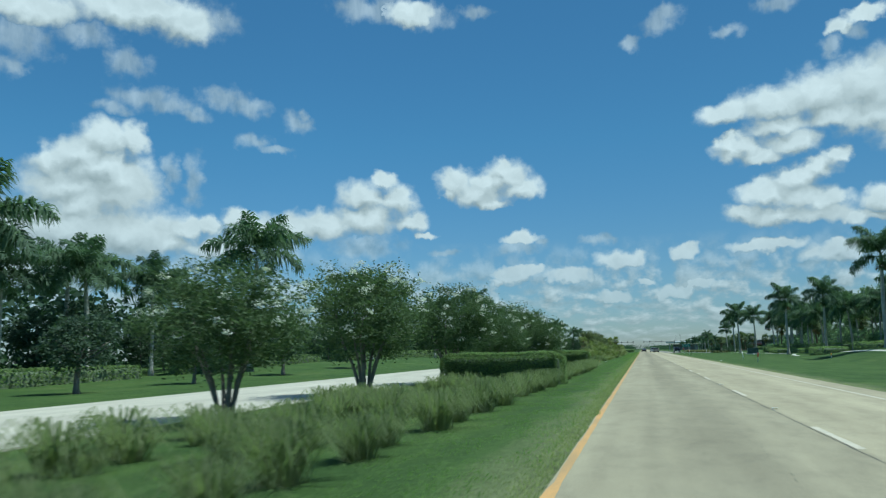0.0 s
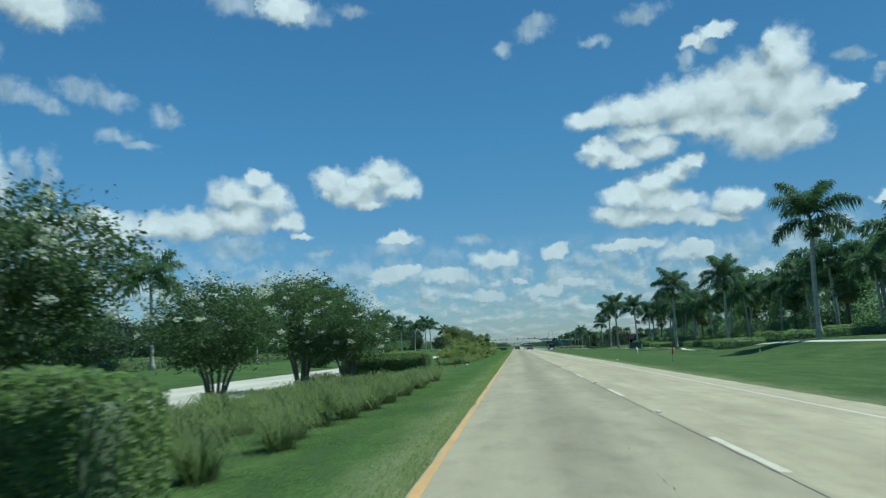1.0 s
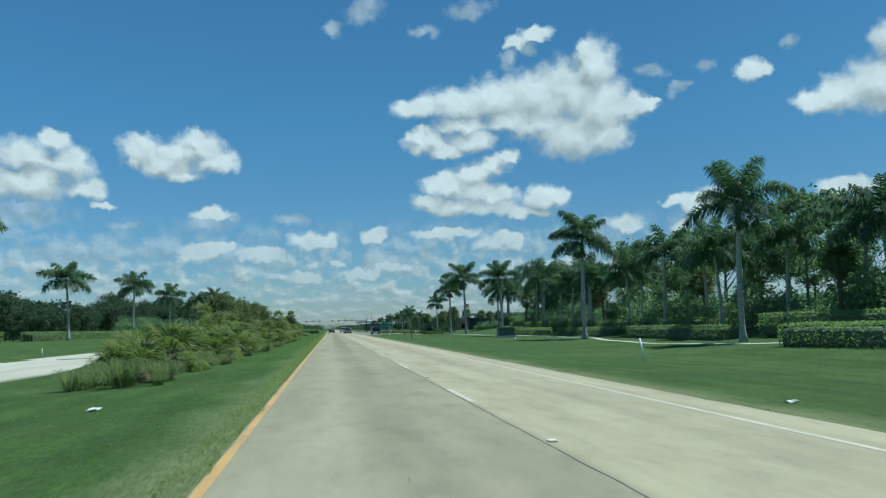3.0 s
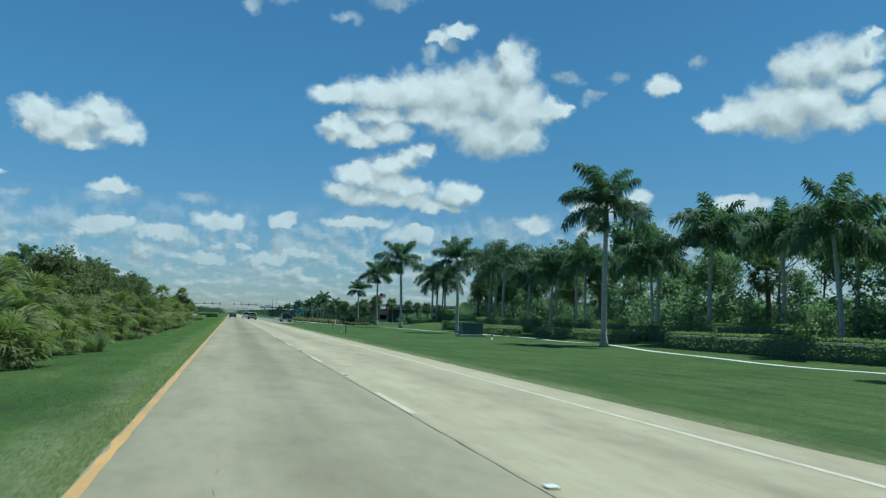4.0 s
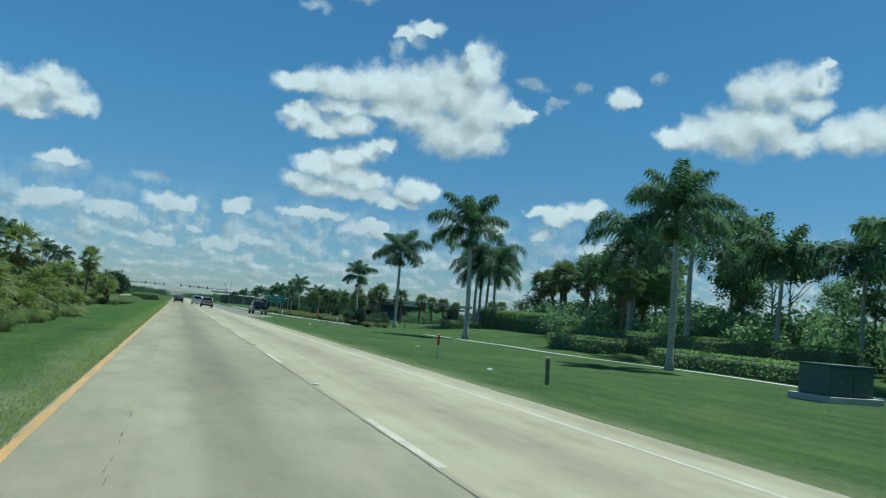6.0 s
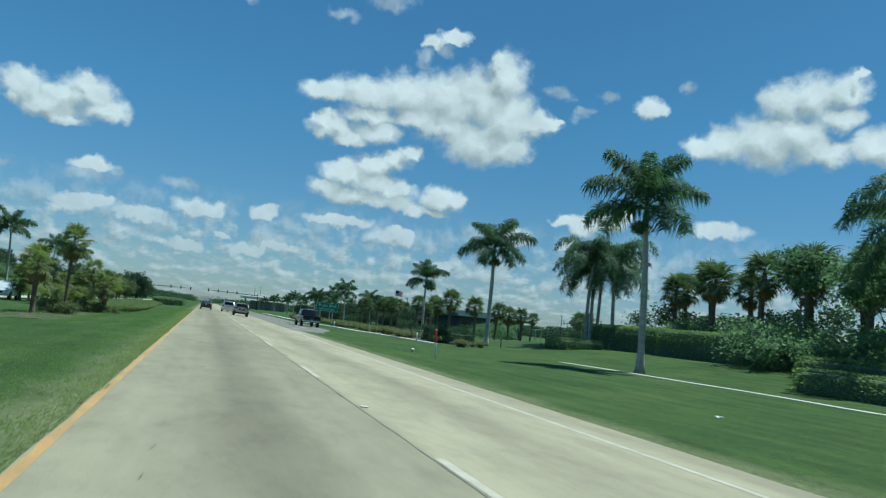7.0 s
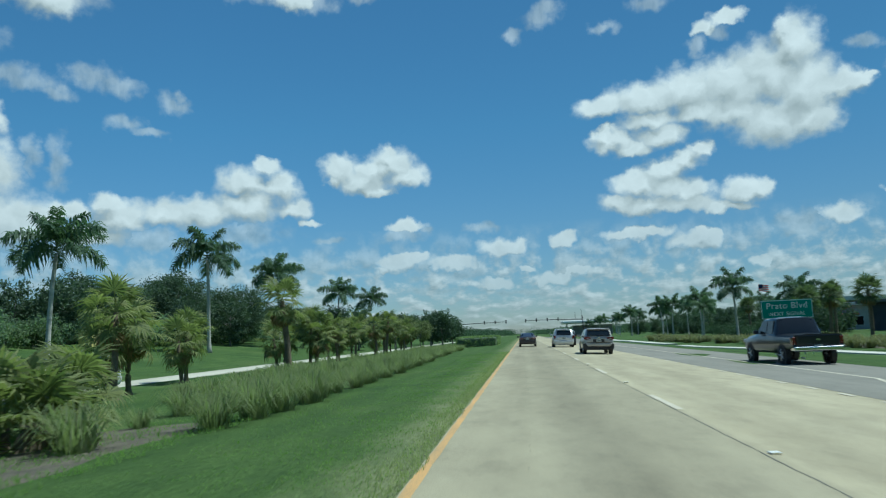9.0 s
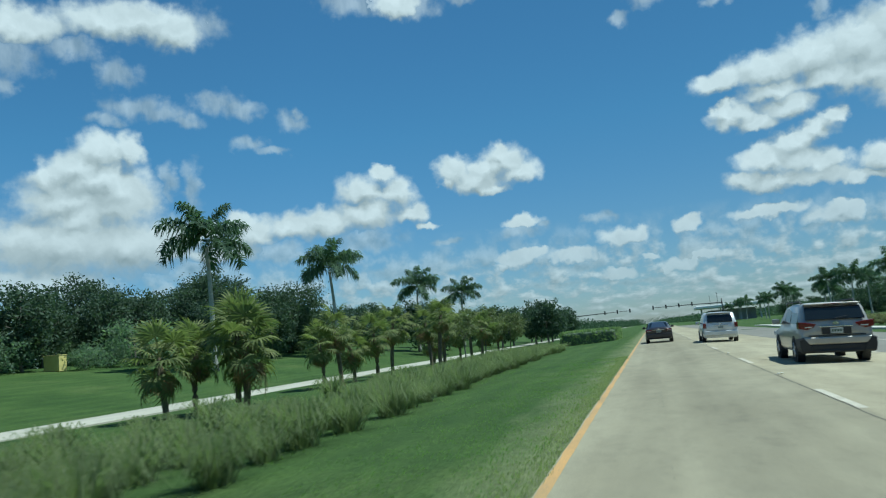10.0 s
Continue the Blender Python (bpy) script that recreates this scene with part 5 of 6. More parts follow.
# ---- paths, signs, posts and buildings on the right ----
STEEL = surface("galvanised steel", (0.30, 0.31, 0.32), (0.48, 0.49, 0.50), 3.0, 40, 0.45, 0.8, 0.1)
DARK_STEEL = surface("dark bronze paint", (0.018, 0.018, 0.019), (0.035, 0.035, 0.036), 2.0, 30, 0.5)
SIGN_GREEN = surface("green sign sheeting", (0.006, 0.17, 0.12), (0.012, 0.24, 0.17), 2.0, 60, 0.4, bump=0.02)
WHITE = surface("white enamel", (0.62, 0.62, 0.60), (0.80, 0.80, 0.78), 2.0, 40, 0.4, bump=0.05)
RED = surface("red plastic", (0.62, 0.05, 0.05), (0.78, 0.08, 0.07), 3.0, 50, 0.5, bump=0.03)
PLASTIC = surface("white plastic", (0.84, 0.84, 0.82), (0.92, 0.92, 0.90), 3.0, 50, 0.5, bump=0.03)
ORANGE = surface("orange plastic", (0.78, 0.34, 0.03), (0.88, 0.45, 0.05), 3.0, 50, 0.5, bump=0.03)
YELLOW = surface("yellow enamel", (0.62, 0.52, 0.18), (0.78, 0.66, 0.26), 2.0, 40, 0.5, bump=0.05)
BOX_GREEN = surface("dark green enamel", (0.060, 0.100, 0.092), (0.090, 0.135, 0.120), 1.5, 40, 0.5, bump=0.05)
WALL = surface("dark grey stucco", (0.045, 0.052, 0.060), (0.085, 0.092, 0.10), 0.7, 25, 0.9)
ROOF = surface("grey standing roof", (0.06, 0.065, 0.07), (0.12, 0.125, 0.13), 0.8, 20, 0.6)
FASCIA = surface("pale fascia board", (0.42, 0.42, 0.41), (0.60, 0.60, 0.58), 1.0, 30, 0.7)
WALL_PALE = surface("weathered pale stucco", (0.26, 0.26, 0.25), (0.40, 0.40, 0.385), 0.7, 25, 0.9)
GLASS = plain("dark window glass", (0.010, 0.013, 0.015), 0.06, 0.0, 0.6)
BRICK_RED = surface("faded red awning", (0.28, 0.05, 0.04), (0.40, 0.09, 0.07), 1.0, 30, 0.8)
ROPE = surface("grey rope", (0.35, 0.34, 0.31), (0.5, 0.49, 0.45), 6.0, 60, 0.9)
WOOD = surface("weathered timber", (0.13, 0.11, 0.085), (0.26, 0.225, 0.18), 2.0, 25, 0.9, stretch=(1, 1, 0.2))


def pathway(name, line, width, label, lift=0.03):
    """Concrete slabs along a polyline, each slab a part with its own joints."""
    path = thing(name, label, "path", kind="structure")
    pts = []
    for (xa, ya), (xb, yb) in zip(line, line[1:]):
        n = max(1, int((yb - ya) / 1.8))
        pts += [(xa + (xb - xa) * k / n, ya + (yb - ya) * k / n) for k in range(n)]
    pts.append(line[-1])
    for (xa, ya), (xb, yb) in zip(pts, pts[1:]):
        w = width / 2
        v = []
        for x, y, s in ((xa, ya + 0.012, -1), (xa, ya + 0.012, 1), (xb, yb - 0.012, 1), (xb, yb - 0.012, -1)):
            v.append((x + s * w, y, land(x + s * w, y) + lift))
        v += [(a, b, c - 0.12) for a, b, c in v]
        q = [(0, 1, 2, 3), (4, 7, 6, 5), (0, 4, 5, 1), (1, 5, 6, 2), (2, 6, 7, 3), (3, 7, 4, 0)]
        part("slab", mesh_of("slab", v, q, CONCRETE), path)
    return path


pathway("pavement", [(23.2, 30), (22.8, 70), (22.3, 100), (22.2, 128), (23.6, 148), (26.6, 163), (27.0, 184), (25.2, 203), (23.7, 212), (22.6, 236)], 0.7, "narrow pale concrete footpath winding across the lawn", 0.025)
pathway("pavement_new", [(18.3, 253.3), (17.6, 257.5), (17.2, 263.0)], 1.1, "freshly poured white concrete path with a gap", 0.07)
pathway("pavement_new", [(17.0, 265.2), (16.4, 273.5), (14.6, 289.0), (13.0, 300), (12.4, 312)], 1.1, "freshly poured white concrete path beside the planting", 0.07)
pathway("pavement_new", [(12.6, 318), (12.4, 345), (12.2, 380)], 1.3, "freshly poured white concrete path beside the planting", 0.12)


def bar(name, a, b, r, material, parent, sides=8, label=""):
    v, q = tube([a, b], [r, r], sides)
    return part(name, mesh_of(name, v, q, material, False), parent, label)


def words(text, size, x, z, y, parent, material, name):
    cu = bpy.data.curves.new(name, "FONT")
    cu.body, cu.size, cu.align_x, cu.align_y, cu.extrude = text, size, "CENTER", "CENTER", 0.004
    cu.space_character = 1.08
    tmp = new("tmp", cu)
    me = bpy.data.meshes.new_from_object(tmp.evaluated_get(bpy.context.evaluated_depsgraph_get()))
    bpy.data.objects.remove(tmp)
    me.materials.append(material)
    # one mesh for each letter: loose pieces that overlap sideways belong together
    bm = bmesh.new()
    bm.from_mesh(me)
    left, groups = set(bm.verts), []
    while left:
        todo, piece = [left.pop()], []
        while todo:
            w = todo.pop()
            piece.append(w)
            for e in w.link_edges:
                o = e.other_vert(w)
                if o in left:
                    left.remove(o)
                    todo.append(o)
        groups.append([min(w.co.x for w in piece), max(w.co.x for w in piece), piece])
    groups.sort(key=lambda q: q[0])
    letters = []
    for a, b, piece in groups:
        if letters and a < letters[-1][1] - 0.002:
            letters[-1][1] = max(b, letters[-1][1])
            letters[-1][2] += piece
        else:
            letters.append([a, b, piece])
    for a, b, piece in letters:
        index = {w: i for i, w in enumerate(piece)}
        faces_of = {f for w in piece for f in w.link_faces}
        part(name, mesh_of(name, [w.co for w in piece], sorted([index[w] for w in f.verts] for f in faces_of), material), parent, at=pose(x, y, z, 90, 0, 0))
    bm.free()


# green guide sign on two posts
sign = thing("road_sign", "green guide sign with white lettering on two steel posts", "road sign", at=pose(12.45, 282.5, land(12.45, 282.5)))
part("panel", soft_box("panel", -1.42, -0.03, 2.05, 1.42, 0.03, 3.12, SIGN_GREEN, 0.02), sign)
for x0, x1, z0, z1 in ((-1.40, 1.40, 3.075, 3.10), (-1.40, 1.40, 2.07, 2.095), (-1.40, -1.375, 2.095, 3.075), (1.375, 1.40, 2.095, 3.075)):
    v, q = box(x0, -0.036, z0, x1, -0.031, z1)
    part("border", mesh_of("border", v, q, WHITE), sign, "white border strip")
words("Prato Blvd", 0.50, 0, 2.78, -0.034, sign, WHITE, "letter")
words("NEXT SIGNAL", 0.30, 0, 2.32, -0.034, sign, WHITE, "letter")
for x in (-0.8, 0.8):
    bar("post", (x, 0.07, -0.2), (x, 0.07, 3.0), 0.05, STEEL, sign)


def marker(x, y, height, top, label, lean=3.0):
    """Slim plastic marker post with a coloured sleeve."""
    m = thing("marker_post", label, "marker post", "marker posts", pose(x, y, land(x, y) - 0.05, lean, lean * 0.6, 0))
    v, q = tube([(0, 0, 0), (0, 0, height * 0.55), (0, 0, height)], [0.046, 0.046, 0.043], 10)
    part("post", mesh_of("post", v, q, PLASTIC, True), m)
    if top is not None:
        v, q = tube([(0, 0, height * 0.58), (0, 0, height * 0.97), (0, 0, height * 1.02)], [0.055, 0.055, 0.03], 10)
        part("sleeve", mesh_of("sleeve", v, q, top, True), m, "coloured sleeve")
    return m


marker(8.8, 84.6, 1.05, RED, "leaning white marker post with a red sleeve", 7)
marker(10.8, 112.5, 1.1, None, "leaning white marker post on the lawn", -9)
marker(8.1, 190.8, 1.1, RED, "white marker post with a red sleeve", 0)
marker(8.5, 222.0, 1.5, RED, "tall white marker post with a red sleeve", -4)
marker(17.5, 92.0, 0.7, ORANGE, "short post with an orange-yellow cap", 0)
marker(17.2, 256.0, 0.9, None, "plain white marker post by the new path", 0)
marker(13.5, 282.0, 1.0, None, "plain white marker post by the new path", 0)
marker(-27.0, 150.0, 0.8, None, "plain white marker post beyond the oncoming road", 0)
flagpost = thing("utility_flag", "orange utility marker plate in the median grass", "marker", at=pose(-7.6, 86.6, land(-7.6, 86.6) - 0.05) @ Matrix.Scale(0.62, 4))
bar("stake", (0, 0, 0), (0, 0, 0.5), 0.02, STEEL, flagpost)
part("plate", soft_box("plate", -0.09, -0.03, 0.24, 0.09, 0.0, 0.62, ORANGE, 0.01), flagpost)

# hydrant
hyd = thing("fire_hydrant", "white and yellow fire hydrant on the lawn", "hydrant", at=pose(8.75, 227.1, land(8.75, 227.1) - 0.02) @ Matrix.Scale(0.54, 4))
v, q = tube([(0, 0, 0), (0, 0, 0.06), (0, 0, 0.07), (0, 0, 0.30), (0, 0, 0.32), (0, 0, 0.36)], [0.15, 0.15, 0.10, 0.10, 0.13, 0.13], 14)
part("barrel", mesh_of("barrel", v, q, YELLOW, True), hyd)
v, q = tube([(0, 0, 0.36), (0, 0, 0.39), (0, 0, 0.43), (0, 0, 0.49), (0, 0, 0.52), (0, 0, 0.54)], [0.21, 0.23, 0.16, 0.13, 0.07, 0.02], 14)
part("bonnet", mesh_of("bonnet", v, q, WHITE, True), hyd, "white domed bonnet with a wide brim")
for a in (0, 120, 240):
    v, q = tube([(0.08, 0, 0.24), (0.19, 0, 0.24), (0.2, 0, 0.24)], [0.055, 0.06, 0.01], 10)
    part("outlet", mesh_of("outlet", v, q, WHITE if a == 0 else YELLOW, True), hyd, at=pose(0, 0, 0, 0, 0, a + 170))

# transformer cabinet on its slab
cab = thing("utility_cabinet", "dark green utility cabinet on a concrete slab", "utility cabinet", at=pose(21.4, 182.6, land(21.4, 182.6)))
part("slab", soft_box("slab", -1.35, -1.0, -0.1, 1.35, 1.0, 0.24, CONCRETE, 0.02), cab, "pale concrete slab")
part("body", soft_box("body", -1.1, -0.75, 0.24, 1.1, 0.75, 1.35, BOX_GREEN, 0.04), cab)
part("lid", soft_box("lid", -1.14, -0.79, 1.35, 1.14, 0.79, 1.42, BOX_GREEN, 0.02), cab)
for x in (-0.55, 0.55):
    d = part("door", soft_box("door", x - 0.5, -0.775, 0.30, x + 0.5, -0.75, 1.3, BOX_GREEN, 0.01), cab)
    part("handle", soft_box("handle", x - 0.03, -0.80, 0.7, x + 0.03, -0.776, 0.85, STEEL, 0.008), d, "steel latch")
# yellow kiosk box across the road
yb = thing("utility_cabinet", "pale yellow utility box on the far lawn", "utility cabinet", at=pose(-49.5, 314, land(-49.5, 314) - 0.03) @ Matrix.Scale(0.85, 4))
part("body", soft_box("body", -0.9, -0.5, 0.0, 0.9, 0.5, 1.5, YELLOW, 0.05), yb)
part("lid", soft_box("lid", -0.94, -0.54, 1.5, 0.94, 0.54, 1.57, YELLOW, 0.03), yb, "pale cap")

# reflective studs between the dashes
for i in range(-2, 30):
    y = 11.62 + 12.0 * i + 7.1
    st = thing("road_stud", "small reflective stud on the lane line", "road stud", "road studs", pose(0.03, y, 0.004))
    part("base", soft_box("base", -0.06, -0.06, 0.0, 0.06, 0.06, 0.018, WHITE, 0.008), st)
    part("lens", soft_box("lens", -0.045, -0.063, 0.005, 0.045, -0.045, 0.015, YELLOW, 0.003), st, "amber reflector")
# litter on the lawn
for x, y, s, a in ((6.2, 95.2, 0.12, 20), (8.4, 185.8, 0.11, 50), (-7.4, 98.0, 0.12, 0), (11.8, 205.0, 0.1, 70)):
    bm = bmesh.new()
    bmesh.ops.create_grid(bm, x_segments=4, y_segments=3, size=s)
    for w in bm.verts:
        w.co.z = 0.5 * s * noise.noise((w.co.x * 9 / s * 0.2, w.co.y * 9 / s * 0.2, x)) + 0.25 * s
    bmesh.ops.solidify(bm, geom=bm.faces[:], thickness=0.004)
    me = bpy.data.meshes.new("litter")
    bm.to_mesh(me)
    bm.free()
    me.materials.append(WHITE)
    thing("litter", "crumpled scrap of white paper on the grass", "litter", "scraps", pose(x, y, land(x, y) + 0.01, 0, 0, a), me)

# low dark pavilion behind the shrubs
hall = thing("pavilion", "low dark building with a flat overhanging roof", "building", at=pose(50.8, 341, land(52, 342), 0, 0, 12))
part("wall", soft_box("wall", 0, 0, -0.3, 17.2, 13, 4.0, WALL, 0.03), hall)
part("roof", soft_box("roof", -1.2, -1.3, 4.0, 18.4, 14, 4.45, ROOF, 0.05), hall)
part("fascia", soft_box("fascia", -1.25, -1.36, 4.12, 9.5, -1.30, 4.65, FASCIA, 0.01), hall, "pale fascia over the entrance")
for k in range(4):
    w = part("window", soft_box("window", 0.6 + 4.1 * k, -0.05, 0.9, 3.2 + 4.1 * k, 0.02, 2.7, ROOF, 0.02), hall)
    part("pane", soft_box("pane", 0.7 + 4.1 * k, -0.07, 1.0, 3.1 + 4.1 * k, -0.045, 2.6, GLASS, 0.005), w)
for k in range(3):
    bar("post", (19.0 + 1.6 * k, -0.5, -0.3), (19.0 + 1.6 * k, -0.5, 2.8), 0.07, FASCIA, hall)
part("pergola", soft_box("pergola", 18.6, -0.8, 2.75, 22.6, 2.5, 2.9, FASCIA, 0.02), hall, "pale pergola beam")
# shop with a red awning behind the palms
shop = thing("shop", "long low shop with a pale roof edge and red awning", "building", at=pose(43, 372, land(44, 372)))
part("wall", soft_box("wall", 0, 0, -0.3, 18, 14, 4.2, WALL_PALE, 0.03), shop)
part("roof", soft_box("roof", -0.8, -0.9, 4.2, 18.8, 14.8, 4.7, FASCIA, 0.04), shop)
part("awning", soft_box("awning", 2, -1.5, 2.5, 11, -0.02, 2.85, BRICK_RED, 0.04), shop, "faded red awning")
for k in range(4):
    w = part("window", soft_box("window", 1.5 + 4.0 * k, -0.05, 0.7, 4.3 + 4.0 * k, 0.02, 2.4, FASCIA, 0.02), shop)
    part("pane", soft_box("pane", 1.6 + 4.0 * k, -0.07, 0.8, 4.2 + 4.0 * k, -0.045, 2.3, GLASS, 0.005), w)
deck = thing("canopy", "long pale flat canopy on columns behind the palms", "building", at=pose(62, 420, land(70, 420)))
part("roof", soft_box("roof", 0, 0, 6.2, 40, 16, 7.2, FASCIA, 0.06), deck)
for k in range(6):
    for j in (1, 15):
        part("column", soft_box("column", 2 + 7.2 * k - 0.25, j - 0.25, -0.4, 2 + 7.2 * k + 0.25, j + 0.25, 6.2, FASCIA, 0.03), deck)
part("wall", soft_box("wall", 4, 8, -0.4, 38, 14, 6.2, WALL_PALE, 0.03), deck)
station = thing("filling_station", "distant white curved canopy beside the junction", "building", at=pose(14, 560, -0.3))
part("roof", soft_box("roof", 0, 0, 5.0, 26, 14, 6.3, WHITE, 0.5, 3), station)
for k in range(4):
    part("column", soft_box("column", 2 + 7 * k, 5, -0.3, 2.6 + 7 * k, 5.6, 5.0, FASCIA, 0.03), station)
part("kiosk", soft_box("kiosk", 5, 8, -0.3, 22, 13.5, 4.2, WALL_PALE, 0.03), station)

# flag
fl = thing("flagpole", "tall flagpole with a striped flag in the wind", "flagpole", at=pose(66, 462, -0.3))
v, q = tube([(0, 0, 0), (0, 0, 7), (0, 0, 13.2)], [0.11, 0.09, 0.05], 8)
part("pole", mesh_of("pole", v, q, STEEL, True), fl)
STRIPE = [RED, WHITE]
for k in range(7):
    vs, qs = [], []
    for i in range(9):
        for z in (0, 1):
            vs.append((0.08 + 0.36 * i, 0.25 * math.sin(i * 0.9) * i / 8, 12.9 - 0.28 * (k + z) - 0.05 * i))
        if i:
            a = 2 * (i - 1)
            qs.append((a, a + 1, a + 3, a + 2))
    part("stripe", mesh_of("stripe", vs, qs, STRIPE[k % 2]), fl)
part("canton", soft_box("canton", 0.1, -0.07, 11.75, 1.3, -0.04, 12.85, plain("navy cloth", (0.02, 0.03, 0.09), 0.8), 0.01), fl, "dark blue corner field")

# rope barrier round the works beside the palm
fence = thing("rope_fence", "timber posts with a sagging rope round the roadworks", "fence", at=pose(21, 262, land(21, 262)))
ends = [(-1.6, 4.0), (1.4, 2.0), (4.0, -0.5), (6.2, -3.0)]
for x, y in ends:
    v, q = tube([(x, y, -0.3), (x, y, 1.25)], [0.07, 0.06], 8)
    part("post", mesh_of("post", v, q, WOOD, False), fence)
for (xa, ya), (xb, yb) in zip(ends, ends[1:]):
    pts = [(xa + (xb - xa) * u, ya + (yb - ya) * u, 1.05 - 0.55 * u * (1 - u)) for u in (0, 0.25, 0.5, 0.75, 1)]
    v, q = tube(pts, [0.02] * 5, 5)
    part("rope", mesh_of("rope", v, q, ROPE), fence)
stake = thing("timber_stake", "short tan timber stake standing in the mown grass", "stake", at=pose(8.1, 180.8, land(8.1, 180.8) - 0.1, 2, -3, 0))
part("shaft", soft_box("shaft", -0.05, -0.05, 0, 0.05, 0.05, 0.88, WOOD, 0.012), stake)
part("cap", soft_box("cap", -0.055, -0.055, 0.86, 0.055, 0.055, 0.92, FASCIA, 0.01), stake, "pale weathered cap")
valve = thing("valve_marker", "small white valve marker with a black cap on the grass", "marker", at=pose(20.3, 173.0, land(20.3, 173.0) - 0.05))
v, q = tube([(0, 0, 0), (0, 0, 0.10), (0, 0, 0.12), (0, 0, 0.34)], [0.14, 0.13, 0.07, 0.07], 12)
part("base", mesh_of("base", v, q, PLASTIC, True), valve)
v, q = tube([(0, 0, 0.33), (0, 0, 0.44), (0, 0, 0.47)], [0.11, 0.11, 0.05], 12)
part("cap", mesh_of("cap", v, q, DARK_STEEL, True), valve, "black cap")
post = thing("timber_post", "tall weathered timber post by the new path", "post", at=pose(19.2, 258.5, land(19.2, 258.5) - 0.1))
v, q = tube([(0, 0, 0), (0.03, 0, 2.6)], [0.10, 0.09], 8)
part("shaft", mesh_of("shaft", v, q, WOOD), post)
for k, (x, y, hgt) in enumerate(((74, 338, 6.5), (88, 345, 6.5), (92, 350, 5.0), (41, 350, 7.0), (44, 356, 7.5), (46, 362, 7.5), (22.5, 600, 11), (25.5, 600, 12))):
    p_ = thing("lamp_post", "plain dark lamp post beyond the shrubs", "lamp post", "lamp posts", pose(x, y, land(x, y) - 0.1))
    v, q = tube([(0, 0, 0), (0, 0, hgt)], [0.11, 0.07], 8)
    part("pole", mesh_of("pole", v, q, DARK_STEEL), p_)
    part("head", soft_box("head", -0.5, -0.12, hgt - 0.02, 0.12, 0.12, hgt + 0.1, DARK_STEEL, 0.03), p_)


# ---- signals over the junction ----
def signal_mast(x, y, reach, heads, label):
    m = thing("traffic_signal", label, "traffic light", "junction signals", pose(x, y, -0.3))
    v, q = tube([(0, 0, 0), (0, 0, 6.6)], [0.2, 0.15], 10)
    part("pole", mesh_of("pole", v, q, DARK_STEEL, True), m)
    v, q = tube([(0, 0, 5.5), (reach * 0.5, 0, 5.75), (reach, 0, 5.85)], [0.14, 0.11, 0.06], 8)
    part("arm", mesh_of("arm", v, q, DARK_STEEL, True), m)
    for k in range(heads):
        hx = reach * (1.0 - 0.19 * k)
        h = part("signal_head", soft_box("signal_head", hx - 0.2, -0.38, 5.3, hx + 0.2, -0.12, 6.4, DARK_STEEL, 0.03), m)
        for j, z in enumerate((5.5, 5.85, 6.2)):
            v, q = tube([(hx, -0.40, z), (hx, -0.385, z)], [0.13, 0.13], 12)
            part("lens", mesh_of("lens", v, q, GLASS), h)


signal_mast(16.5, 480, -18.2, 4, "dark signal mast reaching over the lanes ahead")
signal_mast(-27.0, 486, 18.8, 3, "dark signal mast over the oncoming lanes")

# flower and grass mounds behind the new path
MOUND = foliage("tan ornamental grass", (0.095, 0.110, 0.055), (0.22, 0.215, 0.115), 0.4, 0.8)
mound = tuft_mesh("tuft", 0.72, 1.05, 130, 321, MOUND, 0.02)
for i in range(125):
    y = 252 + 95 * i / 125
    y += r_.uniform(-3, 3)
    x = 19.4 - 0.055 * (y - 250) + r_.uniform(0.2, 4.2)
    thing("ornamental_clump", "tan feathery grass clump behind the new path", "grass clump", "tan grasses", pose(x, y, land(x, y) - 0.03, 0, 0, r_.uniform(0, 360)) @ Matrix.Scale(r_.uniform(0.6, 1.45), 4), mound)
# mulch beds
for x0, x1, y0, y1, lab in ((-13.2, -8.8, 227, 254, "bare brown mulch bed under the median palms"), (18.5, 24.5, 256, 300, "mulched bed behind the new path")):
    n, vs, qs = int((y1 - y0) / 1.5), [], []
    for j in range(n + 1):
        y = y0 + (y1 - y0) * j / n
        a, b = x0 + edge_wobble(y, x0, 0.5), x1 + edge_wobble(y, x1, 0.5)
        if j in (0, n):
            a, b = a + (b - a) * 0.25, b - (b - a) * 0.25
        for i in range(6):
            x = a + (b - a) * i / 5
            vs.append((x, y, land(x, y) + (0.03 if 0 < i < 5 else -0.03)))
        if j:
            qs += [((j - 1) * 6 + i, (j - 1) * 6 + i + 1, j * 6 + i + 1, j * 6 + i) for i in range(5)]
    thing("ground_bed", lab, "planting bed", data=mesh_of("ground_bed", vs, qs, SOIL, True), kind="structure")

# ---- vehicles ----
TYRE = surface("tyre rubber", (0.012, 0.012, 0.012), (0.026, 0.026, 0.025), 4.0, 50, 0.85)
RIM = surface("alloy", (0.34, 0.34, 0.35), (0.52, 0.52, 0.53), 4.0, 50, 0.3, 0.9, 0.05)
TRIM = surface("black plastic trim", (0.014, 0.014, 0.015), (0.030, 0.030, 0.031), 4.0, 60, 0.6)
CHROME = plain("chrome", (0.75, 0.75, 0.76), 0.12, 1.0)
LAMP_RED = plain("red tail lamp lens", (0.13, 0.006, 0.009), 0.12, 0.0, 0.6, 0.5)
LAMP_CLEAR = plain("clear lamp lens", (0.62, 0.62, 0.62), 0.1, 0.0, 0.6, 0.5)
PLATE = plain("pale licence plate", (0.50, 0.52, 0.50), 0.5)
PLATE_BAR = plain("plate characters", (0.05, 0.09, 0.06), 0.6)


def paint(name, colour, metal=0.55):
    return plain(name, colour, 0.32, metal, 0.5, 0.6)


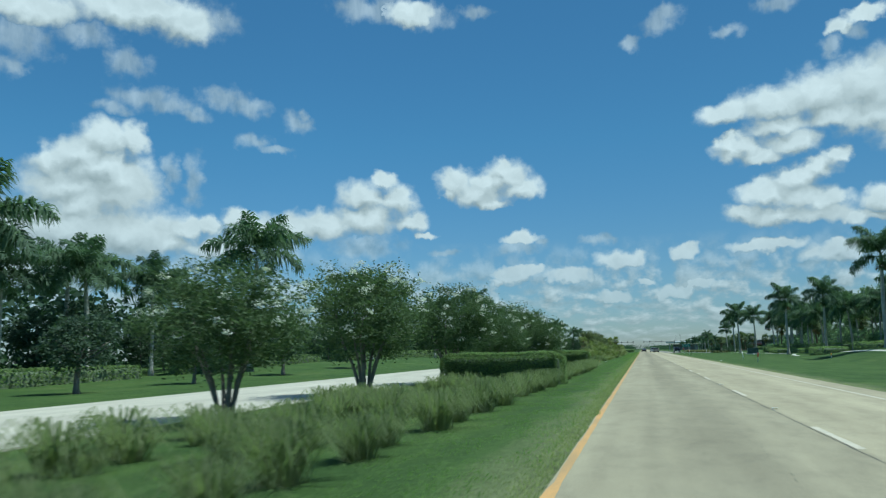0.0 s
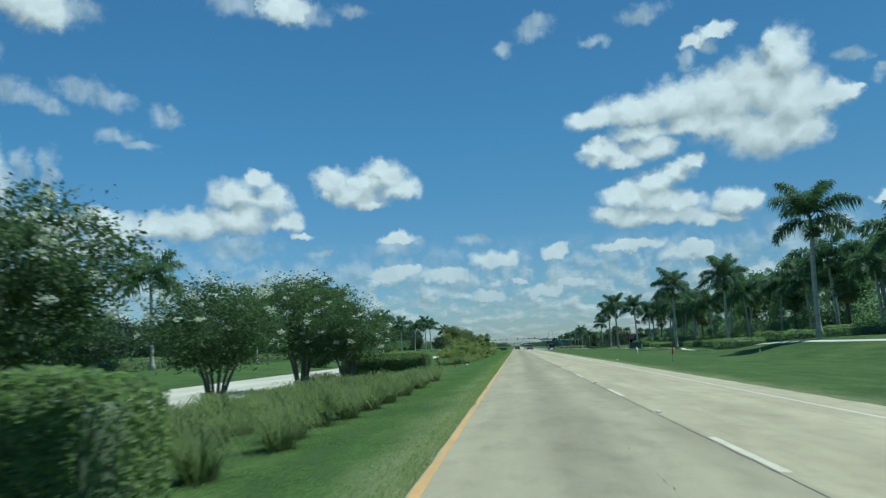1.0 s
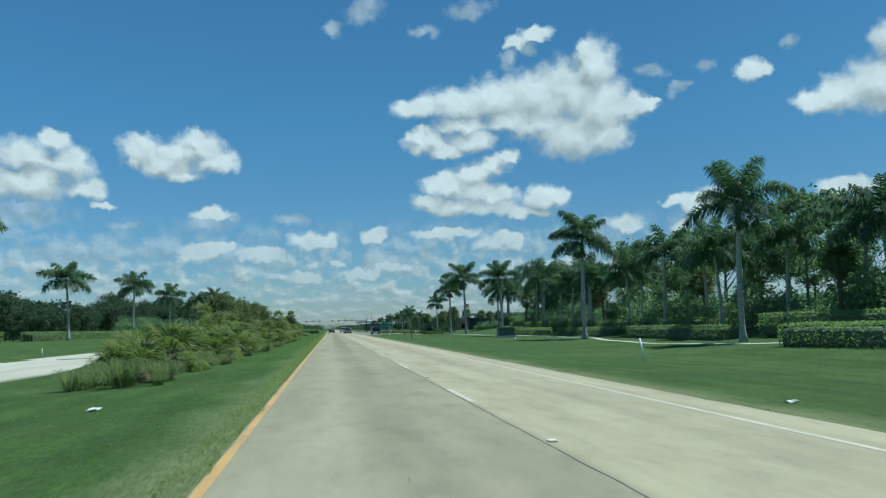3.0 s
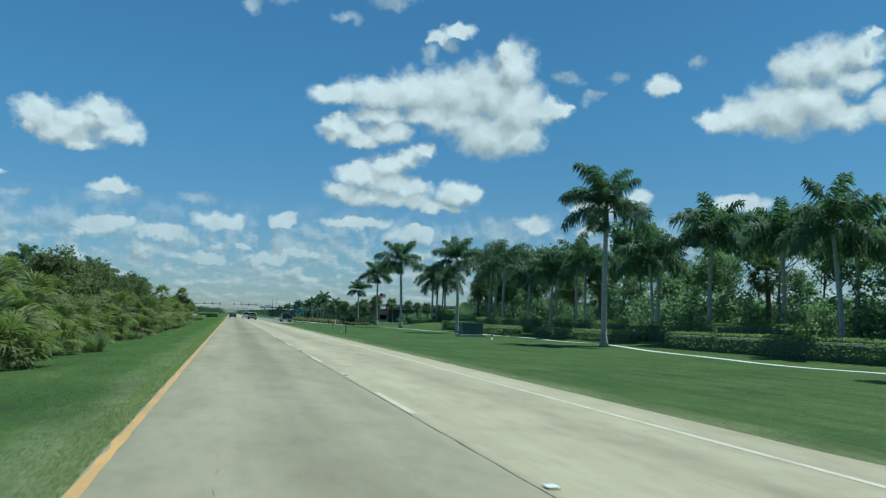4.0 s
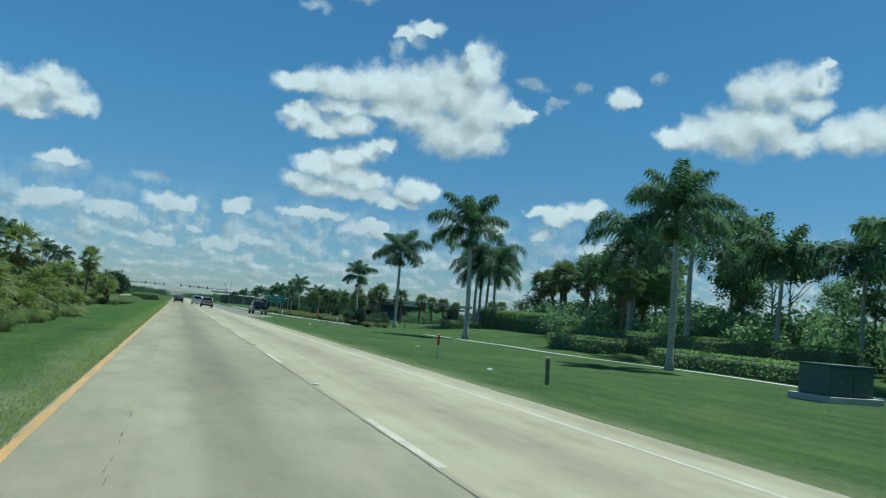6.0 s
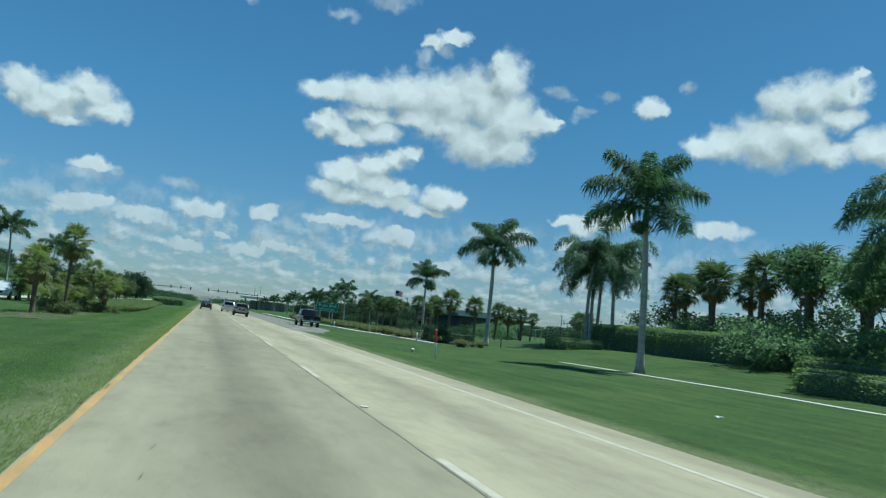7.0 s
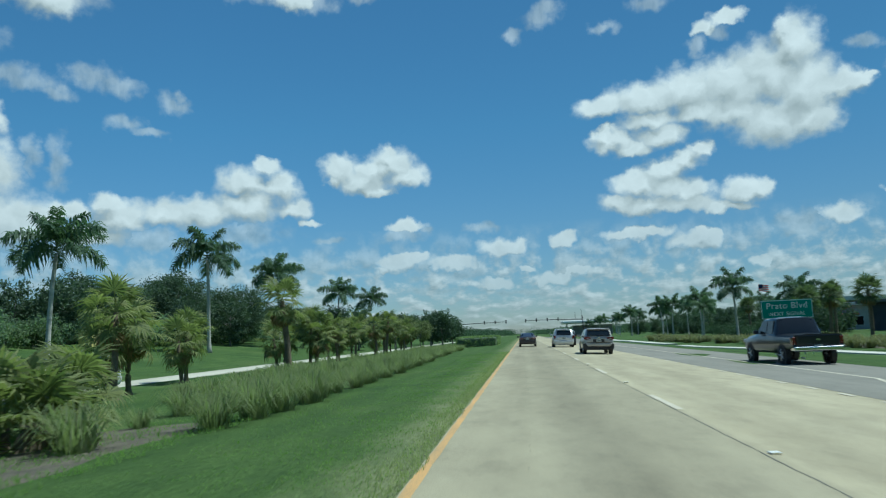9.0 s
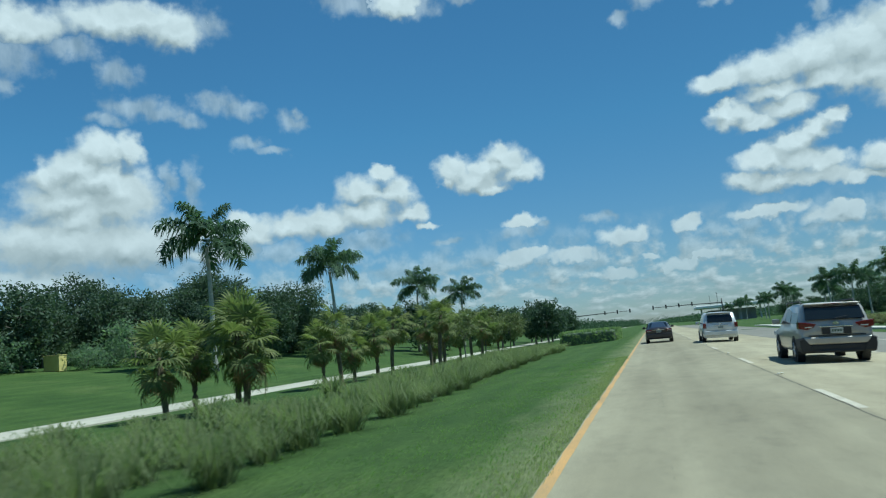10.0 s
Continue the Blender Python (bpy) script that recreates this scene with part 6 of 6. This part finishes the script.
def section(w, zb, zbelt, wr, zr):
    half = [(0.0, zb), (w * 0.90, zb), (w * 0.985, zb + 0.10), (w, (zb + zbelt) / 2), (w * 0.985, zbelt - 0.05), (w * 0.955, zbelt), (wr, zr - 0.07), (wr - 0.07, zr - 0.015), (wr * 0.5, zr + 0.012), (0.0, zr + 0.02)]
    return half + [(-x, z) for x, z in half[-2:0:-1]]


def shell(stations):
    """A closed body through sections (y, half width, bottom, belt, half roof width, top)."""
    verts, faces, n = [], [], 0
    for y, *s in stations:
        ring = section(*s)
        n = len(ring)
        verts += [(x, y, z) for x, z in ring]
    for j in range(len(stations) - 1):
        for i in range(n):
            a, b = j * n + i, j * n + (i + 1) % n
            faces.append((a, a + n, b + n, b))
    faces.append(tuple(range(n)))
    faces.append(tuple(range((len(stations) - 1) * n, len(stations) * n))[::-1])
    return verts, faces


def pane_of(name, corners, material, parent, thick=0.012, label=""):
    """A thin panel lying just proud of its four corners."""
    c = [Vector(p) for p in corners]
    nrm = (c[1] - c[0]).cross(c[3] - c[0]).normalized()
    v = [p + nrm * thick for p in c] + [p - nrm * 0.02 for p in c]
    return part(name, mesh_of(name, v, [(0, 1, 2, 3), (7, 6, 5, 4), (0, 4, 5, 1), (1, 5, 6, 2), (2, 6, 7, 3), (3, 7, 4, 0)], material), parent, label)


def wheel_meshes(r, width):
    v, f = [], []
    prof = [(r * 0.62, -width / 2), (r * 0.93, -width / 2), (r, -width * 0.36), (r, width * 0.36), (r * 0.93, width / 2), (r * 0.62, width / 2)]
    n = 24
    for k in range(n):
        a = 2 * math.pi * k / n
        v += [(x, rr * math.cos(a), rr * math.sin(a)) for rr, x in prof]
    m = len(prof)
    for k in range(n):
        for i in range(m - 1):
            a, b = k * m + i, ((k + 1) % n) * m + i
            f.append((a, a + 1, b + 1, b))
    tyre = mesh_of("tyre", v, f, TYRE, True)
    pieces = [tube([(-width * 0.36, 0, 0), (width * 0.36, 0, 0)], [r * 0.63, r * 0.63], 24), tube([(-width * 0.5, 0, 0), (width * 0.5, 0, 0)], [r * 0.13, r * 0.13], 10)]
    for k in range(5):
        a = 2 * math.pi * k / 5
        for s in (-1, 1):
            pieces.append(tube([(s * width * 0.42, r * 0.1 * math.cos(a), r * 0.1 * math.sin(a)), (s * width * 0.44, r * 0.6 * math.cos(a), r * 0.6 * math.sin(a))], [r * 0.085, r * 0.07], 6))
    v, f = joined(*pieces)
    return tyre, mesh_of("rim", v, f, RIM)


def prism(name, outline, y0, y1, material):
    """A block with an outline in x and z between two depths, its rear edge drawn in a little."""
    cx, cz = sum(p[0] for p in outline) / len(outline), sum(p[1] for p in outline) / len(outline)
    n = len(outline)
    v = [(cx + (x - cx) * 0.9, y0, cz + (z - cz) * 0.86) for x, z in outline] + [(x, y0 + 0.025, z) for x, z in outline] + [(x, y1, z) for x, z in outline]
    q = [tuple(range(n)), tuple(range(2 * n, 3 * n))[::-1]]
    for j in (0, 1):
        q += [(j * n + i, (j + 1) * n + i, (j + 1) * n + (i + 1) % n, j * n + (i + 1) % n) for i in range(n)]
    return mesh_of(name, v, q, material)


def vehicle(name, label, at, stations, length, w, wheel_r, axles, colour, rear, group="traffic"):
    """rear: dict of what the tail shows; y grows from the tail to the nose."""
    car = thing(name, label, "car" if name != "pickup_truck" else "truck", group, at)
    v, f = shell(stations)
    part("body", mesh_of("body", v, f, colour, True), car)
    car.children[0].data.set_sharp_from_angle(angle=radians(46))
    tyre, rim = wheel_meshes(wheel_r, 0.22)
    for y in axles:
        for s in (-1, 1):
            # dark arch behind the wheel
            av, aq = tube([(s * (w - 0.20), y, wheel_r), (s * (w + 0.004), y, wheel_r)], [wheel_r + 0.06, wheel_r + 0.06], 20)
            part("wheel_arch", mesh_of("wheel_arch", av, aq, TRIM), car, "black wheel arch")
            wh = part("wheel", None, car, at=pose(s * (w - 0.095), y, wheel_r))
            part("tyre", tyre, wh)
            part("rim", rim, wh)
    g = rear
    # rear glass, windscreen and side glass follow the shell
    (ya, wa, za), (yb, wb, zb) = g["glass"]
    pane_of("rear_window", [(-wa, ya, za), (wa, ya, za), (wb, yb, zb), (-wb, yb, zb)], GLASS, car)
    (ya, wa, za), (yb, wb, zb) = g["screen"]
    pane_of("windscreen", [(wa, ya, za), (-wa, ya, za), (-wb, yb, zb), (wb, yb, zb)], GLASS, car)
    for y0, y1, y2, y3, zlo, zhi, xlo, xhi in g["sides"]:
        for s in (-1, 1):
            c = [(s * xlo, y0, zlo), (s * xlo, y1, zlo), (s * xhi, y2, zhi), (s * xhi, y3, zhi)]
            pane_of("side_window", c if s > 0 else c[::-1], GLASS, car)
    for outline in g.get("lamp_shapes", []):
        for s in (-1, 1):
            lamp = part("tail_light", prism("tail_light", [(s * x, z) for x, z in outline], g["face"] - 0.04, g["face"] + 0.24, LAMP_RED), car, "dark red wedge-shaped tail light")
            a, b = sorted((s * 0.60, s * 0.78))
            part("reflector", soft_box("reflector", a, g["face"] - 0.052, 0.955, b, g["face"] - 0.036, 0.985, LAMP_CLEAR, 0.004), lamp, "clear reversing lens")
    if g.get("cladding"):
        for s in (-1, 1):
            part("cladding", prism("cladding", [(s * x, z) for x, z in ((0.60, 0.30), (0.90, 0.30), (0.945, 0.45), (0.94, 0.66), (0.84, 0.70), (0.70, 0.52))], g["face"] - 0.105, g["face"] + 0.5, TRIM), car, "black corner cladding")
        part("diffuser", soft_box("diffuser", -0.56, g["face"] - 0.10, 0.28, 0.56, g["face"] + 0.2, 0.36, TRIM, 0.03), car, "black underguard")
        # black block on the tailgate stands in for the shadow round the plate
        part("recess", soft_box("recess", -0.36, g["face"] - 0.055, 0.77, 0.36, g["face"] + 0.02, 0.96, TRIM, 0.02), car, "black block for the shadow round the plate")
        part("tailgate_edge", soft_box("tailgate_edge", -0.70, g["face"] - 0.05, 0.725, 0.70, g["face"] + 0.02, 0.745, TRIM, 0.006), car, "dark gap under the tailgate")
    if "spoiler" in g:
        sy, sx, sz = g["spoiler"]
        part("spoiler", soft_box("spoiler", -sx, sy - 0.10, sz - 0.022, sx, sy + 0.14, sz + 0.028, colour, 0.022, 3), car)
        part("brake_light", soft_box("brake_light", -0.2, sy - 0.107, sz - 0.012, 0.2, sy - 0.08, sz + 0.008, LAMP_RED, 0.006), car, "red high brake light")
    for x0, x1, z0, z1 in g["lamps"]:
        for s in (-1, 1):
            a, b = sorted((s * x0, s * x1))
            lamp = part("tail_light", soft_box("tail_light", a, g["face"] - 0.035, z0, b, g["face"] + 0.22, z1, LAMP_RED, 0.03, 3), car, "red tail light")
            part("reflector", soft_box("reflector", a + 0.05, g["face"] - 0.040, z0 + 0.025, b - 0.05, g["face"] - 0.032, z0 + 0.05, LAMP_CLEAR, 0.005), lamp, "clear reversing lens")
    bx, bz0, bz1, bm_ = g["bumper"]
    part("bumper", soft_box("bumper", -bx, g["face"] - 0.09, bz0, bx, g["face"] + 0.30, bz1, bm_, 0.05, 3), car)
    if "skirt" in g:
        sx, sz0, sz1 = g["skirt"]
        part("skirt", soft_box("skirt", -sx, g["face"] - 0.07, sz0, sx, g["face"] + 0.35, sz1, TRIM, 0.04, 2), car, "black lower bumper")
    px, pz = 0.155, g["plate"]
    pl_ = part("licence_plate", soft_box("licence_plate", -px, g["face"] - 0.07, pz - 0.077, px, g["face"] - 0.04, pz + 0.077, PLATE, 0.006), car, "pale licence plate with plain bars")
    for k in range(4):
        part("bar", soft_box("bar", -0.125 + 0.066 * k, g["face"] - 0.074, pz - 0.03, -0.08 + 0.066 * k, g["face"] - 0.068, pz + 0.035, PLATE_BAR, 0.002), pl_)
    part("garnish", soft_box("garnish", -0.42, g["face"] - 0.045, pz + 0.10, 0.42, g["face"] + 0.02, pz + 0.135, CHROME if g.get("chrome", True) else colour, 0.01), car, "bright strip over the plate")
    for s in (-1, 1):
        mir = part("mirror", soft_box("mirror", s * w - 0.02 if s > 0 else s * w - 0.20, g["mirror"][0], g["mirror"][1], s * w + 0.20 if s > 0 else s * w + 0.02, g["mirror"][0] + 0.12, g["mirror"][1] + 0.16, colour, 0.03), car)
    if "rails" in g:
        ry0, ry1, rx, rz = g["rails"]
        for s in (-1, 1):
            v, q = tube([(s * rx, ry0, rz), (s * rx, ry0 + 0.15, rz + 0.07), (s * rx, ry1 - 0.15, rz + 0.07), (s * rx, ry1, rz)], [0.022] * 4, 6)
            part("roof_rail", mesh_of("roof_rail", v, q, TRIM), car)
    if g.get("wiper"):
        v, q = tube([(0.0, g["glass"][0][0] - 0.03, g["glass"][0][2] + 0.02), (0.32, g["glass"][0][0] - 0.0, g["glass"][0][2] + 0.07)], [0.012, 0.008], 5)
        part("wiper", mesh_of("wiper", v, q, TRIM), car)
    v, q = tube([(-w * 0.55, 0.02, 0.30), (-w * 0.55, 0.30, 0.30)], [0.035, 0.035], 8)
    part("exhaust", mesh_of("exhaust", v, q, STEEL), car)
    for s in (-1, 1):
        part("headlight", soft_box("headlight", s * w * 0.55 if s > 0 else -w * 0.93, length - 0.16, g.get("head", 0.68), s * w * 0.93 if s > 0 else -w * 0.55, length + 0.0, g.get("head", 0.68) + 0.16, LAMP_CLEAR, 0.03), car)
    part("grille", soft_box("grille", -w * 0.5, length - 0.08, g.get("head", 0.68) - 0.12, w * 0.5, length + 0.015, g.get("head", 0.68) + 0.1, TRIM, 0.03), car)
    if "badge" in g:
        v, q = tube([(0, g["face"] - 0.05, g["badge"]), (0, g["face"] - 0.02, g["badge"])], [0.055, 0.055], 16)
        part("badge", mesh_of("badge", [(x * 1.5, y, (z - g["badge"]) * 0.8 + g["badge"]) for x, y, z in v], q, CHROME), car, "plain oval badge")
    return car


def wagon_stations(L, w, H, belt, zb, hood, tail=0.30, roof_end=0.56, rake=0.42):
    """Sections of a hatchback, wagon or van from tail to nose."""
    return [(0.03, w * 0.90, zb + 0.12, 0.66, w * 0.86, 0.70), (0.0, w * 0.95, zb + 0.10, 0.72, w * 0.90, 0.80), (0.05, w * 0.97, zb, belt - 0.08, w * 0.88, belt + 0.02),
            (tail, w * 0.99, zb, belt, w * 0.84, H - 0.09), (tail + 0.16, w, zb, belt, w * 0.83, H - 0.03), (L * 0.35, w, zb, belt, w * 0.82, H), (L * roof_end, w, zb, belt - 0.01, w * 0.80, H - 0.05),
            (L * roof_end + rake * 1.0, w, zb, belt - 0.02, w * 0.76, (H + hood) / 2 + 0.05), (L * roof_end + rake * 2.0, w * 0.99, zb, hood - 0.06, w * 0.82, hood + 0.06), (L * 0.88, w * 0.96, zb + 0.02, hood - 0.12, w * 0.78, hood - 0.03),
            (L * 0.965, w * 0.88, zb + 0.06, hood - 0.22, w * 0.68, hood - 0.13), (L, w * 0.70, zb + 0.10, hood - 0.38, w * 0.55, hood - 0.26)]


def wagon_rear(L, w, H, belt, hood, tail, roof_end, rake, face=0.0, **more):
    y2 = L * roof_end
    d = dict(glass=((0.025, w * 0.80, belt + 0.05), (tail - 0.045, w * 0.755, H - 0.13)), screen=((y2 + rake * 2.0 - 0.10, w * 0.74, hood + 0.10), (y2 + 0.06, w * 0.68, H - 0.09)),
             sides=[(tail + 0.02, L * 0.30, L * 0.30, tail + 0.30, belt + 0.03, H - 0.15, w * 0.945, w * 0.825), (L * 0.32, L * 0.485, L * 0.485, L * 0.32, belt + 0.03, H - 0.13, w * 0.95, w * 0.82), (L * 0.505, L * roof_end + rake * 1.35, L * roof_end + 0.02, L * 0.505, belt + 0.03, H - 0.13, w * 0.95, w * 0.80)],
             face=face, mirror=(L * roof_end + rake * 1.1, belt + 0.02))
    d.update(more)
    return d


# silver-bronze wagon
L, w, H, belt, hood = 4.82, 0.92, 1.64, 1.05, 1.0
WAGON_PAINT = paint("silver bronze paint", (0.47, 0.43, 0.38), 0.3)
vehicle("station_wagon", "bronze-silver station wagon with black cladding in the outer lane", pose(2.05, 286.2, -0.08, 0, 2.3, 0), wagon_stations(L, w, H, belt, 0.30, hood, 0.36, 0.55, 0.44), L, w, 0.345, (0.95, 3.70), WAGON_PAINT,
        wagon_rear(L, w, H, belt, hood, 0.36, 0.55, 0.44, lamps=[], lamp_shapes=[((0.935, 1.12), (0.74, 1.10), (0.48, 1.05), (0.56, 0.96), (0.72, 0.90), (0.93, 0.94))], cladding=True, spoiler=(0.34, 0.70, H - 0.055), glass=((0.035, w * 0.80, 1.17), (0.30, w * 0.755, H - 0.13)), bumper=(0.86, 0.50, 0.70, WAGON_PAINT), skirt=(0.88, 0.27, 0.50), plate=0.86, rails=(0.7, 2.9, 0.68, H - 0.02), wiper=True, badge=1.06))
# silver minivan
L, w, H, belt, hood = 5.09, 0.99, 1.76, 1.06, 1.02
VAN_PAINT = paint("silver paint", (0.66, 0.67, 0.67), 0.2)
vehicle("minivan", "silver minivan with a dark rear window straddling the lane line", pose(1.15, 310.5, -0.045, 0, 2.0, 0), wagon_stations(L, w, H, belt, 0.26, hood, 0.34, 0.52, 0.52), L, w, 0.335, (0.98, 4.05), VAN_PAINT,
        wagon_rear(L, w, H, belt, hood, 0.34, 0.52, 0.52, lamps=[(0.78, 0.965, 0.82, 1.12)], glass=((0.035, w * 0.70, 1.16), (0.27, w * 0.68, H - 0.17)), spoiler=(0.30, 0.70, H - 0.06), bumper=(0.94, 0.40, 0.66, VAN_PAINT), plate=0.86, wiper=True, badge=1.08))
# dark grey suv ahead
L, w, H, belt, hood = 4.65, 0.93, 1.70, 1.10, 1.06
DARK_PAINT = paint("charcoal paint", (0.030, 0.036, 0.046), 0.4)
vehicle("suv", "charcoal suv ahead in the outer lane", pose(2.3, 323.5, -0.09, 0, 2.3, 0), wagon_stations(L, w, H, belt, 0.30, hood, 0.40, 0.55, 0.42), L, w, 0.36, (0.92, 3.62), DARK_PAINT,
        wagon_rear(L, w, H, belt, hood, 0.40, 0.55, 0.42, lamps=[(0.58, 0.93, 0.95, 1.10)], bumper=(0.88, 0.45, 0.70, DARK_PAINT), skirt=(0.86, 0.27, 0.46), plate=0.86, wiper=True, badge=1.05))
# dark sedan ahead
L, w, H, belt, hood = 4.85, 0.92, 1.46, 0.98, 0.92
SEDAN_PAINT = paint("dark plum paint", (0.040, 0.034, 0.040), 0.4)
st = [(0.03, w * 0.88, 0.40, 0.66, w * 0.80, 0.70), (0.0, w * 0.94, 0.32, 0.84, w * 0.84, 0.96), (0.10, w * 0.97, 0.27, 0.94, w * 0.82, 1.06), (0.62, w, 0.26, 0.97, w * 0.80, 1.09), (1.35, w, 0.26, belt, w * 0.72, H - 0.05), (1.9, w, 0.26, belt, w * 0.72, H), (2.6, w, 0.26, belt, w * 0.72, H - 0.03), (3.55, w, 0.26, 0.92, w * 0.80, 1.02), (4.35, w * 0.96, 0.28, 0.84, w * 0.76, 0.92), (4.72, w * 0.86, 0.32, 0.70, w * 0.64, 0.78), (L, w * 0.70, 0.36, 0.55, w * 0.5, 0.62)]
vehicle("sedan", "dark sedan ahead beside the median", pose(-2.25, 318.5, 0.012), st, L, w, 0.33, (0.98, 3.80), SEDAN_PAINT,
        dict(glass=((0.72, w * 0.70, 1.12), (1.32, w * 0.62, H - 0.07)), screen=((3.42, w * 0.70, 1.05), (2.66, w * 0.62, H - 0.05)), sides=[(0.95, 2.05, 2.05, 1.42, 1.03, H - 0.09, w * 0.93, w * 0.765), (2.10, 3.25, 2.68, 2.10, 1.03, H - 0.09, w * 0.93, w * 0.765)], face=0.0, lamps=[(0.50, 0.88, 0.80, 0.95)], bumper=(0.86, 0.36, 0.66, SEDAN_PAINT), plate=0.80, mirror=(3.0, 1.0), head=0.62, badge=0.95))
# black pickup in the slip lane
L, w, H, belt, hood = 5.9, 0.99, 1.92, 1.20, 1.16
PICKUP_PAINT = paint("black paint", (0.014, 0.016, 0.022), 0.3)
st = [(0.02, w * 0.94, 0.62, 1.10, w * 0.95, 1.12), (0.0, w * 0.97, 0.60, 1.14, w * 0.965, 1.20), (1.75, w, 0.52, 1.16, w * 0.965, 1.22), (1.80, w, 0.48, 1.18, w * 0.84, 1.40), (2.02, w, 0.46, belt, w * 0.78, H - 0.05), (2.5, w, 0.46, belt, w * 0.78, H), (3.35, w, 0.46, belt, w * 0.78, H - 0.03), (4.15, w, 0.46, 1.14, w * 0.84, 1.28), (5.45, w * 0.97, 0.50, 1.02, w * 0.82, 1.16), (5.78, w * 0.92, 0.54, 0.90, w * 0.78, 1.02), (L, w * 0.86, 0.58, 0.78, w * 0.72, 0.86)]
truck = vehicle("pickup_truck", "black pickup truck slowing at the edge of the slip lane", pose(8.7, 268.4, -0.29, 0, 0, 2), st, L, w, 0.40, (1.15, 4.85), PICKUP_PAINT,
                dict(glass=((1.83, w * 0.68, 1.34), (2.0, w * 0.66, H - 0.12)), screen=((4.05, w * 0.74, 1.32), (3.42, w * 0.66, H - 0.06)), sides=[(2.10, 2.75, 2.75, 2.14, 1.26, H - 0.12, w * 0.945, w * 0.82), (2.82, 3.85, 3.40, 2.82, 1.26, H - 0.12, w * 0.945, w * 0.82)], face=0.0, lamps=[(0.83, 0.965, 0.82, 1.12)], bumper=(0.94, 0.56, 0.74, CHROME), plate=0.72, mirror=(3.6, 1.25), head=0.86, badge=1.0, chrome=False))
part("tailgate", soft_box("tailgate", -0.80, -0.03, 0.78, 0.80, 0.02, 1.18, PICKUP_PAINT, 0.03), truck)
# oncoming cars
L, w, H, belt, hood = 4.7, 0.93, 1.66, 1.08, 1.04
BLUE_PAINT = paint("dark blue grey paint", (0.035, 0.045, 0.060), 0.4)
vehicle("suv", "dark blue suv on the oncoming carriageway", pose(-18.2, 99.5, -0.245, 0, 0, 180), wagon_stations(L, w, H, belt, 0.30, hood, 0.40, 0.55, 0.42), L, w, 0.35, (0.92, 3.66), BLUE_PAINT,
        wagon_rear(L, w, H, belt, hood, 0.40, 0.55, 0.42, lamps=[(0.58, 0.93, 0.95, 1.10)], bumper=(0.88, 0.45, 0.70, BLUE_PAINT), plate=0.86, wiper=True))
WHITE_CAR = plain("white car paint", (0.72, 0.73, 0.73), 0.3, 0.0, 0.5, 0.6)
vehicle("suv", "white suv on the oncoming carriageway", pose(-20.6, 268.2, -0.25, 0, 0, 180), wagon_stations(L, w, H, belt, 0.30, hood, 0.40, 0.55, 0.42), L, w, 0.35, (0.92, 3.66), WHITE_CAR,
        wagon_rear(L, w, H, belt, hood, 0.40, 0.55, 0.42, lamps=[(0.58, 0.93, 0.95, 1.10)], bumper=(0.88, 0.45, 0.70, WHITE_CAR), plate=0.86, wiper=True))
